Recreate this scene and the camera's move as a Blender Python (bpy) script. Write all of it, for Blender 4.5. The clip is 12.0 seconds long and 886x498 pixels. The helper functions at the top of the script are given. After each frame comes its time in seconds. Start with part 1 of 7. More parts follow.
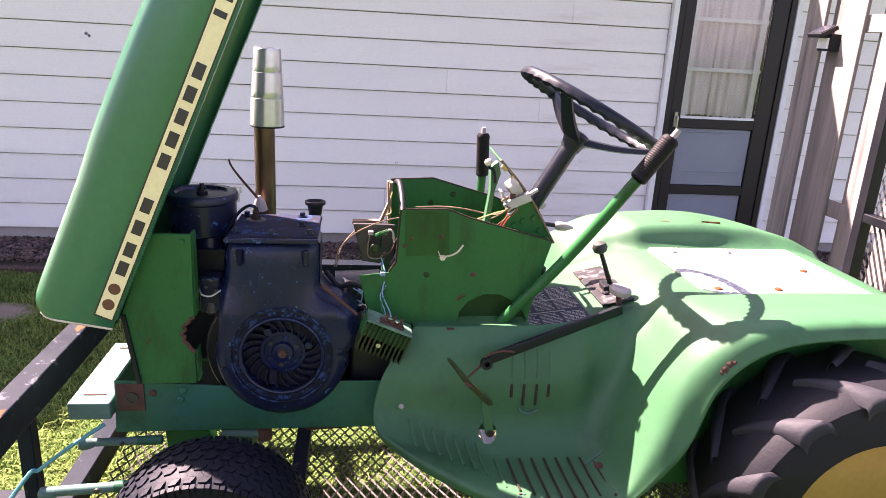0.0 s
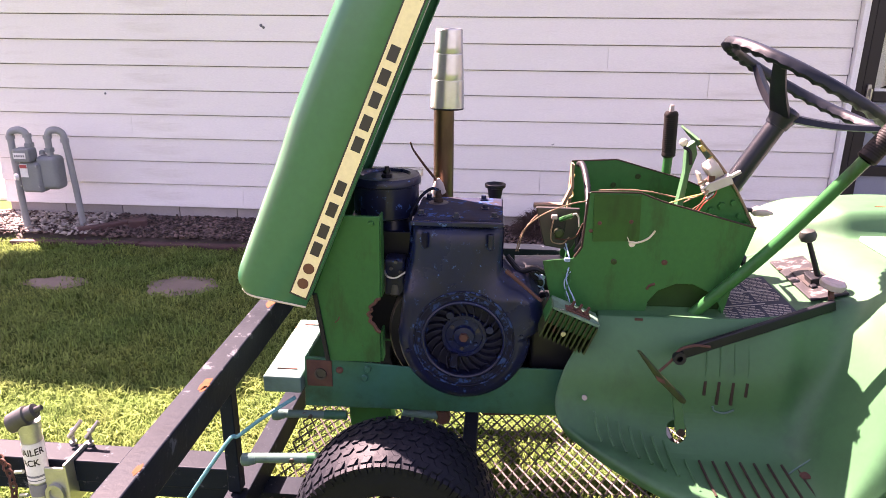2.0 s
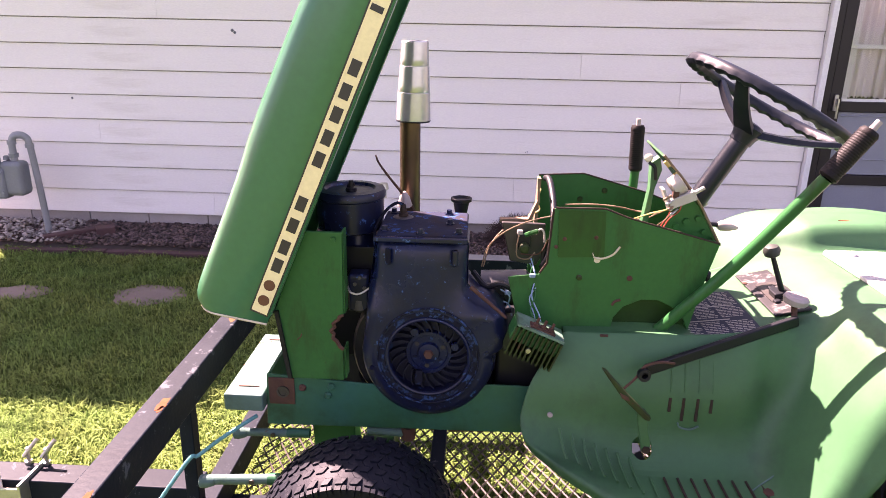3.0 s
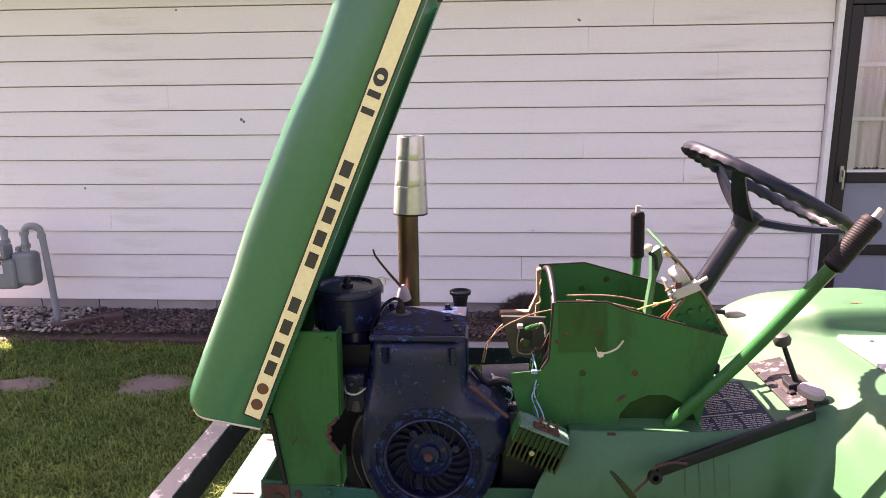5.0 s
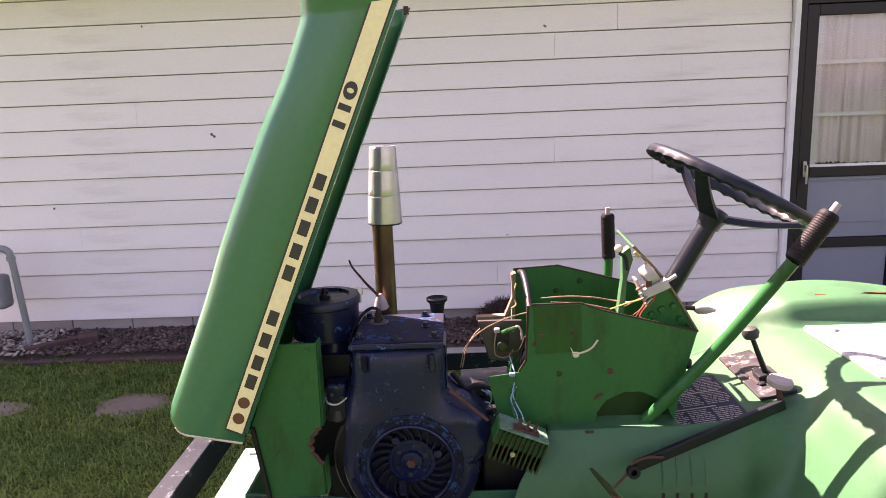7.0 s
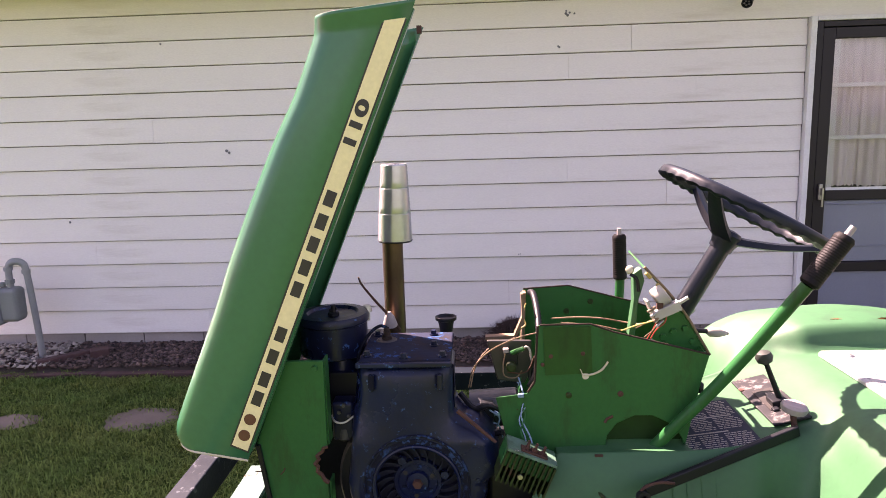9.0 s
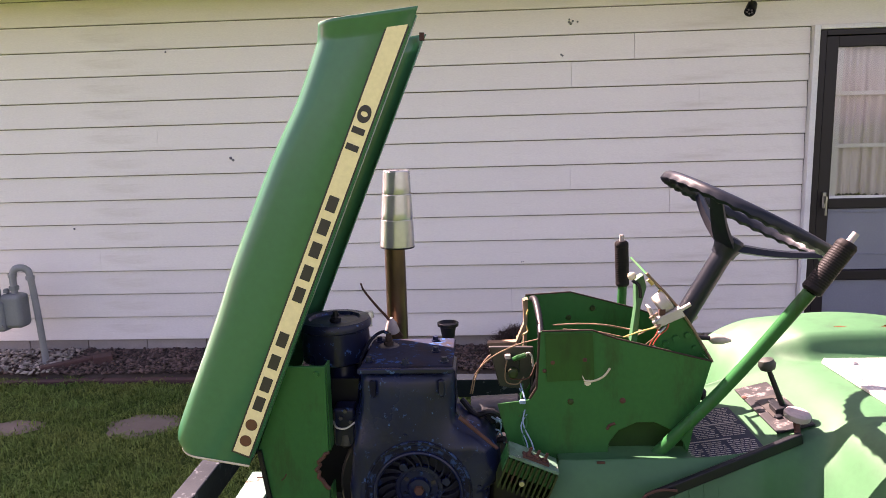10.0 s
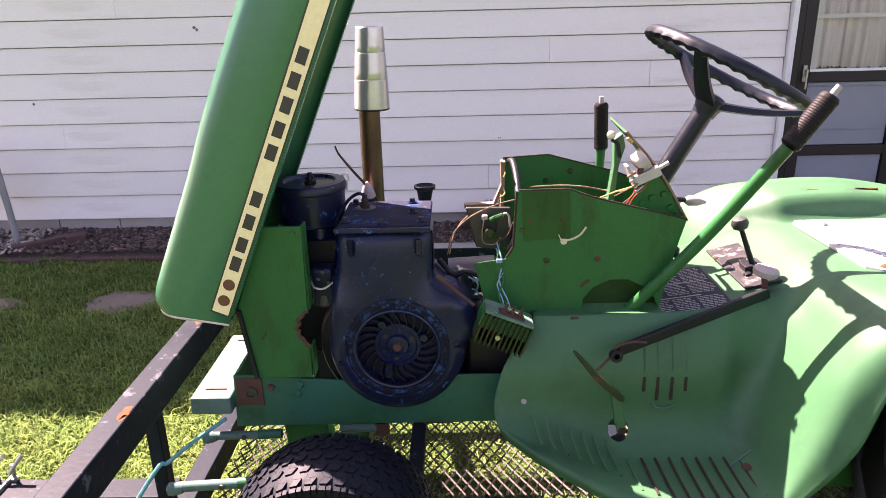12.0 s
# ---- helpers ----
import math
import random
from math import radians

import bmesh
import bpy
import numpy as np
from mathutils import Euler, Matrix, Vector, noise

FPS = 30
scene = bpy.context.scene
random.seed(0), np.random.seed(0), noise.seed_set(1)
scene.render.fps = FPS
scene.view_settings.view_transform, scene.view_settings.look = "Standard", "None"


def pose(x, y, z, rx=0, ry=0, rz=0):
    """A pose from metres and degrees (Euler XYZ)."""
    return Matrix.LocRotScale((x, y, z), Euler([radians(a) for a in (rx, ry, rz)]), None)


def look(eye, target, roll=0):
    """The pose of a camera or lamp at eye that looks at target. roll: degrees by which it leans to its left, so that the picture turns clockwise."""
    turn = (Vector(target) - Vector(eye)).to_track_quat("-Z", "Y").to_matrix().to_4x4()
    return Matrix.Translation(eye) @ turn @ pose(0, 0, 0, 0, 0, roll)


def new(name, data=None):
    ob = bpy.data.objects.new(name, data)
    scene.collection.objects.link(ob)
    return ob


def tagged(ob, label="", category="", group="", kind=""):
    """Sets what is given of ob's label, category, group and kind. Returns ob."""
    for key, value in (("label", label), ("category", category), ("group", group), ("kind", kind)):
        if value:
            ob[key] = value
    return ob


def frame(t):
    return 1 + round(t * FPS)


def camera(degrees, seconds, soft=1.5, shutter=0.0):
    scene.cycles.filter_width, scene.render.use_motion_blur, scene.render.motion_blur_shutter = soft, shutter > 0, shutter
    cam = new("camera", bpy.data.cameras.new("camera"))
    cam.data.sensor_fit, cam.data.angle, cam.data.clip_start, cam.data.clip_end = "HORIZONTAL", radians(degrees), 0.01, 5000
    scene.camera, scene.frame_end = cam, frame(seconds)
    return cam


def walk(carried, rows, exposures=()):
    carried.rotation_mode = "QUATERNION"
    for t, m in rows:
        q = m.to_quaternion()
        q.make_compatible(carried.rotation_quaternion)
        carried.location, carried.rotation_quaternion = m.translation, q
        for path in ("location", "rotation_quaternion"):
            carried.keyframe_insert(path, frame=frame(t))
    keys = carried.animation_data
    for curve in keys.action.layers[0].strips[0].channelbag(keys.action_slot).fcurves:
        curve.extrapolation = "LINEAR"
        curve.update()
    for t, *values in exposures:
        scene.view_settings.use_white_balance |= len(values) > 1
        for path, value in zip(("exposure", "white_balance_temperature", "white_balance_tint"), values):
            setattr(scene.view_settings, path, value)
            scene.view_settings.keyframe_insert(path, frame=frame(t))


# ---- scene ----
cam = camera(65.3, 12.0, 0.8)
PATH = [
    (0, (0.0667, -0.1560, 1.3602), (0.3136, 1.7426, 0.7822), 3.15),
    (0.2, (0.0404, -0.1448, 1.3564), (0.1214, 1.7666, 0.7734), 2.62),
    (0.5, (0.0068, -0.1305, 1.3503), (-0.0393, 1.7711, 0.7322), 2.44),
    (0.8, (-0.0113, -0.1253, 1.3466), (-0.0980, 1.7732, 0.7236), 2.47),
    (1, (-0.0191, -0.1232, 1.3455), (-0.1328, 1.7681, 0.7053), 2.59),
    (1.5, (-0.0280, -0.1146, 1.3454), (-0.1590, 1.7818, 0.7236), 0.72),
    (2, (-0.0247, -0.1124, 1.3474), (-0.1773, 1.7773, 0.7104), 0.47),
    (2.5, (-0.0210, -0.1051, 1.3453), (-0.1517, 1.7755, 0.6773), 1.05),
    (3, (0.0015, -0.0847, 1.3656), (-0.0886, 1.8124, 0.7388), 1.07),
    (3.5, (0.0224, -0.0551, 1.3921), (-0.0840, 1.8678, 0.8525), 0.94),
    (3.7, (0.0250, -0.0510, 1.3960), (-0.0917, 1.8792, 0.8852), 0.62),
    (5.3, (0.0367, -0.0441, 1.4037), (-0.0842, 1.9070, 0.9813), -0.91),
    (5.5, (0.0403, -0.0455, 1.3986), (-0.0668, 1.9010, 0.9517), -1.04),
    (5.8, (0.0315, -0.0446, 1.4009), (-0.1300, 1.9061, 0.9904), -2.81),
    (6, (0.0266, -0.0437, 1.4018), (-0.1703, 1.9147, 1.0469), -4.51),
    (6.3, (0.0303, -0.0489, 1.4071), (-0.0957, 1.8978, 0.9663), -3.19),
    (6.5, (0.0341, -0.0547, 1.4100), (-0.0673, 1.8872, 0.9425), -1.63),
    (7, (0.0357, -0.0649, 1.4096), (-0.0279, 1.8922, 1.0027), -2.27),
    (7.2, (0.0307, -0.0661, 1.4131), (-0.0020, 1.8917, 1.0058), -2.49),
    (8.8, (0.0464, -0.0724, 1.4083), (-0.0390, 1.8922, 1.0438), -1.76),
    (9, (0.0413, -0.0586, 1.4078), (-0.0570, 1.9076, 1.0549), -1.68),
    (9.5, (0.0422, -0.0602, 1.4047), (-0.0603, 1.9051, 1.0481), -1.38),
    (10, (0.0442, -0.0608, 1.4035), (-0.0637, 1.9090, 1.0742), -1.59),
    (10.5, (0.0455, -0.0569, 1.4116), (-0.0713, 1.9191, 1.1255), -1.70),
    (11, (0.0474, -0.0502, 1.4104), (-0.0679, 1.9198, 1.0852), -1.68),
    (11.5, (0.0487, -0.0455, 1.3955), (-0.0454, 1.9060, 0.9683), -2.10),
    (11.8, (0.0455, -0.0499, 1.3716), (0.0172, 1.8781, 0.8403), -1.84),
    (12, (0.0413, -0.0544, 1.3516), (-0.0037, 1.8355, 0.6988), -1.43),
]
walk(cam, [(t, look(eye, target, roll)) for t, eye, target, roll in PATH], [(0.0, 3.09, 7400, 46), (1.0, 3.17, 7750, 53), (2.0, 3.31, 7950, 56), (2.5, 3.29, 7950, 56), (3.5, 3.15, 7900, 55), (6.0, 2.96, 8000, 51), (9.5, 2.82, 7900, 48), (10.5, 2.74, 8000, 47), (11.2, 2.72, 7900, 47), (12.0, 3.03, 7650, 46)])

# ---- world, sun, exposure ----
SUN_DIR = Vector((0.64, -0.57, -1.0)).normalized()
world = bpy.data.worlds.new("sky")
scene.world = world
world.use_nodes = True
wn = world.node_tree
sky = wn.nodes.new("ShaderNodeTexSky")
sky.sky_type = "NISHITA"
sky.sun_disc = False
sky.sun_elevation = math.asin(-SUN_DIR.z)
sky.sun_rotation = math.atan2(-SUN_DIR.x, -SUN_DIR.y)
sky.air_density, sky.dust_density, sky.ozone_density = 1.0, 1.6, 1.0
wn.nodes["Background"].inputs["Strength"].default_value = 0.059
wn.links.new(sky.outputs["Color"], wn.nodes["Background"].inputs["Color"])
sun = new("sun", bpy.data.lights.new("sun", "SUN"))
sun.data.energy, sun.data.angle, sun.data.color = 5.0, radians(0.53), (1.0, 0.96, 0.90)
sun.rotation_euler = SUN_DIR.to_track_quat("-Z", "Y").to_euler()
sun.location = (-3, 5, 6)


# ---- materials ----
def mat(name, a, b=None, rough=0.5, metal=0.0, scale=6.0, fine=60.0, mix=0.5, bump=0.15, wear=None, wear_at=0.62, wear_scale=9.0,
        random_tone=0.0, island=False, coat=0.0, stretch=None, rough_var=0.15, wear_rough=0.85, spec=0.5,
        grime=None, grime_at=0.5, grime_size=(9, 9, 2.5), grime_most=0.8):
    """A surface with large stains, fine grain, relief and, where given, worn or rusty patches."""
    m = bpy.data.materials.new(name)
    m.use_nodes = True
    t = m.node_tree
    p = t.nodes["Principled BSDF"]
    b = b or tuple(c * 0.75 for c in a)
    co = t.nodes.new("ShaderNodeTexCoord")
    mp = t.nodes.new("ShaderNodeMapping")
    if stretch:
        mp.inputs["Scale"].default_value = stretch
    t.links.new(co.outputs["Object"], mp.inputs["Vector"])

    def tex(s, detail=5.0, rough_=0.6):
        n = t.nodes.new("ShaderNodeTexNoise")
        n.inputs["Scale"].default_value, n.inputs["Detail"].default_value, n.inputs["Roughness"].default_value = s, detail, rough_
        t.links.new(mp.outputs["Vector"], n.inputs["Vector"])
        return n

    def ramp(src, lo, hi):
        r = t.nodes.new("ShaderNodeMapRange")
        r.inputs["From Min"].default_value, r.inputs["From Max"].default_value = lo, hi
        t.links.new(src, r.inputs["Value"])
        return r.outputs["Result"]

    def blend(f, x, y, kind="MIX"):
        n = t.nodes.new("ShaderNodeMix")
        n.data_type, n.blend_type = "RGBA", kind
        for sock, v in ((n.inputs[0], f), (n.inputs[6], x), (n.inputs[7], y)):
            if isinstance(v, bpy.types.NodeSocket):
                t.links.new(v, sock)
            elif isinstance(v, float):
                sock.default_value = v
            else:
                sock.default_value = (*v, 1)
        return n.outputs[2]

    big, small = tex(scale), tex(fine, 3.0)
    col = blend(ramp(big.outputs["Fac"], 0.5 - mix * 0.4, 0.5 + mix * 0.4), a, b)
    g = t.nodes.new("ShaderNodeHueSaturation")
    v = t.nodes.new("ShaderNodeMapRange")
    v.inputs["To Min"].default_value, v.inputs["To Max"].default_value = 0.86, 1.12
    t.links.new(small.outputs["Fac"], v.inputs["Value"])
    t.links.new(v.outputs["Result"], g.inputs["Value"])
    t.links.new(col, g.inputs["Color"])
    col = g.outputs["Color"]
    if random_tone:
        src = t.nodes.new("ShaderNodeNewGeometry").outputs["Random Per Island"] if island else t.nodes.new("ShaderNodeObjectInfo").outputs["Random"]
        hs = t.nodes.new("ShaderNodeHueSaturation")
        r = t.nodes.new("ShaderNodeMapRange")
        r.inputs["To Min"].default_value, r.inputs["To Max"].default_value = 1 - random_tone, 1 + random_tone
        t.links.new(src, r.inputs["Value"])
        t.links.new(r.outputs["Result"], hs.inputs["Value"])
        t.links.new(col, hs.inputs["Color"])
        col = hs.outputs["Color"]
    if grime:
        gm = t.nodes.new("ShaderNodeMapping")
        gm.inputs["Scale"].default_value = grime_size
        t.links.new(co.outputs["Object"], gm.inputs["Vector"])
        gn = t.nodes.new("ShaderNodeTexNoise")
        gn.inputs["Scale"].default_value, gn.inputs["Detail"].default_value, gn.inputs["Roughness"].default_value = 1.0, 8.0, 0.68
        t.links.new(gm.outputs["Vector"], gn.inputs["Vector"])
        gr = t.nodes.new("ShaderNodeMapRange")
        gr.inputs["From Min"].default_value, gr.inputs["From Max"].default_value, gr.inputs["To Max"].default_value = grime_at, grime_at + 0.2, grime_most
        t.links.new(gn.outputs["Fac"], gr.inputs["Value"])
        col = blend(gr.outputs["Result"], col, grime)
    rg = t.nodes.new("ShaderNodeMapRange")
    rg.inputs["To Min"].default_value, rg.inputs["To Max"].default_value = max(0.03, rough - rough_var), min(1, rough + rough_var)
    t.links.new(big.outputs["Fac"], rg.inputs["Value"])
    rough_out = rg.outputs["Result"]
    if wear:
        w = tex(wear_scale, 9.0, 0.72)
        mask = ramp(w.outputs["Fac"], wear_at, wear_at + 0.03)
        col = blend(mask, col, wear)
        mm = t.nodes.new("ShaderNodeMix")
        t.links.new(mask, mm.inputs[0])
        t.links.new(rough_out, mm.inputs[2])
        mm.inputs[3].default_value = wear_rough
        rough_out = mm.outputs[0]
    t.links.new(col, p.inputs["Base Color"])
    t.links.new(rough_out, p.inputs["Roughness"])
    p.inputs["Metallic"].default_value = metal
    p.inputs["Specular IOR Level"].default_value = spec
    p.inputs["Coat Weight"].default_value = coat
    p.inputs["Coat Roughness"].default_value = 0.2
    if bump:
        bn = t.nodes.new("ShaderNodeBump")
        bn.inputs["Strength"].default_value, bn.inputs["Distance"].default_value = bump, 0.002
        t.links.new(small.outputs["Fac"], bn.inputs["Height"])
        t.links.new(bn.outputs["Normal"], p.inputs["Normal"])
    return m


GREEN = mat("green_paint", (0.006, 0.108, 0.029), (0.006, 0.082, 0.021), 0.42, 0, 6, 90, 0.9, 0.12, wear=(0.045, 0.022, 0.012), wear_at=0.655, wear_scale=17, spec=0.2, grime=(0.018, 0.024, 0.008), grime_at=0.53, grime_size=(16, 16, 5), grime_most=0.75)
HOODGREEN = mat("hood_green_paint", (0.0085, 0.132, 0.060), (0.0095, 0.115, 0.050), 0.34, 0, 3, 60, 0.8, 0.03, coat=0.4, spec=0.38, rough_var=0.06)
PANGREEN = mat("sun_bleached_green_paint", (0.0172, 0.113, 0.039), (0.0085, 0.076, 0.025), 0.63, 0, 4, 80, 0.8, 0.06, wear=(0.07, 0.032, 0.02), wear_at=0.72, wear_scale=13, spec=0.55, rough_var=0.06, grime=(0.006, 0.034, 0.014), grime_at=0.50, grime_size=(7, 7, 5), grime_most=0.65)
TEAL = mat("faded_blue_green_paint", (0.012, 0.100, 0.085), (0.008, 0.080, 0.020), 0.42, 0, 5, 70, 0.7, 0.1, wear=(0.07, 0.03, 0.018), wear_at=0.69, wear_scale=14, spec=0.22, grime=(0.010, 0.030, 0.012), grime_at=0.54, grime_size=(12, 12, 12), grime_most=0.7)
MINT = mat("pale_mint_paint", (0.072, 0.150, 0.130), (0.050, 0.110, 0.095), 0.5, 0, 7, 90, 0.6, 0.12, wear=(0.10, 0.055, 0.035), wear_at=0.63, wear_scale=22, spec=0.25, grime=(0.04, 0.07, 0.05), grime_at=0.5, grime_size=(14, 14, 14), grime_most=0.7)
CREAM = mat("yellow_stripe", (0.80, 0.67, 0.36), (0.74, 0.61, 0.33), 0.45, 0, 6, 120, 0.6, 0.03)
BLACKINK = mat("black_ink", (0.018, 0.014, 0.012), (0.03, 0.025, 0.02), 0.5, 0, 20, 200, 0.5, 0.02)
DOTBROWN = mat("brown_dot_ink", (0.14, 0.045, 0.02), (0.09, 0.03, 0.015), 0.5, 0, 40, 200, 0.8, 0.02)
ENGINE = mat("greasy_engine_black", (0.0046, 0.0105, 0.042), (0.0048, 0.0066, 0.0175), 0.30, 0, 7, 55, 0.8, 0.35, wear=(0.022, 0.085, 0.21), wear_at=0.605, wear_scale=58, wear_rough=0.5, spec=0.28, grime=(0.009, 0.0088, 0.0125), grime_at=0.5, grime_size=(18, 18, 7), grime_most=0.8)
ENGTOP = mat("dirty_engine_top", (0.009, 0.020, 0.052), (0.020, 0.015, 0.015), 0.75, 0, 14, 80, 0.9, 0.4, wear=(0.018, 0.070, 0.19), wear_at=0.57, wear_scale=46, spec=0.08, grime=(0.030, 0.017, 0.010), grime_at=0.50, grime_size=(22, 22, 22))
BLUERING = mat("chipped_blue_paint", (0.014, 0.058, 0.15), (0.006, 0.010, 0.028), 0.5, 0, 45, 120, 0.5, 0.3, wear=(0.004, 0.005, 0.011), wear_at=0.465, wear_scale=52, spec=0.2)
BLACK = mat("black_plastic", (0.0045, 0.0052, 0.0075), (0.009, 0.0094, 0.011), 0.45, 0, 9, 120, 0.6, 0.15, spec=0.25)
RUBBER = mat("black_tyre_rubber", (0.0046, 0.0058, 0.0092), (0.0095, 0.0112, 0.0165), 0.55, 0, 9, 130, 0.7, 0.35, spec=0.13)
OLDTYRE = mat("weathered_tyre_rubber", (0.0065, 0.0065, 0.0085), (0.014, 0.0135, 0.016), 0.62, 0, 7, 120, 0.7, 0.3, spec=0.22)
GRIP = mat("brown_black_rubber_grip", (0.0060, 0.0048, 0.0048), (0.011, 0.0085, 0.0082), 0.6, 0, 30, 200, 0.6, 0.3, spec=0.14)
WHEELGREY = mat("worn_black_steering_plastic", (0.0055, 0.0078, 0.0125), (0.011, 0.0135, 0.019), 0.36, 0, 12, 120, 0.6, 0.08, spec=0.22)
CHROME = mat("bright_chrome", (0.50, 0.50, 0.52), (0.42, 0.42, 0.44), 0.22, 0.62, 4, 60, 0.4, 0.0, rough_var=0.03)
PIPE = mat("heat_stained_pipe", (0.17, 0.105, 0.065), (0.05, 0.032, 0.022), 0.36, 0.85, 14, 90, 0.8, 0.15, stretch=(1, 1, 0.35))
STEEL = mat("dull_steel", (0.45, 0.44, 0.42), (0.30, 0.29, 0.28), 0.42, 1.0, 18, 120, 0.7, 0.1)
ZINC = mat("galvanised_steel", (0.50, 0.51, 0.48), (0.40, 0.42, 0.36), 0.42, 0.85, 20, 110, 0.7, 0.08)
RUST = mat("rusty_steel", (0.095, 0.036, 0.020), (0.045, 0.018, 0.012), 0.85, 0.1, 40, 150, 0.8, 0.4)
TRAILER = mat("worn_black_trailer_paint", (0.0042, 0.0072, 0.0118), (0.0105, 0.0155, 0.0225), 0.50, 0, 9, 90, 0.8, 0.2, wear=(0.065, 0.074, 0.084), wear_at=0.60, wear_scale=26, spec=0.07)
MESHSTEEL = mat("bare_mesh_steel", (0.075, 0.068, 0.062), (0.030, 0.025, 0.022), 0.5, 0.25, 20, 140, 0.8, 0.2, spec=0.3)
RIM = mat("yellow_wheel_paint", (0.42, 0.23, 0.05), (0.30, 0.16, 0.035), 0.45, 0, 8, 90, 0.7, 0.1, wear=(0.15, 0.07, 0.03), wear_at=0.68, wear_scale=20)
SIDING = mat("painted_lap_siding", (0.762, 0.722, 0.696), (0.702, 0.664, 0.638), 0.55, 0, 1.3, 130, 0.7, 0.10, random_tone=0.03, stretch=(0.5, 1, 2.5), grime=(0.55, 0.50, 0.45), grime_at=0.56, grime_size=(1.2, 1.2, 9), grime_most=0.7)
TRIMWHITE = mat("white_door_trim", (0.74, 0.73, 0.74), (0.62, 0.61, 0.62), 0.5, 0, 6, 100, 0.7, 0.06)
SOFFIT = mat("tan_soffit", (0.58, 0.42, 0.20), (0.52, 0.37, 0.17), 0.6, 0, 2, 90, 0.6, 0.05)
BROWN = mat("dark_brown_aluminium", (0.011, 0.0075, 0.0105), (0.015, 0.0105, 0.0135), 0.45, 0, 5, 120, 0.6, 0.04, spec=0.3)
DOORPANEL = mat("grey_blue_door_panel", (0.20, 0.215, 0.27), (0.17, 0.185, 0.235), 0.4, 0, 3, 120, 0.6, 0.04)
CURTAIN = mat("sheer_curtain", (0.78, 0.68, 0.68), (0.62, 0.53, 0.53), 0.9, 0, 5, 150, 0.8, 0.2)
CONCRETE = mat("grey_concrete", (0.36, 0.32, 0.30), (0.27, 0.24, 0.23), 0.9, 0, 5, 90, 0.8, 0.5, random_tone=0.12)
SOIL = mat("dark_soil", (0.050, 0.036, 0.030), (0.085, 0.062, 0.050), 0.95, 0, 8, 60, 0.9, 0.8)
LAWNSOIL = mat("lawn_thatch", (0.036, 0.080, 0.016), (0.058, 0.090, 0.025), 0.95, 0, 3, 70, 0.9, 0.7, spec=0.05, grime=(0.05, 0.055, 0.018), grime_at=0.5, grime_size=(2, 2, 2))
DIRT = mat("bare_dirt", (0.20, 0.155, 0.125), (0.14, 0.105, 0.085), 0.95, 0, 9, 80, 0.8, 0.7)
MULCH = mat("mulch_chips", (0.125, 0.078, 0.066), (0.075, 0.050, 0.046), 0.9, 0, 6, 90, 0.9, 0.4, random_tone=0.75, island=True)
PEBBLE = mat("pale_gravel", (0.36, 0.315, 0.28), (0.22, 0.19, 0.17), 0.8, 0, 8, 80, 0.9, 0.2, random_tone=0.5, island=True, spec=0.2)
EDGING = mat("red_brown_edging", (0.095, 0.042, 0.038), (0.06, 0.030, 0.028), 0.85, 0, 14, 70, 0.9, 0.5)
METER = mat("grey_meter_paint", (0.20, 0.215, 0.22), (0.165, 0.18, 0.185), 0.5, 0, 7, 100, 0.6, 0.15)
METERPIPE = mat("grey_pipe_paint", (0.265, 0.275, 0.285), (0.21, 0.22, 0.225), 0.5, 0, 8, 100, 0.6, 0.1)
LABELWHITE = mat("white_label", (0.74, 0.72, 0.70), (0.66, 0.64, 0.62), 0.55, 0, 20, 150, 0.6, 0.02)
LABELRED = mat("red_print", (0.42, 0.06, 0.06), (0.36, 0.05, 0.05), 0.55, 0, 20, 150, 0.6, 0.02)
INKGREY = mat("grey_print", (0.18, 0.18, 0.20), (0.14, 0.14, 0.16), 0.6, 0, 20, 150, 0.6, 0.02)
DECAL = mat("dark_instruction_decal", (0.010, 0.014, 0.034), (0.016, 0.020, 0.040), 0.45, 0, 14, 120, 0.7, 0.03, spec=0.15)
WOOD = mat("weathered_fence_wood", (0.275, 0.240, 0.215), (0.135, 0.120, 0.112), 0.85, 0, 5, 40, 0.9, 0.8, random_tone=0.22, stretch=(9, 9, 0.6), grime=(0.085, 0.072, 0.064), grime_at=0.5, grime_size=(20, 20, 1.2), grime_most=0.8, spec=0.2)
PANEL = mat("dark_solar_cell", (0.02, 0.022, 0.03), (0.03, 0.03, 0.04), 0.25, 0, 6, 80, 0.5, 0.02)
WIREYEL = mat("yellow_wire", (0.42, 0.30, 0.08), (0.33, 0.23, 0.06), 0.5, 0, 30, 150, 0.7, 0.02)
WIRETAN = mat("frayed_tan_loom", (0.21, 0.135, 0.08), (0.15, 0.09, 0.05), 0.8, 0, 40, 150, 0.7, 0.2)
WIREBLUE = mat("pale_blue_wire", (0.20, 0.33, 0.42), (0.12, 0.20, 0.30), 0.5, 0, 40, 150, 0.7, 0.02)
WIRERED = mat("red_wire", (0.42, 0.04, 0.03), (0.33, 0.03, 0.02), 0.5, 0, 30, 150, 0.7, 0.02)
ROPE = mat("turquoise_rope", (0.06, 0.30, 0.33), (0.045, 0.24, 0.27), 0.8, 0, 60, 300, 0.8, 0.5)
WHITEPL = mat("yellowed_white_plastic", (0.42, 0.38, 0.33), (0.28, 0.25, 0.21), 0.5, 0, 15, 120, 0.7, 0.1)
KNOB = mat("pinkish_grey_knob", (0.36, 0.30, 0.28), (0.26, 0.215, 0.20), 0.6, 0, 30, 150, 0.8, 0.2)
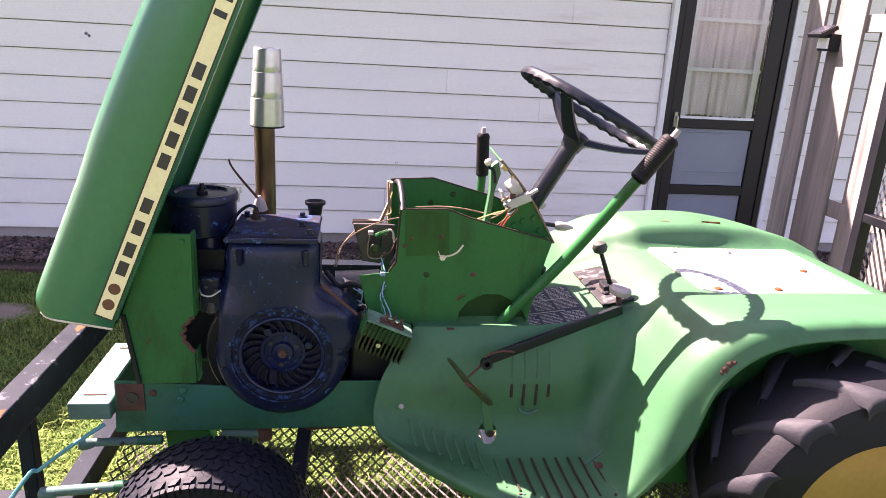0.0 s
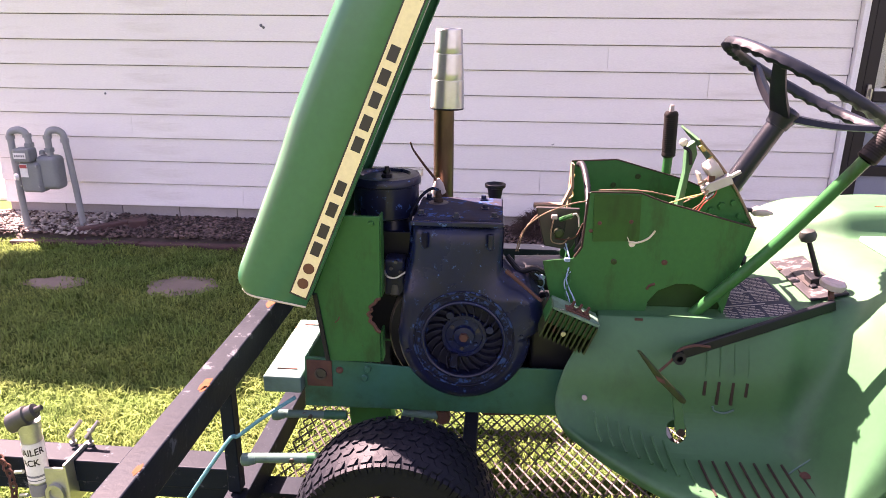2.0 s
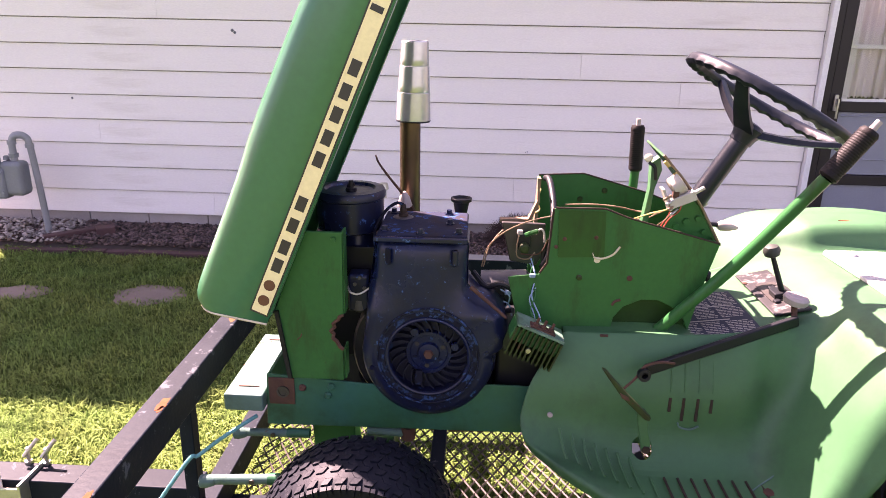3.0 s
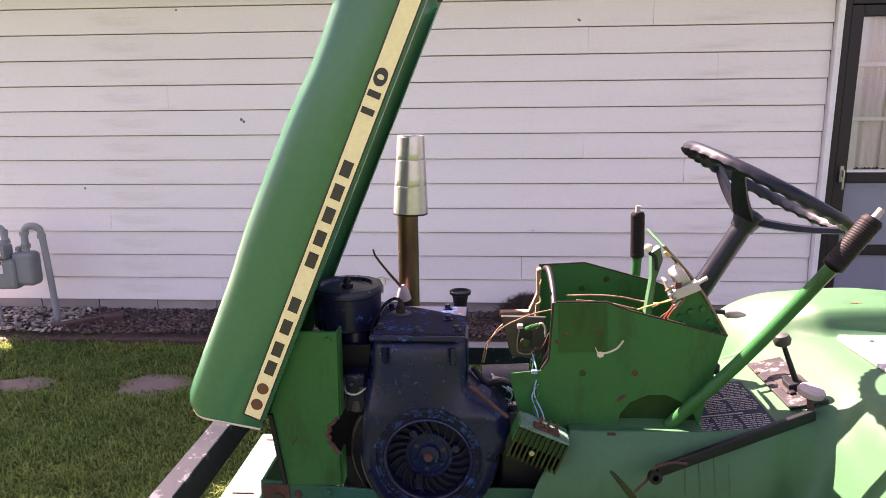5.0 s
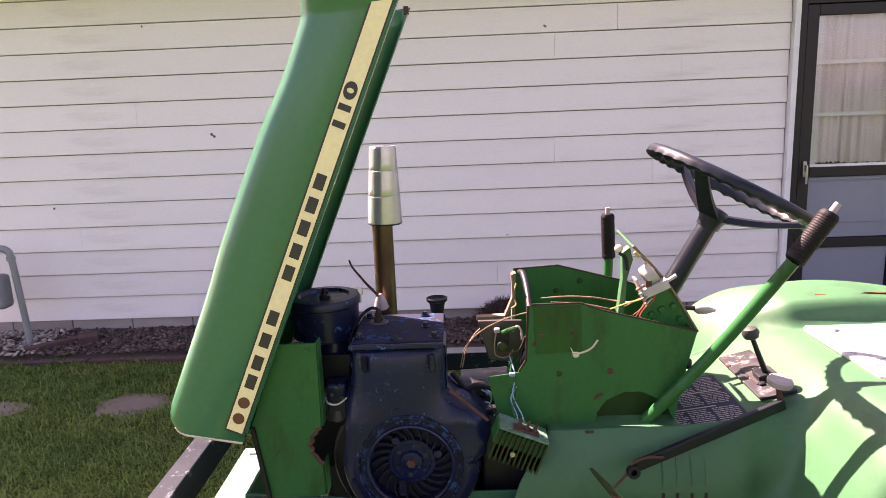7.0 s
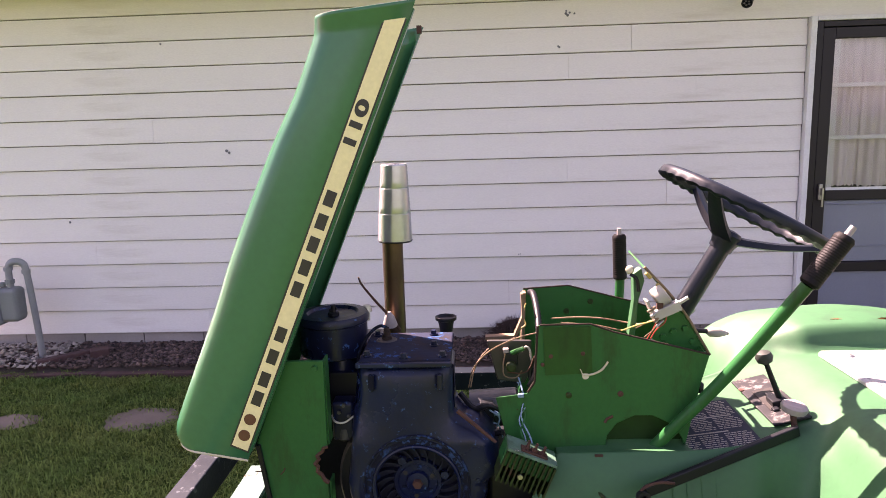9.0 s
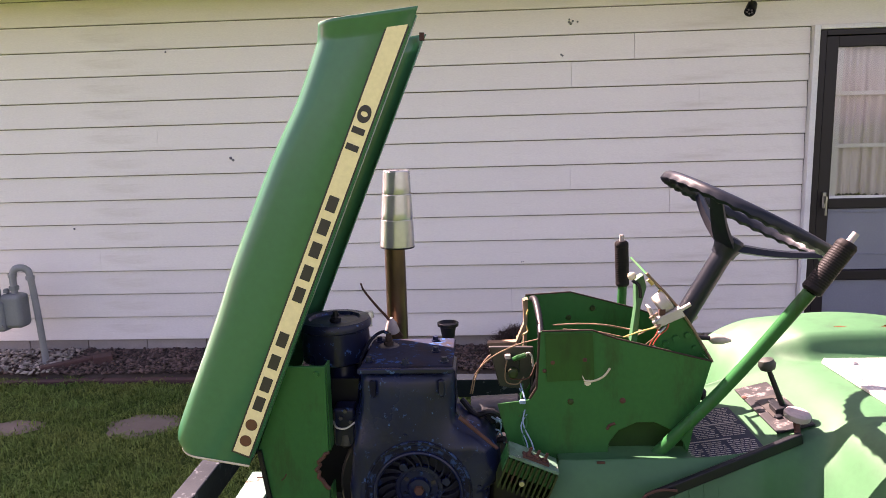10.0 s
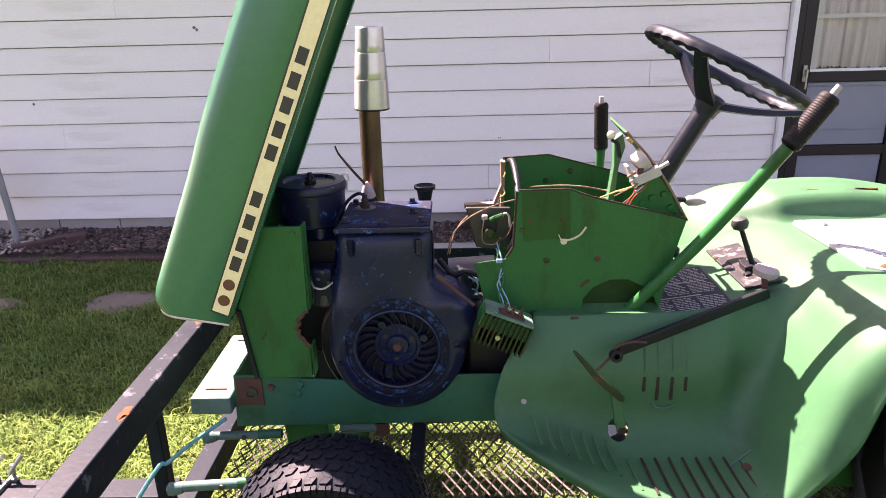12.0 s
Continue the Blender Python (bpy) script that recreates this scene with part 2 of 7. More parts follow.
SHIFTGREY = mat("worn_shift_plate", (0.015, 0.0145, 0.016), (0.030, 0.028, 0.029), 0.5, 0.0, 30, 120, 0.7, 0.1, wear=(0.12, 0.105, 0.10), wear_at=0.55, wear_scale=30, spec=0.25)
TREADPLATE = mat("pale_tread_plate", (0.46, 0.45, 0.44), (0.36, 0.35, 0.34), 0.45, 0.2, 12, 100, 0.7, 0.12, wear=(0.24, 0.13, 0.08), wear_at=0.72, wear_scale=20)
TWIG = mat("dry_brown_twigs", (0.075, 0.042, 0.038), (0.05, 0.031, 0.03), 0.9, 0, 20, 100, 0.8, 0.2, random_tone=0.4, island=True)
STEELGREY = mat("worn_dark_steel", (0.10, 0.10, 0.10), (0.06, 0.06, 0.06), 0.5, 0.6, 18, 120, 0.7, 0.15)
# green with the shade inside the dash tower mixed into its colour
SHADEGREEN = mat("shaded_green_paint", (0.006, 0.042, 0.008), (0.009, 0.026, 0.007), 0.55, 0, 25, 110, 0.8, 0.1, spec=0.15)
PATCHGREEN = mat("dull_green_patch", (0.008, 0.075, 0.014), (0.012, 0.052, 0.010), 0.5, 0, 14, 90, 0.8, 0.1, wear=(0.05, 0.03, 0.016), wear_at=0.66, wear_scale=20, spec=0.18, grime=(0.014, 0.030, 0.008), grime_at=0.5, grime_size=(30, 30, 6), grime_most=0.7)
FADEDKNOB = mat("faded_black_plastic", (0.035, 0.040, 0.034), (0.022, 0.026, 0.022), 0.6, 0, 30, 140, 0.8, 0.1, spec=0.3)
OLDGREEN = mat("older_dull_green_paint", (0.014, 0.046, 0.010), (0.026, 0.030, 0.010), 0.5, 0, 12, 90, 0.8, 0.1, wear=(0.06, 0.03, 0.016), wear_at=0.60, wear_scale=20, spec=0.2, grime=(0.016, 0.012, 0.007), grime_at=0.48, grime_size=(30, 30, 5))
# lug rubber: dust plus sunlight on the tops, both in the base colour
LUGRUBBER = mat("dusty_sunlit_lugs", (0.030, 0.029, 0.033), (0.012, 0.0125, 0.0170), 0.66, 0, 9, 120, 0.9, 0.35, spec=0.3)
ORANGERUST = mat("orange_rust", (0.15, 0.040, 0.008), (0.08, 0.026, 0.010), 0.85, 0, 40, 200, 0.8, 0.3, spec=0.2)
PALESTONE = mat("pale_concrete_drive", (0.66, 0.64, 0.60), (0.58, 0.56, 0.52), 0.9, 0, 3, 60, 0.8, 0.3)
SHEATHING = mat("dark_wall_sheathing", (0.28, 0.255, 0.24), (0.22, 0.20, 0.19), 0.9, 0, 4, 60, 0.8, 0.2)
FANBLACK = mat("sooty_fan_metal", (0.009, 0.012, 0.024), (0.009, 0.010, 0.016), 0.55, 0, 12, 90, 0.7, 0.2, wear=(0.010, 0.035, 0.09), wear_at=0.60, wear_scale=50, spec=0.2)
RUSTDARK = mat("dark_rust", (0.040, 0.024, 0.017), (0.022, 0.016, 0.012), 0.85, 0, 40, 150, 0.8, 0.4, spec=0.2)
TOPPLATE = mat("worn_green_top_plate", (0.10, 0.20, 0.15), (0.03, 0.085, 0.035), 0.5, 0, 30, 90, 0.5, 0.12, wear=(0.42, 0.44, 0.38), wear_at=0.62, wear_scale=40, spec=0.25, grime=(0.03, 0.03, 0.018), grime_at=0.5, grime_size=(40, 40, 40))
TOUCHUP = mat("bare_primer", (0.55, 0.50, 0.38), (0.42, 0.36, 0.24), 0.7, 0, 40, 150, 0.8, 0.1)


def grass_material():
    m = mat("grass_blades", (0.090, 0.196, 0.050), (0.206, 0.246, 0.070), 0.8, 0, 2.2, 9, 0.7, 0.0, random_tone=0.5, island=True, spec=0.06)
    p = m.node_tree.nodes["Principled BSDF"]
    p.inputs["Subsurface Weight"].default_value = 0.0
    tr = m.node_tree.nodes.new("ShaderNodeBsdfTranslucent")
    ms = m.node_tree.nodes.new("ShaderNodeMixShader")
    ms.inputs[0].default_value = 0.35
    m.node_tree.links.new(p.inputs["Base Color"].links[0].from_socket, tr.inputs["Color"])
    m.node_tree.links.new(p.outputs[0], ms.inputs[1])
    m.node_tree.links.new(tr.outputs[0], ms.inputs[2])
    m.node_tree.links.new(ms.outputs[0], m.node_tree.nodes["Material Output"].inputs[0])
    return m


def glass_material():
    m = bpy.data.materials.new("window_glass")
    m.use_nodes = True
    t = m.node_tree
    t.nodes.remove(t.nodes["Principled BSDF"])
    gl, tp, mx, fr = (t.nodes.new(n) for n in ("ShaderNodeBsdfGlossy", "ShaderNodeBsdfTransparent", "ShaderNodeMixShader", "ShaderNodeFresnel"))
    gl.inputs["Roughness"].default_value = 0.02
    tp.inputs["Color"].default_value = (0.94, 0.94, 0.95, 1)
    fr.inputs["IOR"].default_value = 1.5
    t.links.new(fr.outputs[0], mx.inputs[0])
    t.links.new(tp.outputs[0], mx.inputs[1])
    t.links.new(gl.outputs[0], mx.inputs[2])
    t.links.new(mx.outputs[0], t.nodes["Material Output"].inputs[0])
    return m


GRASS, GLASS = grass_material(), glass_material()


# ---- building helpers ----
def thing(name, loc, label, category, group="", kind=""):
    e = new(name)
    e.location = loc
    e.empty_display_size = 0.05
    return tagged(e, label, category, group, kind)


def mesh_of(name, bm, material, smooth=False):
    me = bpy.data.meshes.new(name)
    bmesh.ops.recalc_face_normals(bm, faces=bm.faces)
    bm.to_mesh(me)
    bm.free()
    me.materials.append(material)
    if smooth:
        me.polygons.foreach_set("use_smooth", [True] * len(me.polygons))
        me.set_sharp_from_angle(angle=radians(38))
    return me


def part(name, bm, material, parent=None, label="", smooth=False, bevel=0.0, solid=0.0):
    """Links a bmesh, given in world places, as one mesh under a thing or a part."""
    ob = new(name, mesh_of(name, bm, material, smooth or bevel > 0))
    if parent is not None:
        ob.parent = parent
        if parent.type == "EMPTY":
            ob.matrix_parent_inverse = Matrix.Translation(-parent.location)
    if solid:
        s = ob.modifiers.new("thickness", "SOLIDIFY")
        s.thickness, s.offset = solid, 0
    if bevel:
        s = ob.modifiers.new("edges", "BEVEL")
        s.width, s.segments, s.limit_method, s.angle_limit = bevel, 2, "ANGLE", radians(35)
        s.harden_normals = True
    if label:
        ob["label"] = label
    return ob


def box(bm, lo, hi, m=None):
    vs = [bm.verts.new((x, y, z)) for x in (lo[0], hi[0]) for y in (lo[1], hi[1]) for z in (lo[2], hi[2])]
    for f in ((0, 1, 3, 2), (4, 6, 7, 5), (0, 4, 5, 1), (2, 3, 7, 6), (0, 2, 6, 4), (1, 5, 7, 3)):
        bm.faces.new([vs[i] for i in f])
    if m is not None:
        bmesh.ops.transform(bm, matrix=m, verts=vs)
    return bm


def boxed(lo, hi, m=None):
    return box(bmesh.new(), lo, hi, m)


def basis(d):
    d = Vector(d).normalized()
    u = d.cross(Vector((0, 0, 1)) if abs(d.z) < 0.9 else Vector((1, 0, 0))).normalized()
    return d, u, d.cross(u)


def lathe(bm, p0, axis, prof, seg=24, caps=True):
    """Rings of (distance along the axis, radius)."""
    d, u, w = basis(axis)
    p0 = Vector(p0)
    rings = []
    for s, r in prof:
        rings.append([bm.verts.new(p0 + d * s + (u * math.cos(a) + w * math.sin(a)) * r) for a in (2 * math.pi * i / seg for i in range(seg))])
    for a, b in zip(rings, rings[1:]):
        for i in range(seg):
            bm.faces.new((a[i], a[(i + 1) % seg], b[(i + 1) % seg], b[i]))
    if caps:
        bm.faces.new(rings[0])
        bm.faces.new(rings[-1])
    return bm


def rod(bm, a, b, r, r2=None, seg=14):
    a, b = Vector(a), Vector(b)
    return lathe(bm, a, b - a, [(0, r), ((b - a).length, r2 or r)], seg)


def smooth_path(pts, n=6):
    pts = [Vector(p) for p in pts]
    ext = [pts[0] * 2 - pts[1], *pts, pts[-1] * 2 - pts[-2]]
    out = []
    for i in range(1, len(ext) - 2):
        p0, p1, p2, p3 = ext[i - 1 : i + 3]
        for k in range(n):
            t = k / n
            out.append(0.5 * (2 * p1 + (p2 - p0) * t + (2 * p0 - 5 * p1 + 4 * p2 - p3) * t * t + (3 * p1 - p0 - 3 * p2 + p3) * t**3))
    return out + [pts[-1]]


def tube(bm, pts, r, seg=8, n=6, closed=False, taper=None, ribs=0.0):
    path = smooth_path(pts, n) if n > 1 else [Vector(p) for p in pts]
    if closed:
        path = path[:-1]
    rings, up, count = [], None, len(path)
    for i, p in enumerate(path):
        d = (path[(i + 1) % count] - path[i - 1]) if closed else path[min(i + 1, count - 1)] - path[max(i - 1, 0)]
        d.normalize()
        if up is None:
            up = basis(d)[1]
        up = (up - d * up.dot(d)).normalized()
        w = d.cross(up)
        rr = r if taper is None else r + (taper - r) * i / (count - 1)
        rr *= 1 + ribs * (i % 2)
        rings.append([bm.verts.new(p + (up * math.cos(a) + w * math.sin(a)) * rr) for a in (2 * math.pi * k / seg for k in range(seg))])
    pairs = list(zip(rings, rings[1:])) + ([(rings[-1], rings[0])] if closed else [])
    for a, b in pairs:
        for k in range(seg):
            bm.faces.new((a[k], a[(k + 1) % seg], b[(k + 1) % seg], b[k]))
    if not closed:
        bm.faces.new(rings[0])
        bm.faces.new(rings[-1])
    return bm


def prism(bm, outline, y0, y1):
    """An upright plate: outline of (x, z), from y0 to y1."""
    a = [bm.verts.new((x, y0, z)) for x, z in outline]
    b = [bm.verts.new((x, y1, z)) for x, z in outline]
    bm.faces.new(a)
    bm.faces.new(b)
    for i in range(len(a)):
        j = (i + 1) % len(a)
        bm.faces.new((a[i], a[j], b[j], b[i]))
    return bm


def slab(bm, outline, z0, z1):
    a = [bm.verts.new((x, y, z0)) for x, y in outline]
    b = [bm.verts.new((x, y, z1)) for x, y in outline]
    bm.faces.new(a)
    bm.faces.new(b)
    for i in range(len(a)):
        j = (i + 1) % len(a)
        bm.faces.new((a[i], a[j], b[j], b[i]))
    return bm


def sheet(bm, rows):
    vs = [[bm.verts.new(p) for p in row] for row in rows]
    for a, b in zip(vs, vs[1:]):
        for i in range(len(a) - 1):
            bm.faces.new((a[i], a[i + 1], b[i + 1], b[i]))
    return bm


def patch(bm, place, normal, r, seed, long=1.0, lift=0.0008):
    """A thin flake with a ragged outline, lying on a surface."""
    d, u, w = basis(normal)
    p = Vector(place)
    ring = []
    for k in range(15):
        a = 2 * math.pi * k / 15
        q = r * (0.72 + 0.75 * noise.noise(Vector((math.cos(a) * 1.6 + seed * 3.7, math.sin(a) * 1.6, seed))))
        ring.append(bm.verts.new(p + u * q * long * math.cos(a) + w * q * math.sin(a) - d * 0.001))
    top = bm.verts.new(p + d * lift)
    for k in range(15):
        bm.faces.new((top, ring[k], ring[(k + 1) % 15]))
    return bm


def cloud(name, verts, faces, material, label, category, kind="stuff"):
    me = bpy.data.meshes.new(name)
    verts, faces = np.asarray(verts, "f"), np.asarray(faces, "i")
    n = faces.shape[1]
    me.vertices.add(len(verts))
    me.vertices.foreach_set("co", verts.ravel())
    me.loops.add(faces.size)
    me.loops.foreach_set("vertex_index", faces.ravel())
    me.polygons.add(len(faces))
    me.polygons.foreach_set("loop_start", np.arange(0, faces.size, n, dtype="i"))
    me.update(calc_edges=True)
    me.materials.append(material)
    return tagged(new(name, me), label, category, kind=kind)

# ---- ground ----
WALL_Y, LAP0, LAP = 4.2, 0.13, 0.1525
rng = np.random.default_rng(7)


def ground_sheet():
    bm = bmesh.new()
    xs = [-400, -60, -12, *np.linspace(-5, 5, 26), 12, 60, 400]
    ys = [-400, -60, -12, *np.linspace(-3, 6, 24), 12, 60, 400]
    sheet(bm, [[(x, y, 0.012 * noise.noise(Vector((x * 0.7, y * 0.7, 0))) if abs(x) < 6 and abs(y) < 6 else 0.0) for x in xs] for y in ys])
    ob = part("ground", bm, LAWNSOIL, smooth=True)
    return tagged(ob, "mown lawn soil with thatch under the grass", "ground", kind="structure")


ground_sheet()


tagged(part("driveway", boxed((-60, 4.7, -0.05), (-3.5, 80, 0.02)), PALESTONE), "pale sunlit concrete drive beside the house", "driveway", kind="structure")


def planting_bed():
    bm = bmesh.new()
    xs = np.linspace(-5.5, 4.5, 60)
    rows = []
    for k, y in enumerate((3.74, 3.80, 3.9, 4.05, 4.25)):
        rows.append([(x, y, (0.0, 0.035, 0.045, 0.05, 0.055)[k] + 0.012 * noise.noise(Vector((x * 4, y * 4, 3)))) for x in xs])
    ob = part("planting_bed", sheet(bm, rows), SOIL, smooth=True)
    return tagged(ob, "dark soil of the planting bed along the house", "ground", kind="structure")


planting_bed()


def scatter(name, n, area, size, material, label, category, flat=0.6, z0=0.05):
    """Many small irregular stones or chips."""
    base = np.array([(1, 0, 0), (0, 1, 0), (-1, 0, 0), (0, -1, 0), (0.2, 0.1, 0.9), (-0.1, 0, -0.8)], float)
    tri = np.array([(0, 1, 4), (1, 2, 4), (2, 3, 4), (3, 0, 4), (1, 0, 5), (2, 1, 5), (3, 2, 5), (0, 3, 5)])
    vs, fs = [], []
    for i in range(n):
        x, y = rng.uniform(area[0], area[1]), rng.uniform(area[2], area[3])
        s = size * rng.uniform(0.5, 1.35)
        sc = s * np.array([rng.uniform(0.6, 1.5), rng.uniform(0.5, 1.0), flat * rng.uniform(0.6, 1.2)])
        a, tilt = rng.uniform(0, 6.28), rng.normal(0, 0.35)
        p = base * sc * rng.uniform(0.8, 1.2, (6, 3))
        p = p @ np.array([(1, 0, 0), (0, math.cos(tilt), -math.sin(tilt)), (0, math.sin(tilt), math.cos(tilt))])
        p = p @ np.array([(math.cos(a), math.sin(a), 0), (-math.sin(a), math.cos(a), 0), (0, 0, 1)])
        vs.append(p + (x, y, z0 + rng.uniform(-0.004, 0.014)))
        fs.append(tri + 6 * i)
    return cloud(name, np.concatenate(vs), np.concatenate(fs), material, label, category)


scatter("mulch", 17000, (-3.4, 3.6, 3.77, 4.23), 0.0145, MULCH, "reddish brown stones and bark chips of the bed", "mulch")
scatter("gravel", 900, (-3.75, -2.55, 3.76, 4.2), 0.019, PEBBLE, "pale rounded gravel under the gas meter", "gravel", 0.7, 0.062)


def grass():
    """Blades over the visible lawn, thinner over the bare spots."""
    def bare(x, y):
        d = np.minimum(((x + 1.66) / 0.17) ** 2 + ((y - 3.12) / 0.13) ** 2, ((x + 2.33) / 0.15) ** 2 + ((y - 3.10) / 0.09) ** 2)
        return d
    x = np.concatenate([rng.uniform(-4.2, 3.6, 370000), rng.uniform(-4.2, 4.2, 70000)])
    y = np.concatenate([rng.uniform(0.2, 3.78, 370000), rng.uniform(-3.0, 0.2, 70000)])
    n = len(x)
    d = bare(x, y)
    keep = (d > 1.0 + rng.normal(0, 0.5, n)) | (rng.uniform(0, 1, n) < 0.06)
    near = (x > -2.6) | (y > 2.2) | (y < 0.2)
    x, y = x[keep & near], y[keep & near]
    n = len(x)
    clump = np.sin(x * 9 + 1.7 * np.sin(y * 7)) * np.sin(y * 11 + 1.3 * np.sin(x * 6 + 2)) + 0.6 * np.sin(x * 23 + y * 17) * np.sin(y * 29 - x * 8)
    hgt = np.clip(rng.normal(0.026, 0.009, n) * (1 + 0.38 * clump), 0.008, 0.08)
    a, lean = rng.uniform(0, 6.283, n), rng.uniform(0.3, 1.5, n)
    w = rng.uniform(0.0014, 0.0034, n)
    dx, dy = np.cos(a), np.sin(a)
    base = np.stack([x, y, np.zeros(n)], 1)
    side = np.stack([-dy * w, dx * w, np.zeros(n)], 1)
    mid = base + np.stack([dx * lean * hgt * 0.35, dy * lean * hgt * 0.35, hgt * 0.62], 1)
    tip = base + np.stack([dx * lean * hgt * 1.1, dy * lean * hgt * 1.1, hgt * (1 - 0.32 * lean)], 1)
    v = np.stack([base - side, base + side, mid + side * 0.8, mid - side * 0.8, tip], 1).reshape(-1, 3)
    i = np.arange(n)[:, None] * 5
    f = np.concatenate([i + (0, 1, 2), i + (0, 2, 3), i + (3, 2, 4)])
    return cloud("grass", v, f, GRASS, "short mown lawn grass, partly in the shade of the house", "grass")


grass()


def bare_spot(x, y, rx, ry):
    bm = bmesh.new()
    c = bm.verts.new((x, y, 0.02))
    ring = []
    for i in range(40):
        a = 2 * math.pi * i / 40
        k = 1 + 0.25 * noise.noise(Vector((math.cos(a) * 2 + x, math.sin(a) * 2, 5)))
        ring.append(bm.verts.new((x + rx * k * math.cos(a), y + ry * k * math.sin(a), 0.006)))
    for i in range(40):
        bm.faces.new((c, ring[i], ring[(i + 1) % 40]))
    tagged(part("bare_patch", bm, DIRT, smooth=True), "bare dry patch of dirt in the lawn", "dirt patch", "bare patches in the lawn", "structure")


bare_spot(-1.66, 3.12, 0.19, 0.14)
bare_spot(-2.33, 3.10, 0.17, 0.09)

# ---- house ----
DOOR_X0, DOOR_X1, DOOR_TOP = 1.985, 2.835, 1.965


def house_wall():
    bm = bmesh.new()
    x0, x1 = -3.36, 5.0
    box(bm, (x0, WALL_Y + 0.02, 0.13), (DOOR_X0, WALL_Y + 0.16, 2.60))
    box(bm, (DOOR_X1, WALL_Y + 0.02, 0.13), (x1, WALL_Y + 0.16, 2.60))
    box(bm, (DOOR_X0, WALL_Y + 0.02, DOOR_TOP), (DOOR_X1, WALL_Y + 0.16, 2.60))
    wall = tagged(part("wall_north", bm, SHEATHING), "house wall behind pale painted lap siding", "wall", kind="structure")
    for name, lo, hi in (("wall_west", (x0, WALL_Y + 0.16, 0), (x0 + 0.14, 9.0, 2.60)), ("wall_east", (x1 - 0.14, WALL_Y + 0.16, 0), (x1, 9.0, 2.60)), ("wall_south", (x0, 9.0, 0), (x1, 9.14, 2.60))):
        tagged(part(name, boxed(lo, hi), SIDING), "plain pale outer wall of the house", "wall", kind="structure")
    return wall


wall = house_wall()
# added sun blocker: shades the left lawn, its low gap leaves a lit patch
bm = box(box(boxed((-3.80, WALL_Y + 0.02, 1.42), (-3.362, WALL_Y + 0.16, 3.8)), (-4.6, WALL_Y + 0.02, 1.6), (-3.8005, WALL_Y + 0.16, 3.8)), (-7.5, WALL_Y + 0.02, 0.0), (-4.6005, WALL_Y + 0.16, 3.8))
tagged(part("wall_garden", bm, SIDING), "plain pale wall added beside the house to shade the lawn, with a low gap for a sun patch", "wall", kind="structure")
found = tagged(part("foundation", boxed((-3.36, WALL_Y + 0.045, -0.1), (5.0, WALL_Y + 0.16, 0.13)), CONCRETE), "low grey concrete foundation under the siding", "foundation", kind="structure")


def roof():
    eave_y, eave_z, x0, x1 = 3.665, 2.32, -3.48, 5.3
    soffit = tagged(part("soffit", boxed((x0, eave_y, eave_z), (x1, WALL_Y + 0.02, eave_z + 0.015)), SOFFIT), "cream painted soffit under the eave", "soffit", kind="structure")
    tagged(part("fascia", boxed((x0, eave_y - 0.022, eave_z - 0.03), (x1, eave_y - 0.001, eave_z + 0.14)), TRIMWHITE), "white fascia board along the eave", "fascia", kind="structure")
    bm = bmesh.new()
    sheet(bm, [[(x0, eave_y - 0.05, eave_z + 0.15), (x1, eave_y - 0.05, eave_z + 0.15)], [(x0, 6.6, 3.55), (x1, 6.6, 3.55)], [(x0, 9.5, eave_z + 0.15), (x1, 9.5, eave_z + 0.15)]])
    tagged(part("roof", bm, CONCRETE, solid=0.05), "plain shingled roof of the house", "roof", kind="structure")
    return soffit


roof()

# storm door: brown frame, glazed top, panelled bottom, inner door with curtains behind
door = thing("door_1", (2.41, WALL_Y, 0.05), "dark brown storm door with curtained glass above grey panels", "door", kind="structure")


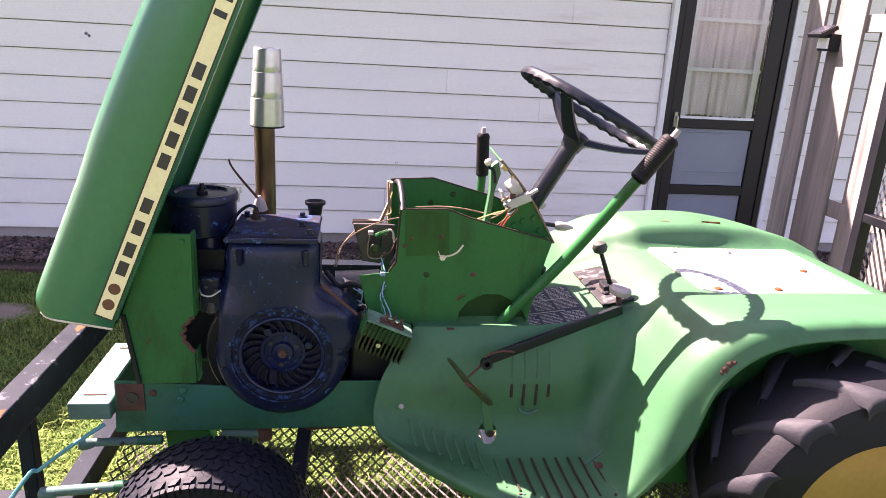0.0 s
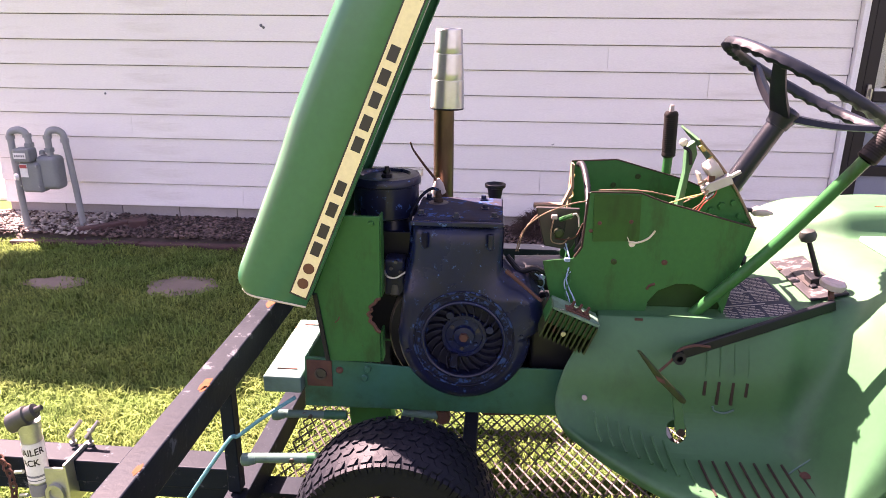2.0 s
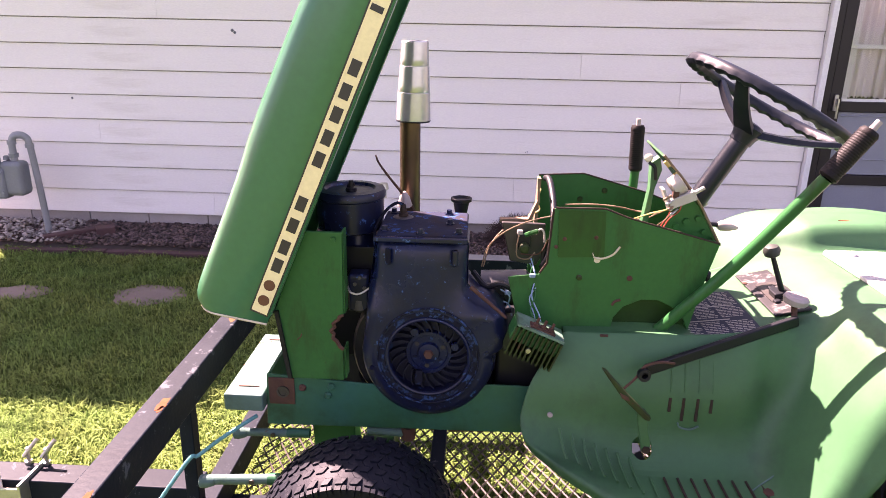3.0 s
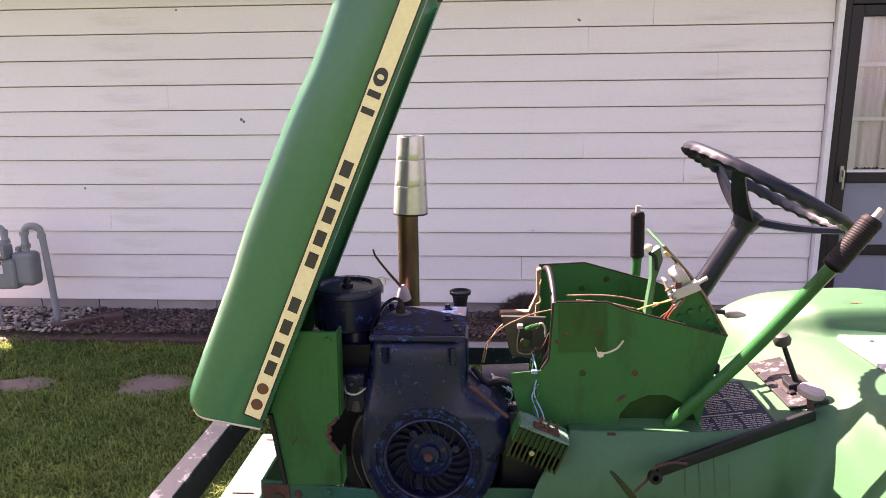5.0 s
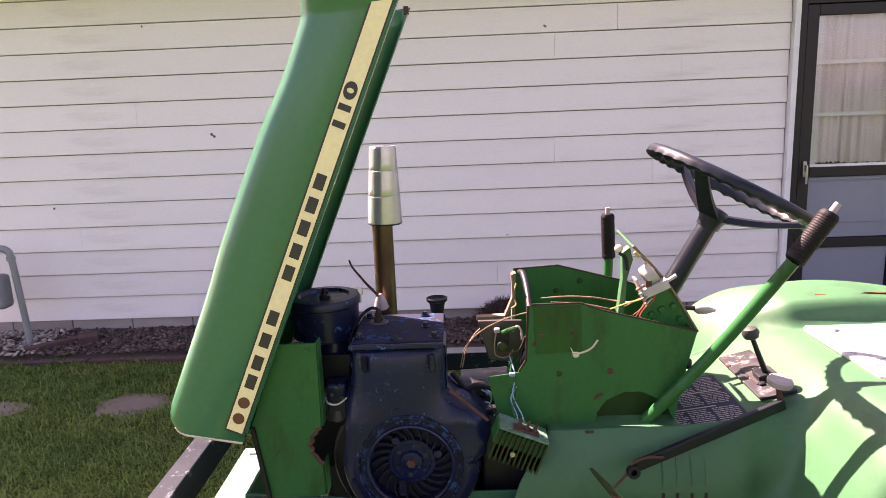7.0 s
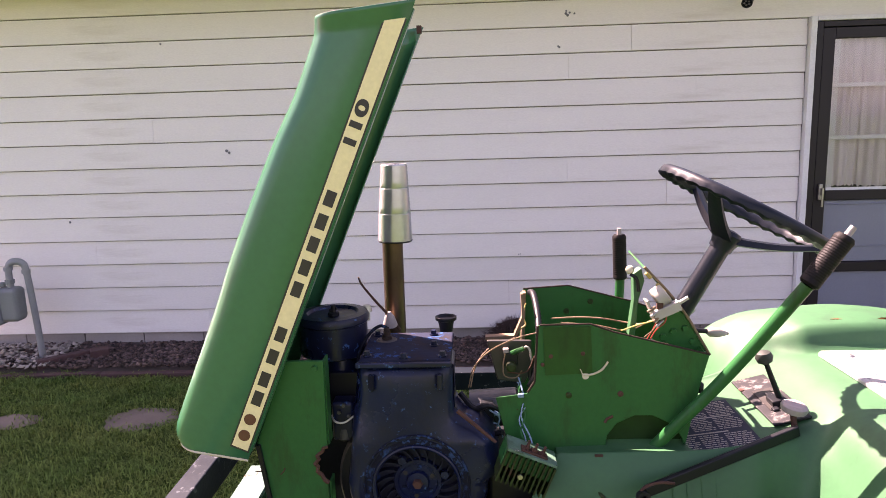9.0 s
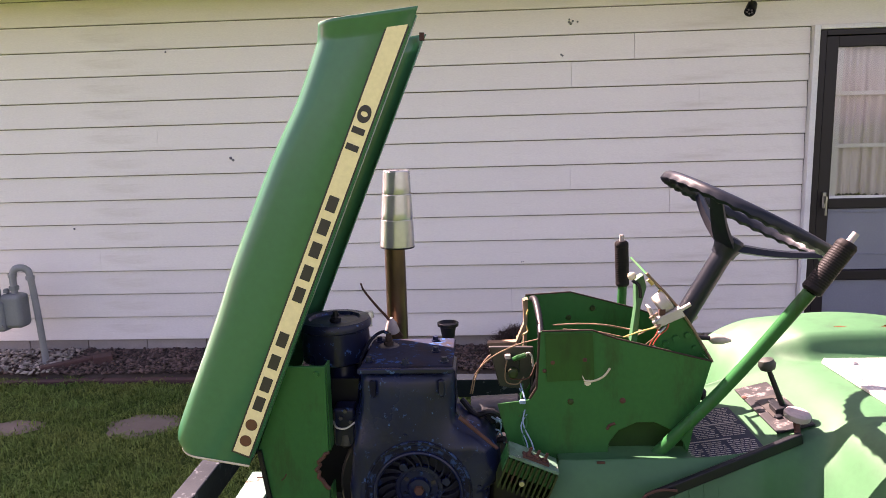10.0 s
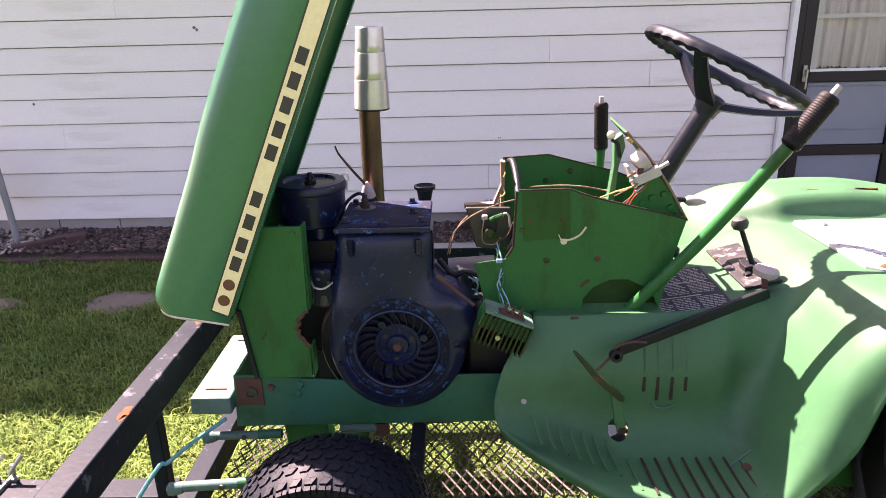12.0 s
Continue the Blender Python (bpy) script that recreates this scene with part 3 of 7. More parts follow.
def storm_door():
    y0, y1 = WALL_Y - 0.025, WALL_Y + 0.02
    bm = bmesh.new()
    for lo, hi in (((1.987, 0.05), (2.022, 1.962)), ((2.798, 0.05), (2.833, 1.962)), ((2.022, 1.935), (2.798, 1.962))):
        box(bm, (lo[0], y0 - 0.008, lo[1]), (hi[0], y1, hi[1]))
    part("door_trim", bm, TRIMWHITE, door, bevel=0.004)
    bm = bmesh.new()
    for lo, hi in (((2.024, 0.06), (2.062, 1.933)), ((2.758, 0.06), (2.796, 1.933)), ((2.062, 1.90), (2.758, 1.933))):
        box(bm, (lo[0], y0, lo[1]), (hi[0], y1, hi[1]))
    part("door_jamb", bm, BROWN, door, bevel=0.004)
    bm = bmesh.new()
    for lo, hi in (((2.065, 0.07), (2.135, 1.897)), ((2.650, 0.07), (2.755, 1.897)), ((2.135, 1.835), (2.650, 1.897)), ((2.135, 0.895), (2.650, 0.955)), ((2.135, 0.455), (2.650, 0.515)), ((2.135, 0.07), (2.650, 0.19))):
        box(bm, (lo[0], y0 + 0.008, lo[1]), (hi[0], y1, hi[1]))
    leaf = part("door_frame", bm, BROWN, door, bevel=0.004)
    for z0, z1 in ((0.518, 0.892), (0.193, 0.452)):
        bm = boxed((2.138, y0 + 0.024, z0), (2.647, y1 - 0.004, z1))
        if z0 > 0.4:
            box(bm, (2.19, y0 + 0.018, z0 + 0.09), (2.60, y0 + 0.0235, z0 + 0.098))
            box(bm, (2.15, y0 + 0.018, z1 - 0.025), (2.62, y0 + 0.0235, z1 - 0.018))
        part("panel", bm, DOORPANEL, door, bevel=0.002)
    glass = part("pane", boxed((2.136, y0 + 0.020, 0.957), (2.649, y0 + 0.024, 1.833)), GLASS, door, "clear glass pane")
    glass.visible_shadow = False
    bm = boxed((2.138, y0 + 0.012, 0.956), (2.648, y0 + 0.019, 0.972))
    part("pane_bead", bm, TRIMWHITE, door, "pale bead under the glass")
    # inner window behind
    bm = bmesh.new()
    for z in (1.255, 1.560):
        box(bm, (2.1405, WALL_Y + 0.004, z), (2.6445, WALL_Y + 0.017, z + 0.024))
    for x in (2.14, 2.60):
        box(bm, (x, WALL_Y + 0.0175, 0.93), (x + 0.045, WALL_Y + 0.021, 1.86))
    part("muntin", bm, LABELWHITE, door, "white bars of the inner window", bevel=0.003)
    bm = boxed((2.0, WALL_Y + 0.09, 0.06), (2.80, WALL_Y + 0.13, 0.93))
    part("inner_door", bm, TRIMWHITE, door, bevel=0.003)
    for x0, x1, seed in ((2.12, 2.352, 1.0), (2.345, 2.66, 4.0)):
        bm, rows = bmesh.new(), []
        for k in range(26):
            z = 1.86 - (1.86 - 0.975 - 0.012 * math.sin(seed * 3)) * k / 25
            row = []
            for i in range(70):
                u = i / 69
                x = x0 + (x1 - x0) * u
                f = 0.020 * noise.noise(Vector((x * 17 + seed, z * 1.1, seed))) + 0.010 * noise.noise(Vector((x * 46, z * 1.8 + seed, 2.0))) + 0.006 * math.sin(u * 34 + seed)
                row.append((x, WALL_Y + 0.052 + 0.004 * (seed > 2) + f * (0.6 + 0.6 * k / 25), z + (0.006 * math.sin(u * 60) if k == 25 else 0)))
            rows.append(row)
        part("curtain", sheet(bm, rows), CURTAIN, door, "sheer whitish pink curtain", smooth=True)
    # dark sheet added in place of the unlit room
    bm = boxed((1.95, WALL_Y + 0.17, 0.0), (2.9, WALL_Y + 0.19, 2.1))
    part("dark_room", bm, BROWN, door, "dark brown sheet standing for the unlit room behind the curtain")
    # latch
    latch = part("handle", boxed((2.088, y0 - 0.010, 0.90), (2.110, y0 + 0.007, 0.995)), STEEL, door, "worn steel latch", bevel=0.003)
    bm = boxed((2.097, y0 - 0.034, 0.93), (2.106, y0 - 0.011, 0.972))
    rod(bm, (2.101, y0 - 0.03, 0.945), (2.103, y0 - 0.028, 0.86), 0.006)
    part("lever", bm, STEEL, latch)


storm_door()


def security_lamp():
    lamp = thing("security_lamp", (1.60, WALL_Y, 2.13), "black twin-head security lamp on the siding", "lamp")
    bm = lathe(bmesh.new(), (1.530, WALL_Y - 0.001, 2.175), (0, -1, 0), [(0, 0.045), (0.02, 0.045), (0.03, 0.03)])
    base = part("base", bm, BLACK, lamp, smooth=True, bevel=0.002)
    bm = bmesh.new()
    box(bm, (-0.05, -0.045, -0.032), (0.05, 0.045, 0.032), pose(1.632, 4.07, 2.150, 28, 0, -14))
    head = part("lamp_head", bm, BLACK, lamp, bevel=0.006)
    bm = boxed((-0.038, -0.0465, -0.022), (0.038, -0.0455, 0.020), pose(1.632, 4.07, 2.150, 28, 0, -14))
    part("lens", bm, LABELWHITE, head, "pale lens with dots")
    bm = bmesh.new()
    tube(bm, [(1.575, 4.17, 2.15), (1.585, 4.10, 2.12), (1.585, 4.07, 2.075)], 0.005)
    part("arm", bm, BLACK, lamp, smooth=True)
    bm = lathe(bmesh.new(), (1.598, 4.085, 2.06), (-0.45, -0.62, -0.62), [(0, 0.02), (0.008, 0.032), (0.09, 0.036), (0.10, 0.034), (0.1, 0.028), (0.09, 0.026)])
    head2 = part("lamp_head", bm, BLACK, lamp, "round lamp head pointing down", smooth=True)
    d = Vector((-0.45, -0.62, -0.62)).normalized()
    c = Vector((1.598, 4.085, 2.06)) + d * 0.092
    _, u, w = basis(d)
    for a in range(5):
        q = c + (u * math.cos(a * 1.257) + w * math.sin(a * 1.257)) * 0.016
        part("lens", lathe(bmesh.new(), q, d, [(0, 0.007), (0.004, 0.005)], 10), STEEL, head2)

    lamp.scale = (0.82, 1, 0.82)


security_lamp()


def gas_meter():
    m = thing("gas_meter", (-2.86, 3.86, 0.03), "grey painted gas meter on bent pipes against the siding", "gas meter")
    bm = bmesh.new()
    box(bm, (-2.99, 3.80, 0.300), (-2.83, 3.90, 0.49))
    body = part("body", bm, METER, m, bevel=0.022)
    bm = boxed((-2.875, 3.82, 0.315), (-2.715, 3.93, 0.525))
    part("regulator_case", bm, METER, m, "darker grey rear case", bevel=0.03)
    bm = boxed((-3.0, 3.785, 0.49), (-2.875, 3.87, 0.575))
    head = part("index_head", bm, METER, m, bevel=0.012)
    part("plate", boxed((-2.99, 3.781, 0.515), (-2.90, 3.784, 0.55)), LABELWHITE, head, "pale plate with worn print")
    bm = bmesh.new()
    for k in range(5):
        box(bm, (-2.982 + k * 0.016, 3.7795, 0.526), (-2.972 + k * 0.016, 3.7805, 0.538))
    part("print", bm, INKGREY, head)
    lab = part("sticker", boxed((-2.972, 3.796, 0.40), (-2.915, 3.7995, 0.48)), LABELWHITE, body, "white sticker with red heading")
    part("heading", boxed((-2.97, 3.7945, 0.455), (-2.917, 3.7955, 0.477)), LABELRED, body)
    for x, z in ((-2.845, 0.47), (-2.845, 0.345), (-2.98, 0.345)):
        part("bolt", lathe(bmesh.new(), (x, 3.80, z), (0, -1, 0), [(0, 0.008), (0.008, 0.007)], 8), METERPIPE, body)
    part("dial_boss", lathe(bmesh.new(), (-3.0, 3.80, 0.40), (-0.6, -1, 0), [(0, 0.022), (0.02, 0.018)], 14), LABELWHITE, body)
    for pts, name in ((((-3.05, 3.86, -0.02), (-3.055, 3.86, 0.30), (-3.055, 3.86, 0.60), (-3.05, 3.86, 0.655), (-3.01, 3.86, 0.675), (-2.955, 3.86, 0.672), (-2.925, 3.86, 0.64), (-2.92, 3.86, 0.57)), "inlet_pipe"),
                      (((-2.78, 3.87, 0.52), (-2.78, 3.87, 0.62), (-2.765, 3.87, 0.665), (-2.735, 3.88, 0.678), (-2.70, 3.90, 0.665), (-2.682, 3.91, 0.61), (-2.672, 3.93, 0.30), (-2.665, 3.94, -0.02)), "outlet_pipe")):
        p = part(name, tube(bmesh.new(), pts, 0.022, 14), METERPIPE, m, smooth=True)
        for s in ((-2.92, 3.86, 0.575) if name == "inlet_pipe" else (-2.78, 3.87, 0.545),):
            part("union_nut", lathe(bmesh.new(), s, (0, 0, 1), [(0, 0.03), (0.025, 0.03)], 8), METER, p)
        ends = ((-2.925, 3.86, 0.635), (-3.055, 3.86, 0.62)) if name == "inlet_pipe" else ((-2.78, 3.87, 0.625), (-2.684, 3.91, 0.60))
        for e in ends:
            part("elbow_collar", lathe(bmesh.new(), e, (0, 0, 1), [(0, 0.028), (0.022, 0.028)], 14), METERPIPE, p, smooth=True)
    part("cap", lathe(bmesh.new(), (-2.84, 3.87, 0.53), (0, 0, 1), [(0, 0.02), (0.02, 0.018), (0.025, 0.01)], 12), METER, m)

    m.scale = (0.84, 1, 1)
    m.location.x = -2.830


gas_meter()


def edging():
    for x0, x1, y0, y1 in ((-3.0, -2.2, 3.70, 3.745), (-2.2, -1.3, 3.735, 3.745), (-1.3, 0.1, 3.745, 3.75), (0.1, 1.6, 3.75, 3.74), (1.6, 3.4, 3.74, 3.75)):
        bm = bmesh.new()
        L, a = math.hypot(x1 - x0, y1 - y0), math.degrees(math.atan2(y1 - y0, x1 - x0))
        box(bm, (0.004, -0.025, -0.04), (L - 0.004, 0.025, 0.028), pose(x0, y0, 0, 0, 0, a))
        tagged(part("edging_board", bm, EDGING, bevel=0.006), "weathered red-brown edging board between bed and lawn", "edging", "edging boards", "structure")
    bm = boxed((0, -0.03, -0.03), (0.34, 0.03, 0.085), pose(-2.62, 3.80, 0, 0, 0, 42))
    box(bm, (0.29, -0.05, -0.02), (0.40, 0.05, 0.10), pose(-2.62, 3.80, 0, 0, 0, 30))
    tagged(part("edging_block", bm, EDGING, bevel=0.008), "broken red-brown block at the edge of the gravel", "edging", kind="structure")


edging()


def dry_shrub():
    vs, fs, k = [], [], 0
    for i in range(5200):
        a, up = rng.uniform(0, 6.28), rng.uniform(0.0, 1.45)
        d = np.array([math.cos(a) * math.cos(up), 0.5 * math.sin(a) * math.cos(up), math.sin(up) * 0.85])
        p0 = np.array([0.27, 4.02, 0.05]) + d * 0.20 * rng.uniform(0.25, 1.0) ** 0.6
        aim = d + rng.normal(0, 0.55, 3)
        p1 = p0 + aim / np.linalg.norm(aim) * rng.uniform(0.025, 0.065)
        w = np.cross(aim, (0.3, 0.9, 0.2))
        w = w / np.linalg.norm(w) * rng.uniform(0.001, 0.003)
        vs += [p0 - w, p0 + w, p1]
        fs.append((k, k + 1, k + 2))
        k += 3
    cloud("dry_shrub", vs, fs, TWIG, "small dry brown shrub against the foundation", "shrub")


dry_shrub()

# ---- side fence ----
fence = thing("fence", (2.24, 2.7, 0), "weathered grey-brown wooden board fence, partly sunlit", "fence")


def fence_board(y0, y1, z0, z1, x=2.232, t=0.018):
    part("board", boxed((x, y0, z0), (x + t, y1, z1)), WOOD, fence, bevel=0.003)


for y0, y1 in ((3.045, 3.19), (2.772, 2.902), (2.53, 2.648), (2.305, 2.42), (2.07, 2.19)):
    fence_board(y0, y1, 0.02, 1.86)
fence_board(2.904, 3.043, 0.02, 1.82, 2.272)
for z in (0.665, 1.487):
    part("rail", boxed((2.2505, 1.95, z), (2.2715, 2.9, z + 0.075)), WOOD, fence, bevel=0.004)
part("post", boxed((2.2905, 2.66, 0), (2.37, 2.74, 1.84)), WOOD, fence, bevel=0.004)


def solar_light():
    s = thing("solar_light", (2.231, 2.98, 1.44), "small black solar lamp screwed to the fence", "lamp")
    m = pose(2.195, 2.975, 1.492, 0, -28, 0)
    case = part("case", boxed((-0.052, -0.052, -0.009), (0.036, 0.052, 0.011), m), BLACK, s, bevel=0.003)
    part("solar_panel", boxed((-0.045, -0.045, 0.0115), (0.03, 0.045, 0.0135), m), PANEL, case)
    part("back", boxed((2.204, 2.93, 1.405), (2.2715, 3.02, 1.48)), BLACK, s, bevel=0.003)
    part("lens", boxed((2.194, 2.94, 1.415), (2.2035, 3.01, 1.462)), LABELWHITE, s, "white lamp lens")


solar_light()

# ---- trailer ----
FLOOR_Z = 0.215
trailer = thing("utility_trailer", (0.5, 1.35, 0), "black steel utility trailer with an expanded mesh floor", "trailer")


def expanded_mesh(plane, u0, u1, v0, v1, du, dv, w, h, material, parent, name, label):
    """Diamond strands; plane maps (u, v, height) to a place."""
    bm = bmesh.new()
    nu, nv = int((u1 - u0) / du), int((v1 - v0) / dv)
    for i in range(nu):
        for j in range(nv):
            cu, cv = u0 + i * du, v0 + j * dv
            for (a, b), (c, d) in (((0, 0.5), (0.5, 0)), ((0.5, 0), (1, 0.5)), ((0, 0.5), (0.5, 1)), ((0.5, 1), (1, 0.5))):
                p, q = Vector((cu + a * du, cv + b * dv)), Vector((cu + c * du, cv + d * dv))
                n = Vector((-(q - p).y, (q - p).x)).normalized() * w
                quad = [bm.verts.new(plane(*(p + s * n), k)) for s, k in ((-1, 0), (1, h))] + [bm.verts.new(plane(*(q + s * n), k)) for s, k in ((1, h), (-1, 0))]
                bm.faces.new(quad)
    ob = part(name, bm, material, parent, label, solid=0.0012)
    ob["kind"] = "stuff"
    return ob


def build_trailer():
    t = trailer
    y0, y1, x0, x1 = 0.66, 2.04, -0.645, 1.80
    part("front_rail", boxed((x0 + 0.008, y0, 0.566), (x0 + 0.058, y1, 0.642)), TRAILER, t, bevel=0.004)
    for y, r in ((1.50, 0.019), (1.08, 0.016), (1.06, 0.008), (0.80, 0.010), (1.80, 0.009)):
        spot = [(x0 + 0.054 - 0.5 * r + r * (1 + 0.5 * noise.noise(Vector((y * 9, a * 1.7, 2)))) * 0.6 * math.cos(a), y + 1.5 * r * (1 + 0.6 * noise.noise(Vector((a * 1.3, y * 5, 7)))) * math.sin(a)) for a in (2 * math.pi * k / 18 for k in range(18))]
        part("rust_spot", slab(bmesh.new(), spot, 0.6415, 0.6424), ORANGERUST, t, "orange rust spot on the rail")
    part("side_rail", boxed((x0 + 0.078, y1 - 0.055, 0.592), (x1, y1, 0.650)), TRAILER, t, bevel=0.004)
    part("side_rail", boxed((x0 + 0.078, y0 - 0.02, 0.575), (x1, y0 + 0.035, 0.640)), TRAILER, t, bevel=0.004)
    for y in (y0, 1.185, y1 - 0.04):
        part("rail_post", boxed((x0 + 0.02, y, 0.296), (x0 + 0.050, y + 0.032, 0.565)), TRAILER, t, bevel=0.003)
    for x in (0.2, 1.0, 1.74):
        part("rail_post", boxed((x, y1 - 0.045, 0.236), (x + 0.04, y1 - 0.01, 0.591)), TRAILER, t, bevel=0.003)
    part("front_beam", boxed((x0 + 0.012, y0, 0.222), (x0 + 0.062, y1, 0.290)), TRAILER, t, bevel=0.003)
    part("side_beam", boxed((x0 + 0.07, y1 - 0.05, 0.17), (x1, y1, 0.232)), TRAILER, t, bevel=0.003)
    part("side_beam", boxed((x0 + 0.07, y0, 0.17), (x1, y0 + 0.05, 0.232)), TRAILER, t, bevel=0.003)
    for x in (-0.1, 0.45, 1.0, 1.5):
        part("cross_beam", boxed((x, y0 + 0.051, 0.185), (x + 0.04, y1 - 0.051, 0.227)), TRAILER, t, bevel=0.003)
    part("tongue", boxed((-1.75, 1.285, 0.19), (x0 + 0.2, 1.352, 0.221)), TRAILER, t)
    part("tongue_beam", boxed((-1.75, 1.282, 0.2215), (x0 - 0.001, 1.355, 0.284)), TRAILER, t, bevel=0.004)
    expanded_mesh(lambda u, v, k: (u, v, FLOOR_Z - 0.006 + k), x0 + 0.07, 1.2, y0 + 0.05, y1 - 0.05, 0.030, 0.052, 0.0016, 0.0030, MESHSTEEL, t, "floor_mesh", "rusty expanded metal floor")
    # upright tail ramp
    ramp = part("ramp_frame", box(box(box(boxed((1.745, 1.915, 0.25), (1.785, 1.955, 1.5)), (1.745, 0.72, 1.46), (1.785, 1.9145, 1.5)), (1.745, 0.72, 0.25), (1.785, 0.76, 1.4595)), (1.745, 0.7605, 0.85), (1.785, 1.9145, 0.88)), BLACK, t, "dark upright tail ramp frame", bevel=0.003)
    expanded_mesh(lambda u, v, k: (1.765 + k, u, v), 1.45, 1.914, 0.3, 1.45, 0.026, 0.045, 0.002, 0.005, MESHSTEEL, t, "ramp_mesh", "expanded mesh of the ramp")
    return t


build_trailer()


def trailer_jack():
    j = thing("trailer_jack", (-1.165, 1.27, 0.02), "galvanised swivel trailer jack clamped to the tongue", "jack")
    x, y = -1.150, 1.262
    bm = lathe(bmesh.new(), (x, y, 0.03), (0.02, 0, 1), [(0, 0.024), (0.12, 0.024), (0.121, 0.030), (0.36, 0.030), (0.362, 0.033), (0.385, 0.033)], 20)
    post = part("post", bm, ZINC, j, smooth=True)
    part("sleeve", lathe(bmesh.new(), (x + 0.005, y, 0.245), (0.02, 0, 1), [(0, 0.0315), (0.115, 0.0315)], 20, False), LABELWHITE, post, "white sticker wrapped round the post", smooth=True)
    for word, z in (("TRAILER", 0.335), ("JACK", 0.305)):
        cu = bpy.data.curves.new("print", "FONT")
        cu.body, cu.size, cu.align_x, cu.align_y, cu.offset = word, 0.026, "CENTER", "CENTER", 0.0006
        tmp = new("print_curve", cu)
        me = bpy.data.meshes.new_from_object(tmp.evaluated_get(bpy.context.evaluated_depsgraph_get()))
        bpy.data.objects.remove(tmp)
        for v in me.vertices:
            a = v.co.x / 0.032
            v.co = (x + 0.007 + 0.0323 * math.sin(a), y - 0.0323 * math.cos(a), z + v.co.y)
        me.materials.clear()
        me.materials.append(BLACKINK)
        ob = new("print", me)
        ob.parent = post
    for z0, z1 in ((0.262, 0.268), (0.252, 0.255)):
        part("print_band", lathe(bmesh.new(), (x + 0.005, y, z0), (0.02, 0, 1), [(0, 0.0322), (z1 - z0, 0.0322)], 20, False), INKGREY, post, smooth=True)
    part("dark_sleeve", lathe(bmesh.new(), (x + 0.004, y, 0.205), (0.02, 0, 1), [(0, 0.0318), (0.034, 0.0318)], 20, False), INKGREY, post, "grey printed band", smooth=True)
    part("foot", lathe(bmesh.new(), (x, y, 0.0), (0, 0, 1), [(0.0, 0.06), (0.012, 0.06), (0.03, 0.025)], 20), ZINC, j, smooth=True)
    bm = lathe(bmesh.new(), (x - 0.045, y - 0.02, 0.408), (0.9, 0.1, 0.42), [(0.030, 0.018), (0.012, 0.019), (0.010, 0.024), (0.012, 0.026), (0.070, 0.026), (0.073, 0.020), (0.098, 0.020), (0.101, 0.008), (0.122, 0.007)], 22)
    part("crank_head", bm, STEELGREY, j, "worn dark grey crank head", smooth=True)
    plate = part("bracket_plate", boxed((x + 0.03, y - 0.012, 0.15), (x + 0.10, y - 0.004, 0.285)), ZINC, j, bevel=0.004)
    part("swivel_ring", lathe(bmesh.new(), (x + 0.062, y - 0.0125, 0.21), (0, -1, 0), [(0, 0.03), (0.012, 0.03), (0.012, 0.019), (0.002, 0.019)], 22), ZINC, plate, smooth=True)
    part("clamp_plate", boxed((x + 0.102, y - 0.02, 0.17), (x + 0.112, 1.375, 0.30)), ZINC, j, bevel=0.003)
    for xx in (x + 0.06, x + 0.118):
        part("bolt", rod(rod(bmesh.new(), (xx, 1.37, 0.25), (xx + 0.002, 1.372, 0.335), 0.006), (xx - 0.006, 1.36, 0.315), (xx + 0.03, 1.385, 0.355), 0.006), STEEL, j)
        part("nut", lathe(bmesh.new(), (xx, 1.37, 0.286), (0, 0, 1), [(0, 0.012), (0.012, 0.012)], 6), STEEL, j)
    for k in range(5):
        part("lock_pin", rod(bmesh.new(), (x - 0.055, y - 0.02, 0.13 + 0.035 * k), (x - 0.02, y - 0.03, 0.14 + 0.035 * k), 0.005), ZINC, j) if k % 2 == 0 else None
    j.scale = (0.80, 0.80, 0.98)
    return j


trailer_jack()


def chain():
    c = thing("safety_chain", (-1.3, 1.28, 0.28), "rusty safety chain lying over the trailer tongue", "chain")
    pts = smooth_path([(-1.36, 1.30, 0.300), (-1.27, 1.275, 0.300), (-1.225, 1.26, 0.26), (-1.215, 1.25, 0.19), (-1.235, 1.24, 0.13), (-1.27, 1.24, 0.10)], 4)
    for i, (a, b) in enumerate(zip(pts, pts[1:])):
        d, u, w = basis(b - a)
        s = u if i % 2 else w
        mid = (a + b) / 2
        L = (b - a).length * 0.62
        loop = [mid + d * L * math.cos(t) + s * 0.008 * math.sin(t) for t in (2 * math.pi * k / 10 for k in range(10))]
        part("link", tube(bmesh.new(), loop + loop[:1], 0.0032, 6, 1, True), RUST, c, smooth=True)


chain()


def rope():
    bm = tube(bmesh.new(), [(-0.80, 1.10, 0.10), (-0.735, 1.13, 0.25), (-0.605, 1.155, 0.448), (-0.578, 1.165, 0.465), (-0.52, 1.175, 0.510), (-0.455, 1.20, 0.548)], 0.0045, 8)
    tagged(part("rope", bm, ROPE, smooth=True), "turquoise rope tying the tractor to the trailer rail", "rope")


rope()

# ---- tractor ----
YC = 1.38
tractor = thing("garden_tractor", (0.35, YC, FLOOR_Z), "old green garden tractor under repair with its hood raised", "tractor")


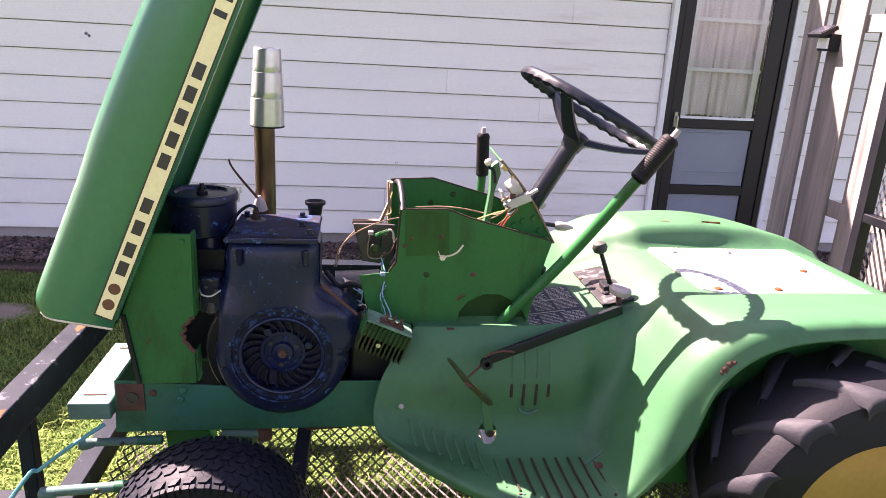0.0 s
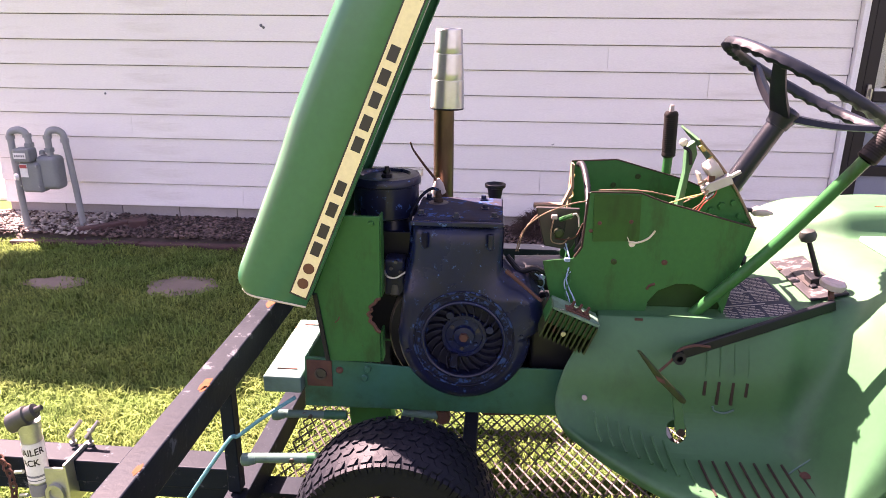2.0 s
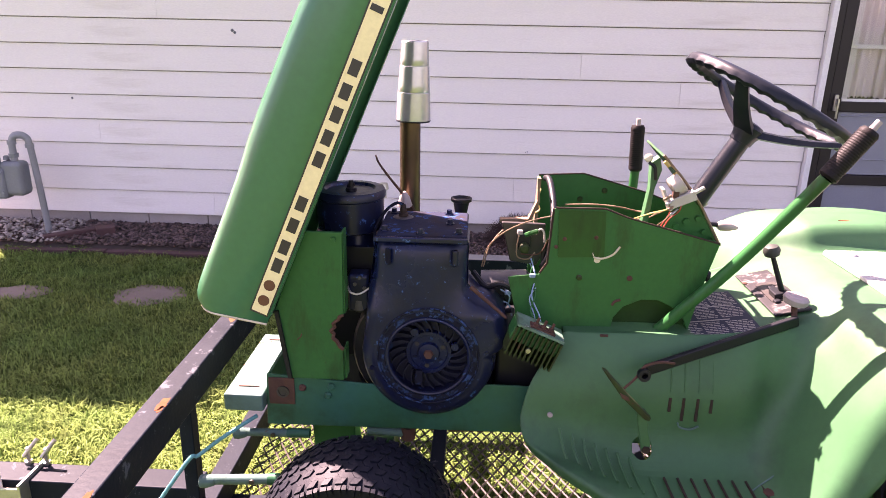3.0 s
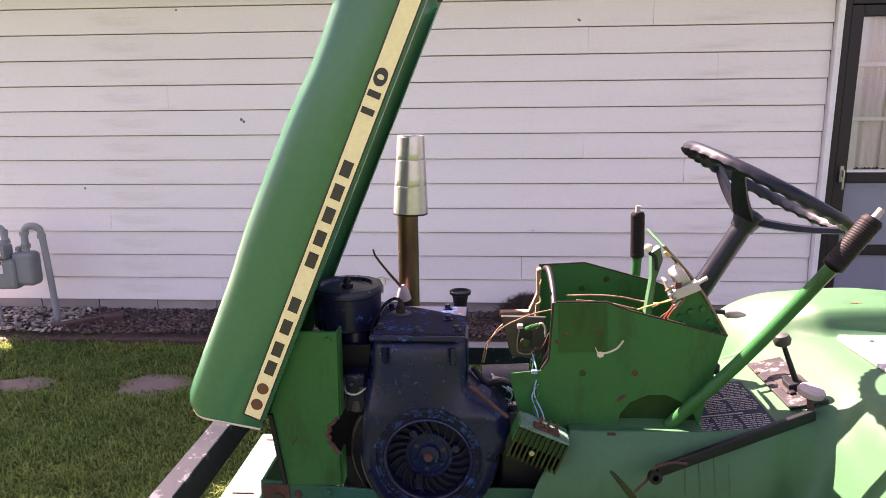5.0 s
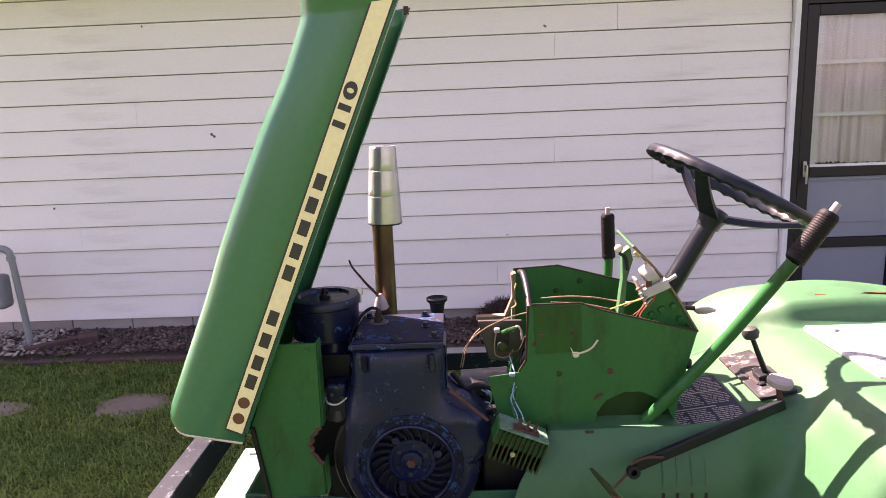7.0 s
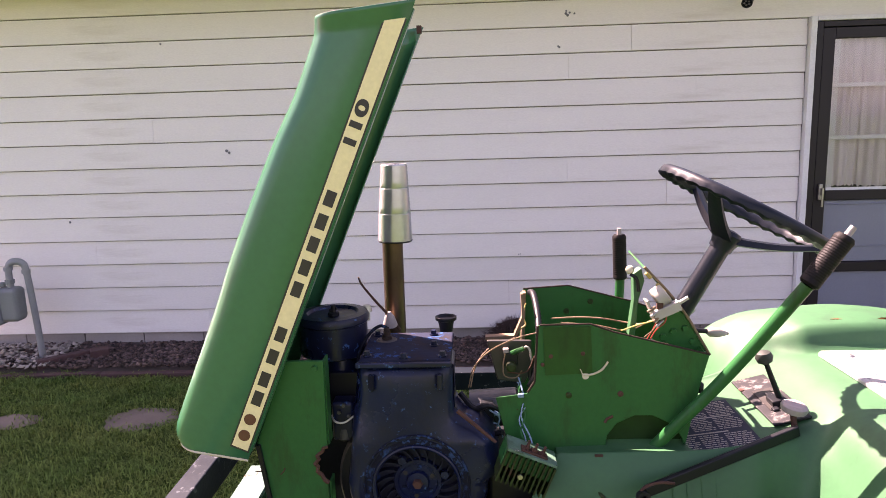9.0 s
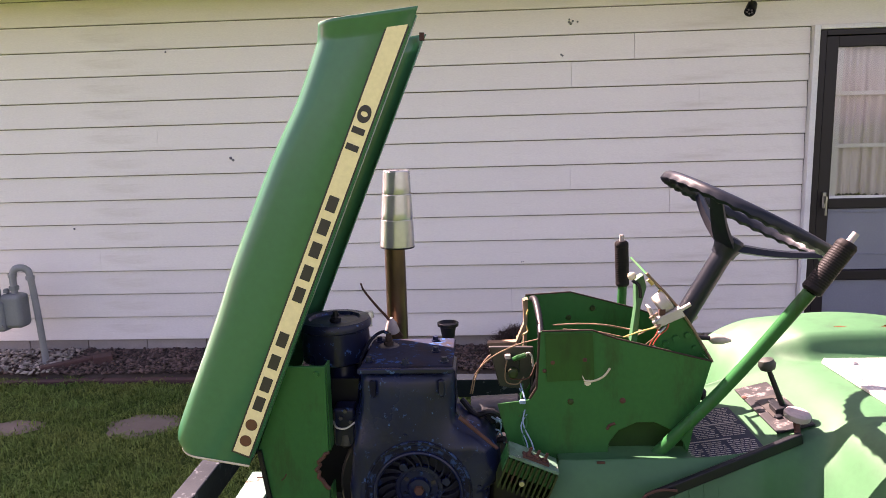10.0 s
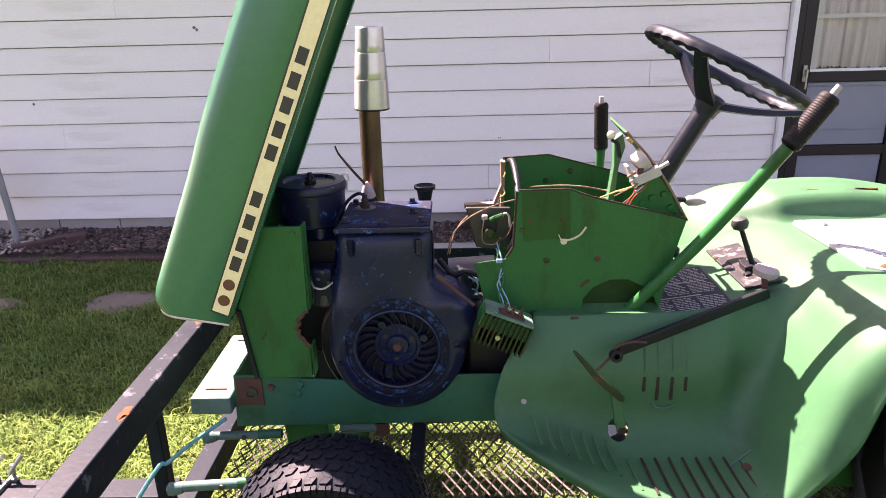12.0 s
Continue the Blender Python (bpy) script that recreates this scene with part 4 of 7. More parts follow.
def tractor_frame():
    for y in (1.21, 1.545):
        bm = prism(bmesh.new(), [(-0.432, 0.645), (-0.437, 0.522), (0.135, 0.528), (0.60, 0.50), (0.60, 0.62), (0.105, 0.64)] + ([(-0.086 + 0.132 * math.cos(radians(a)), 0.708 + 0.132 * math.sin(radians(a))) for a in range(-31, -150, -7)] if y < 1.3 else []), y, y + 0.006)
        rail = part("frame_rail", bm, TEAL, tractor, "blue-green faded steel frame side", bevel=0.002)
    part("rust_patch", boxed((-0.428, 1.2065, 0.575), (-0.372, 1.2095, 0.638)), RUST, tractor, "rusty bare square round a bolt hole", bevel=0.001)
    part("bolt_hole", lathe(bmesh.new(), (-0.397, 1.2062, 0.606), (0, -1, 0), [(0, 0.0135), (0.003, 0.0135), (0.003, 0.0095), (0.0005, 0.009)], 16), BLACKINK, tractor)
    for x, z, mtl in ((-0.355, 0.616, RUST), (-0.293, 0.622, TEAL), (-0.30, 0.60, TEAL)):
        part("bolt", lathe(bmesh.new(), (x, 1.2095, z), (0, -1, 0), [(0, 0.008), (0.003, 0.008), (0.006, 0.005)], 12), mtl, tractor)
    part("bumper_box", boxed((-0.522, 1.190, 0.564), (-0.437, 1.490, 0.603)), MINT, tractor, "pale mint front cross channel", bevel=0.004)
    for y in (1.225, 1.455):
        part("weld_line", boxed((-0.50, y, 0.6032), (-0.455, y + 0.003, 0.605)), RUST, tractor)
    part("front_plate", boxed((-0.43, 1.2175, 0.52), (-0.424, 1.5445, 0.645)), TEAL, tractor)
    # front axle and steering rods
    part("axle_hanger", prism(bmesh.new(), [(-0.345, 0.52), (-0.25, 0.52), (-0.245, 0.40), (-0.30, 0.38), (-0.34, 0.44)], 1.235, 1.30), GREEN, tractor, bevel=0.004)
    part("front_axle", boxed((-0.235, 1.08, 0.40), (-0.165, 1.66, 0.46)), GREEN, tractor, bevel=0.008)
    for a, b, r in (((-0.505, 1.22, 0.492), (-0.395, 1.215, 0.498), 0.009), ((-0.51, 1.04, 0.500), (-0.385, 1.04, 0.508), 0.010)):
        ob = part("tie_rod", rod(bmesh.new(), a, b, r), MINT, tractor, "pale mint rod with a ball end", smooth=True)
        part("ball_end", lathe(bmesh.new(), Vector(a) - Vector((0.012, 0.006, 0)), (1, 0.1, 0), [(0, 0.006), (0.003, 0.012), (0.012, 0.0135), (0.02, 0.012), (0.03, 0.009)], 14), MINT, ob, smooth=True)
        part("sleeve", rod(bmesh.new(), Vector(b), Vector(b) + Vector((0.05, 0, 0.002)), r * 1.15), TEAL, ob, smooth=True)
        part("pin", rod(bmesh.new(), Vector(b) + Vector((-0.03, -r, 0)), Vector(b) + Vector((-0.03, -r - 0.004, 0)), 0.005), BLACKINK, ob)
    part("drag_link", rod(bmesh.new(), (-0.22, 1.23, 0.508), (-0.13, 1.23, 0.503), 0.011), MINT, tractor, smooth=True)
    part("link_joint", lathe(bmesh.new(), (-0.13, 1.23, 0.49), (0, 0, 1), [(0, 0.016), (0.03, 0.016)], 12), RUST, tractor)
    part("belly_bar", prism(bmesh.new(), [(-0.06, 0.51), (0.06, 0.515), (0.05, 0.495), (-0.04, 0.49)], 1.26, 1.28), RUST, tractor)


tractor_frame()


def wheel(cx, cy, cz, R, W, rim_r, lugs, near=True):
    """A wheel with its tyre, tread blocks and rim; the axle lies along y."""
    s = -1 if near else 1
    k = 1.0 if lugs == "turf" else 1.028
    prof = [(-0.5, 0.62), (-0.5, 0.80), (-0.47, 0.90), (-0.36, 0.965), (0.0, 0.985), (0.36, 0.965), (0.47, 0.90), (0.5, 0.80), (0.5, 0.62)]
    bm = lathe(bmesh.new(), (cx, cy, cz), (0, 1, 0), [(a * W, max(r * R, rim_r * 0.97) if abs(a) == 0.5 and r < 0.7 else r * R * k) for a, r in prof], 56, False)
    tyre = part("tyre", bm, RUBBER if lugs == "turf" else OLDTYRE, None, smooth=True)
    bm = bmesh.new()

    def block(a0, da, y0, y1, r0, r1, skew=0.0):
        c = []
        for a, y, r in ((a0, y0, r0), (a0 + da, y0, r0), (a0 + da + skew, y1, r0), (a0 + skew, y1, r0), (a0, y0, r1), (a0 + da, y0, r1), (a0 + da + skew, y1, r1), (a0 + skew, y1, r1)):
            drop = 1 - 0.055 * (abs(y) / (0.5 * W)) ** 2
            c.append(bm.verts.new((cx + r * drop * math.sin(a), cy + y, cz + r * drop * math.cos(a))))
        for f in ((0, 1, 2, 3), (4, 5, 6, 7), (0, 1, 5, 4), (1, 2, 6, 5), (2, 3, 7, 6), (3, 0, 4, 7)):
            bm.faces.new([c[i] for i in f])

    if lugs == "turf":
        n = 46
        st = 2 * math.pi / n
        for i in range(n):
            a = 2 * math.pi * i / n
            for k, y in enumerate((-0.36, -0.18, 0.0, 0.18, 0.36)):
                o = 0.5 * st * (k % 2)
                block(a + o, st * 0.50, W * (y - 0.080), W * (y - 0.002), R * 0.955, R * 1.0, 0.26 * st)
                block(a + o + st * 0.27, st * 0.50, W * (y + 0.002), W * (y + 0.076), R * 0.955, R * 1.0, -0.26 * st)
            for sgn in (-1, 1):
                block(a, st * 0.42, sgn * W * 0.445, sgn * W * 0.502, R * 0.895, R * 0.985)
                block(a + 0.5 * st, st * 0.30, sgn * W * 0.445, sgn * W * 0.500, R * 0.93, R * 0.985)
    else:
        n = 12
        for i in range(n):
            a = 2 * math.pi * i / n
            for sgn in (-1, 1):
                off = a + (math.pi / n if sgn > 0 else 0)
                rows = []
                for q in range(8):
                    s_ = q / 7
                    y, mid, half = sgn * W * (0.015 + 0.485 * s_), off + 0.36 * s_ ** 0.85, 0.030 + 0.068 * s_
                    drop = 1 - 0.055 * (abs(y) / (0.5 * W)) ** 2
                    rows.append([(cx + r * R * drop * math.sin(a_), cy + y, cz + r * R * drop * math.cos(a_)) for a_, r in ((mid - half * 1.35, 0.985), (mid - half * 0.95, 1.035), (mid - half * 0.5, 1.050), (mid, 1.054), (mid + half * 0.5, 1.050), (mid + half * 0.95, 1.035), (mid + half * 1.35, 0.985))])
                end = rows[-1]
                for g, e in ((0.985, 0.004), (0.955, 0.007), (0.90, 0.004)):
                    rows.append([(p[0] * g + cx * (1 - g), p[1] + sgn * e, p[2] * g + cz * (1 - g)) for p in end])
                sheet(bm, rows)
    # rear lugs get a paler rubber than the tyre, to look sunlit
    part("tread", bm, RUBBER if lugs == "turf" else LUGRUBBER, tyre, "" if lugs == "turf" else "dusty brown-grey tread lugs, sunlight put into their paler colour", smooth=lugs != "turf")
    fy = cy + s * 0.30 * W
    bm = lathe(bmesh.new(), (cx, cy + s * 0.46 * W, cz), (0, -s, 0), [(0, rim_r * 1.05), (0.006, rim_r * 1.06), (0.010, rim_r * 1.0), (0.035, rim_r * 0.90), (0.06, rim_r * 0.86), (0.07, rim_r * 0.60), (0.055, rim_r * 0.42), (0.055, 0.02)], 48)
    rim = part("rim", bm, RIM, None, "yellow painted steel rim", smooth=True)
    for k in range(5):
        a = 2 * math.pi * k / 5
        part("hub_bolt", lathe(bmesh.new(), (cx + 0.34 * rim_r * math.cos(a), cy + s * (0.46 * W - 0.055), cz + 0.34 * rim_r * math.sin(a)), (0, s, 0), [(0, 0.011), (0.012, 0.010)], 6), RUST, rim)
        part("slot", lathe(bmesh.new(), (cx + 0.73 * rim_r * math.cos(a + 0.6), cy + s * (0.46 * W - 0.0615), cz + 0.73 * rim_r * math.sin(a + 0.6)), (0, s, 0), [(0, 0.017), (0.003, 0.016)], 16), BLACKINK, rim)
    w = part("wheel", lathe(bmesh.new(), (cx, cy - 0.05, cz), (0, 1, 0), [(0, 0.03), (0.1, 0.03)], 16), STEEL, tractor, "turf tyre front wheel" if lugs == "turf" else "lugged tyre rear wheel on a yellow rim")
    tyre.parent = rim.parent = w
    # parts one level deeper only
    for c in list(tyre.children) + list(rim.children):
        c.parent = w
    return w


wheel(-0.20, 0.985, FLOOR_Z + 0.199, 0.199, 0.165, 0.080, "turf")
wheel(-0.20, 1.775, FLOOR_Z + 0.199, 0.199, 0.165, 0.080, "turf", False)
wheel(1.060, 0.964, FLOOR_Z + 0.297, 0.283, 0.215, 0.162, "lug")
wheel(1.060, 1.796, FLOOR_Z + 0.297, 0.283, 0.215, 0.162, "lug", False)
part("inner_fender", prism(bmesh.new(), [(0.70, 0.46), (0.72, 0.58), (0.76, 0.70), (0.81, 0.77), (0.90, 0.815), (1.05, 0.830), (1.25, 0.83), (1.34, 0.78), (1.35, 0.46)], 1.075, 1.079), GREEN, tractor, "inner panel of the near wheel arch")
part("inner_fender", prism(bmesh.new(), [(0.60, 0.46), (0.615, 0.62), (0.66, 0.76), (0.73, 0.825), (0.80, 0.845), (0.90, 0.85), (1.05, 0.85), (1.25, 0.83), (1.35, 0.77), (1.36, 0.46)], 1.770, 1.774), GREEN, tractor, "inner panel of the far wheel arch")
part("transaxle", boxed((0.97, 1.09, 0.44), (1.15, 1.67, 0.58)), GREEN, tractor, bevel=0.02)


# hood: a hollow shell tipped forward on its nose
H_NEAR, H_FAR = 1.168, 1.490
H_LEFT = smooth_path([(-0.553, 0, 0.806), (-0.560, 0, 0.835), (-0.536, 0, 0.898), (-0.461, 0, 1.073), (-0.419, 0, 1.181), (-0.334, 0, 1.368), (-0.283, 0, 1.465), (-0.249, 0, 1.545), (-0.238, 0, 1.575), (-0.234, 0, 1.600)], 4)


def hood_right(k):
    a, b = Vector((-0.410, 0, 0.780)), Vector((-0.053, 0, 1.618))
    return a.lerp(b, k)


def hood():
    bm, rows = bmesh.new(), []
    n = len(H_LEFT)
    r = 0.045
    for i, l in enumerate(H_LEFT):
        k = (l.z - H_LEFT[0].z) / (H_LEFT[-1].z - H_LEFT[0].z)
        q = hood_right(k)
        d = (q - l).normalized()
        flare = 0.010 * max(0, (k - 0.96) / 0.04)
        yn, yf = H_NEAR + 0.0 - flare, H_FAR + flare
        row = [q + Vector((0, yn, 0)), q.lerp(l, 0.5) + Vector((0, yn, 0))]
        for a in range(0, 91, 15):
            t = radians(a)
            row.append(l + d * (r * (1 - math.sin(t))) + Vector((0, yn + r * (1 - math.cos(t)), 0)))
        mid = Vector((0, (yn + yf) / 2, 0))
        row += [l - d * 0.006 + mid]
        for a in range(90, -1, -15):
            t = radians(a)
            row.append(l + d * (r * (1 - math.sin(t))) + Vector((0, yf - r * (1 - math.cos(t)), 0)))
        row += [q.lerp(l, 0.5) + Vector((0, yf, 0)), q + Vector((-0.012, yf, 0))]
        rows.append(row)
    h = part("hood", sheet(bm, rows), HOODGREEN, tractor, "glossy green hood tipped up with a yellow stripe", smooth=True, solid=0.003)
    # nose cap with a pale worn rim
    bm = bmesh.new()
    bm.faces.new([bm.verts.new(p + Vector((0.003, 0, 0.006))) for p in rows[0]])
    part("nose_grille", bm, BLACK, h, "dark grille in the nose")
    part("worn_rim", tube(bmesh.new(), [p for p in rows[0]], 0.0028, 6, 1), TOUCHUP, h, "pale worn lower rim", smooth=True)
    # inner lower flanges
    for y0, y1 in ((H_NEAR + 0.0015, H_NEAR + 0.016), (H_FAR - 0.016, H_FAR - 0.0015)):
        bm = bmesh.new()
        sheet(bm, [[hood_right(k) + Vector((0.0 if y < 1.3 else -0.012, y, 0)) for y in (y0, y1)] for k in (0.02, 0.5, 0.985)])
        part("inner_flange", bm, HOODGREEN, h, solid=0.0025)
    part("latch_stub", boxed((-0.078, H_FAR - 0.02, 1.602), (-0.068, H_FAR - 0.004, 1.618)), RUST, h)
    # stripe
    along = (hood_right(1) - hood_right(0)).normalized()
    out = Vector((-along.z, 0, along.x))
    y = H_NEAR - 0.0022

    def at(s, o, yy=y):
        p = hood_right(0) + along * s + out * o
        return (p.x, yy, p.z)

    L = (hood_right(1) - hood_right(0)).length
    lo, w0, w1, end = 0.020, 0.0065, 0.0385, L - 0.024

    def flat(quad, yy, th=0.0006):
        b = bmesh.new()
        return prism(b, [(at(s, o)[0], at(s, o)[2]) for s, o in quad], yy - th, yy)

    part("stripe_border", flat([(lo - 0.004, w0 - 0.003), (end + 0.003, w0 - 0.003), (end - 0.004, w1 + 0.003), (lo - 0.004, w1 + 0.003)], y + 0.0003), BLACKINK, h, "thin dark border of the stripe")
    part("stripe", flat([(lo, w0), (end, w0), (end - 0.007, w1), (lo, w1)], y - 0.0005), CREAM, h, "yellow stripe decal")
    for s in (0.048, 0.083):
        p = at(s, (w0 + w1) / 2, y - 0.0012)
        part("dot", lathe(bmesh.new(), p, (0, -1, 0), [(0, 0.0115), (0.0006, 0.0115)], 24), DOTBROWN, h)
    # lettering of the maker's name as plain bars of its size
    for s in (0.129, 0.170, 0.218, 0.265, 0.358, 0.402, 0.448, 0.493, 0.538):
        part("letter_bar", flat([(s - 0.0145, w0 + 0.0065), (s + 0.0145, w0 + 0.0065), (s + 0.0145, w1 - 0.0065), (s - 0.0145, w1 - 0.0065)], y - 0.0012), BLACKINK, h)
    cu = bpy.data.curves.new("number", "FONT")
    cu.body, cu.size, cu.extrude, cu.align_x, cu.align_y, cu.space_character, cu.offset = "110", 0.0300, 0.0004, "CENTER", "CENTER", 1.04, 0.0014
    tmp = new("number_curve", cu)
    me = bpy.data.meshes.new_from_object(tmp.evaluated_get(bpy.context.evaluated_depsgraph_get()))
    bpy.data.objects.remove(tmp)
    me.materials.clear()
    me.materials.append(BLACKINK)
    num = new("number", me)
    num.parent = h
    rot = Matrix((along, out, along.cross(out))).transposed().to_4x4()
    num.matrix_basis = Matrix.Translation(at(0.677, (w0 + w1) / 2, y - 0.0016)) @ rot @ Matrix.Diagonal((2.0, 1.0, 1.0, 1.0))
    return h


hood()


def side_panel():
    p = part("grille_side_panel", prism(bmesh.new(), [(-0.262, 0.645), (-0.262, 0.718), (-0.270, 0.726), (-0.281, 0.742), (-0.284, 0.757), (-0.279, 0.772), (-0.272, 0.785), (-0.260, 0.792), (-0.258, 0.969), (-0.335, 0.969), (-0.40, 0.80), (-0.378, 0.645)], 1.196, 1.2045), GREEN, tractor, bevel=0.002)
    bm = bmesh.new()
    box(bm, (-0.262, 1.2045, 0.645), (-0.258, 1.235, 0.716))
    box(bm, (-0.261, 1.2045, 0.794), (-0.257, 1.235, 0.969))
    part("panel_return", bm, GREEN, tractor)
    part("far_grille_side_panel", prism(bmesh.new(), [(-0.262, 0.645), (-0.258, 0.969), (-0.335, 0.969), (-0.40, 0.80), (-0.378, 0.645)], 1.55, 1.556), GREEN, tractor)
    part("pivot_strip", prism(bmesh.new(), [(-0.400, 0.80), (-0.392, 0.80), (-0.371, 0.648), (-0.379, 0.648)], 1.188, 1.1955), BLACK, p)
    ragged = [(-0.262, 1.1985, 0.716), (-0.269, 1.197, 0.722), (-0.275, 1.1985, 0.733), (-0.283, 1.197, 0.741), (-0.281, 1.199, 0.75), (-0.287, 1.197, 0.757), (-0.279, 1.199, 0.766), (-0.282, 1.197, 0.774), (-0.271, 1.198, 0.783), (-0.268, 1.197, 0.790), (-0.260, 1.199, 0.793)]
    part("rust_edge", tube(bmesh.new(), ragged, 0.0042, 6, 2), RUST, p, "ragged rusty edge of a cut-out")
    part("bolt", lathe(bmesh.new(), (-0.275, 1.196, 0.955), (0, -1, 0), [(0, 0.006), (0.004, 0.005)], 10), GREEN, p)
    part("scratch", tube(bmesh.new(), [(-0.357, 1.1955, 0.735), (-0.350, 1.1955, 0.742), (-0.347, 1.1955, 0.749)], 0.0013, 5), RUST, p)


side_panel()


def engine():
    e = part("engine_block", prism(bmesh.new(), [(-0.185, 0.66), (-0.19, 0.944), (-0.03, 0.944), (-0.01, 0.66)], 1.29, 1.45), ENGTOP, tractor, "greasy black and blue engine block", bevel=0.008)
    part("crankcase", boxed((-0.20, 1.29, 0.53), (0.06, 1.49, 0.68)), ENGINE, tractor, bevel=0.015)
    # blower housing: star-shaped about the fan
    c = Vector((-0.086, 0, 0.708))
    outline = [(-0.199, 0.945), (-0.193, 0.955), (-0.10, 0.9575), (-0.014, 0.955), (-0.009, 0.945), (-0.010, 0.86), (0.012, 0.838), (0.046, 0.828), (0.068, 0.80), (0.079, 0.755), (0.068, 0.722), (0.050, 0.710)]
    outline += [(c.x + 0.142 * math.cos(radians(a)), c.z + 0.149 * math.sin(radians(a))) for a in range(-4, -181, -8)]
    outline += [(-0.224, 0.73), (-0.213, 0.834), (-0.203, 0.90)]

    def reach(t):
        d = Vector((math.cos(t), math.sin(t)))
        best = 0.12
        for (ax, az), (bx, bz) in zip(outline, outline[1:] + outline[:1]):
            px, pz, ex, ez = ax - c.x, az - c.z, bx - ax, bz - az
            den = d.x * ez - d.y * ex
            if abs(den) > 1e-9:
                s, u = (px * ez - pz * ex) / den, (px * d.y - pz * d.x) / den
                if s > 0 and -1e-6 <= u <= 1 + 1e-6:
                    best = max(best if best > 0.1201 else 0, s)
        return best

    N = 120
    bm, rows = bmesh.new(), []
    for y, inset, fixed in ((1.315, 0, None), (1.232, 0, None), (1.214, 0.003, None), (1.203, 0.010, None), (1.197, 0.024, None), (1.1965, 0.25, "mix"), (1.1965, 0.5, "mix"), (1.196, 0.75, "mix"), (1.195, None, 0.108), (1.195, None, 0.088), (1.200, None, 0.084), (1.245, None, 0.084)):
        row = []
        for i in range(N + 1):
            t = 2 * math.pi * i / N
            edge = reach(t)
            if fixed == "mix":
                rr = (edge - 0.024) * (1 - inset) + 0.108 * inset
            else:
                rr = fixed or edge - inset
            x, z = c.x + rr * math.cos(t), c.z + rr * math.sin(t)
            # the upright is rolled back towards both sides
            roll = min(1.0, max(0.0, (z - 0.80) / 0.07)) * min(1.2, abs(x + 0.105) / 0.09) ** 2 * 0.020 if y < 1.22 else 0.0
            row.append((x, y + roll, z))
        rows.append(row)
    sheet(bm, rows)
    bmesh.ops.remove_doubles(bm, verts=bm.verts, dist=1e-5)
    sh = part("blower_housing", bm, ENGINE, tractor, "round-bottomed black blower housing with flaking blue paint", smooth=True)
    part("back_plate", lathe(bmesh.new(), (c.x - 0.014, 1.30, c.z - 0.012), (0, -1, 0), [(0, 0.152), (0.045, 0.152), (0.055, 0.146)], 48), BLACK, sh, "black skirt behind the housing", smooth=True)
    part("blue_tab", boxed((-0.112, 1.200, 0.640), (-0.098, 1.206, 0.672)), BLUERING, sh)
    part("fan_back", lathe(bmesh.new(), (c.x, 1.240, c.z), (0, -1, 0), [(0, 0.084), (0.018, 0.084)], 40), FANBLACK, sh)
    part("outer_ring", tube(bmesh.new(), [(c.x + 0.104 * math.cos(a), 1.194, c.z + 0.107 * math.sin(a)) for a in (2 * math.pi * k / 48 for k in range(49))], 0.0026, 8, 1, True), BLUERING, sh, "chipped blue ring", smooth=True)
    part("inner_ring", tube(bmesh.new(), [(c.x + 0.085 * math.cos(a), 1.194, c.z + 0.085 * math.sin(a)) for a in (2 * math.pi * k / 48 for k in range(49))], 0.0042, 8, 1, True), ENGINE, sh, smooth=True)
    part("chipped_face", lathe(bmesh.new(), (c.x, 1.1948, c.z), (0, -1, 0), [(0, 0.100), (0.0012, 0.100), (0.0012, 0.090), (0, 0.090)], 60, False), BLUERING, sh)
    for k in range(22):
        a = 2 * math.pi * k / 22
        pts = []
        for q in range(6):
            r = 0.047 + 0.034 * q / 5
            b = a + 0.30 * (q / 5) ** 1.3
            pts.append((c.x + r * math.cos(b), c.z + r * math.sin(b)))
        bm = bmesh.new()
        sheet(bm, [[(x, y, z) for x, z in pts] for y in (1.207, 1.243)])
        part("fan_fin", bm, FANBLACK, sh, solid=0.0026)
    part("fan_hub", lathe(bmesh.new(), (c.x, 1.243, c.z), (0, -1, 0), [(0, 0.05), (0.026, 0.05), (0.030, 0.047), (0.030, 0.040), (0.027, 0.038), (0.027, 0.024), (0.034, 0.021), (0.036, 0.012)], 36), ENGINE, sh, smooth=True)
    part("hub_nut", lathe(bmesh.new(), (c.x, 1.2065, c.z), (0, -1, 0), [(0, 0.011), (0.006, 0.009)], 6), RUST, sh, "rusty hub nut")
    for k in range(6):
        a = 2 * math.pi * k / 6 + 0.4
        part("screen_hole", lathe(bmesh.new(), (c.x + 0.031 * math.cos(a), 1.2165, c.z + 0.031 * math.sin(a)), (0, -1, 0), [(0, 0.005), (0.0015, 0.0045)], 10), BLUERING if k % 2 else BLACKINK, sh)
    for a in (0.35, 2.1, 4.35):
        part("screen_boss", lathe(bmesh.new(), (c.x + 0.058 * math.cos(a), 1.214, c.z + 0.058 * math.sin(a)), (0, -1, 0), [(0, 0.009), (0.012, 0.008)], 10), ENGINE, sh)
    for a in (0.1, 1.75, 3.4, 4.9):
        part("screw", lathe(bmesh.new(), (c.x + 0.121 * math.cos(a), 1.198, c.z + 0.121 * math.sin(a)), (0, -1, 0), [(0, 0.005), (0.004, 0.0045)], 8), ENGINE, sh)
    # raised ribs on the upright of the housing
    for x in (-0.168, -0.035):
        part("rib", boxed((x - 0.006, 1.1945, 0.905), (x + 0.006, 1.2045, 0.94)), BLUERING if x < -0.1 else ENGINE, sh, bevel=0.004)
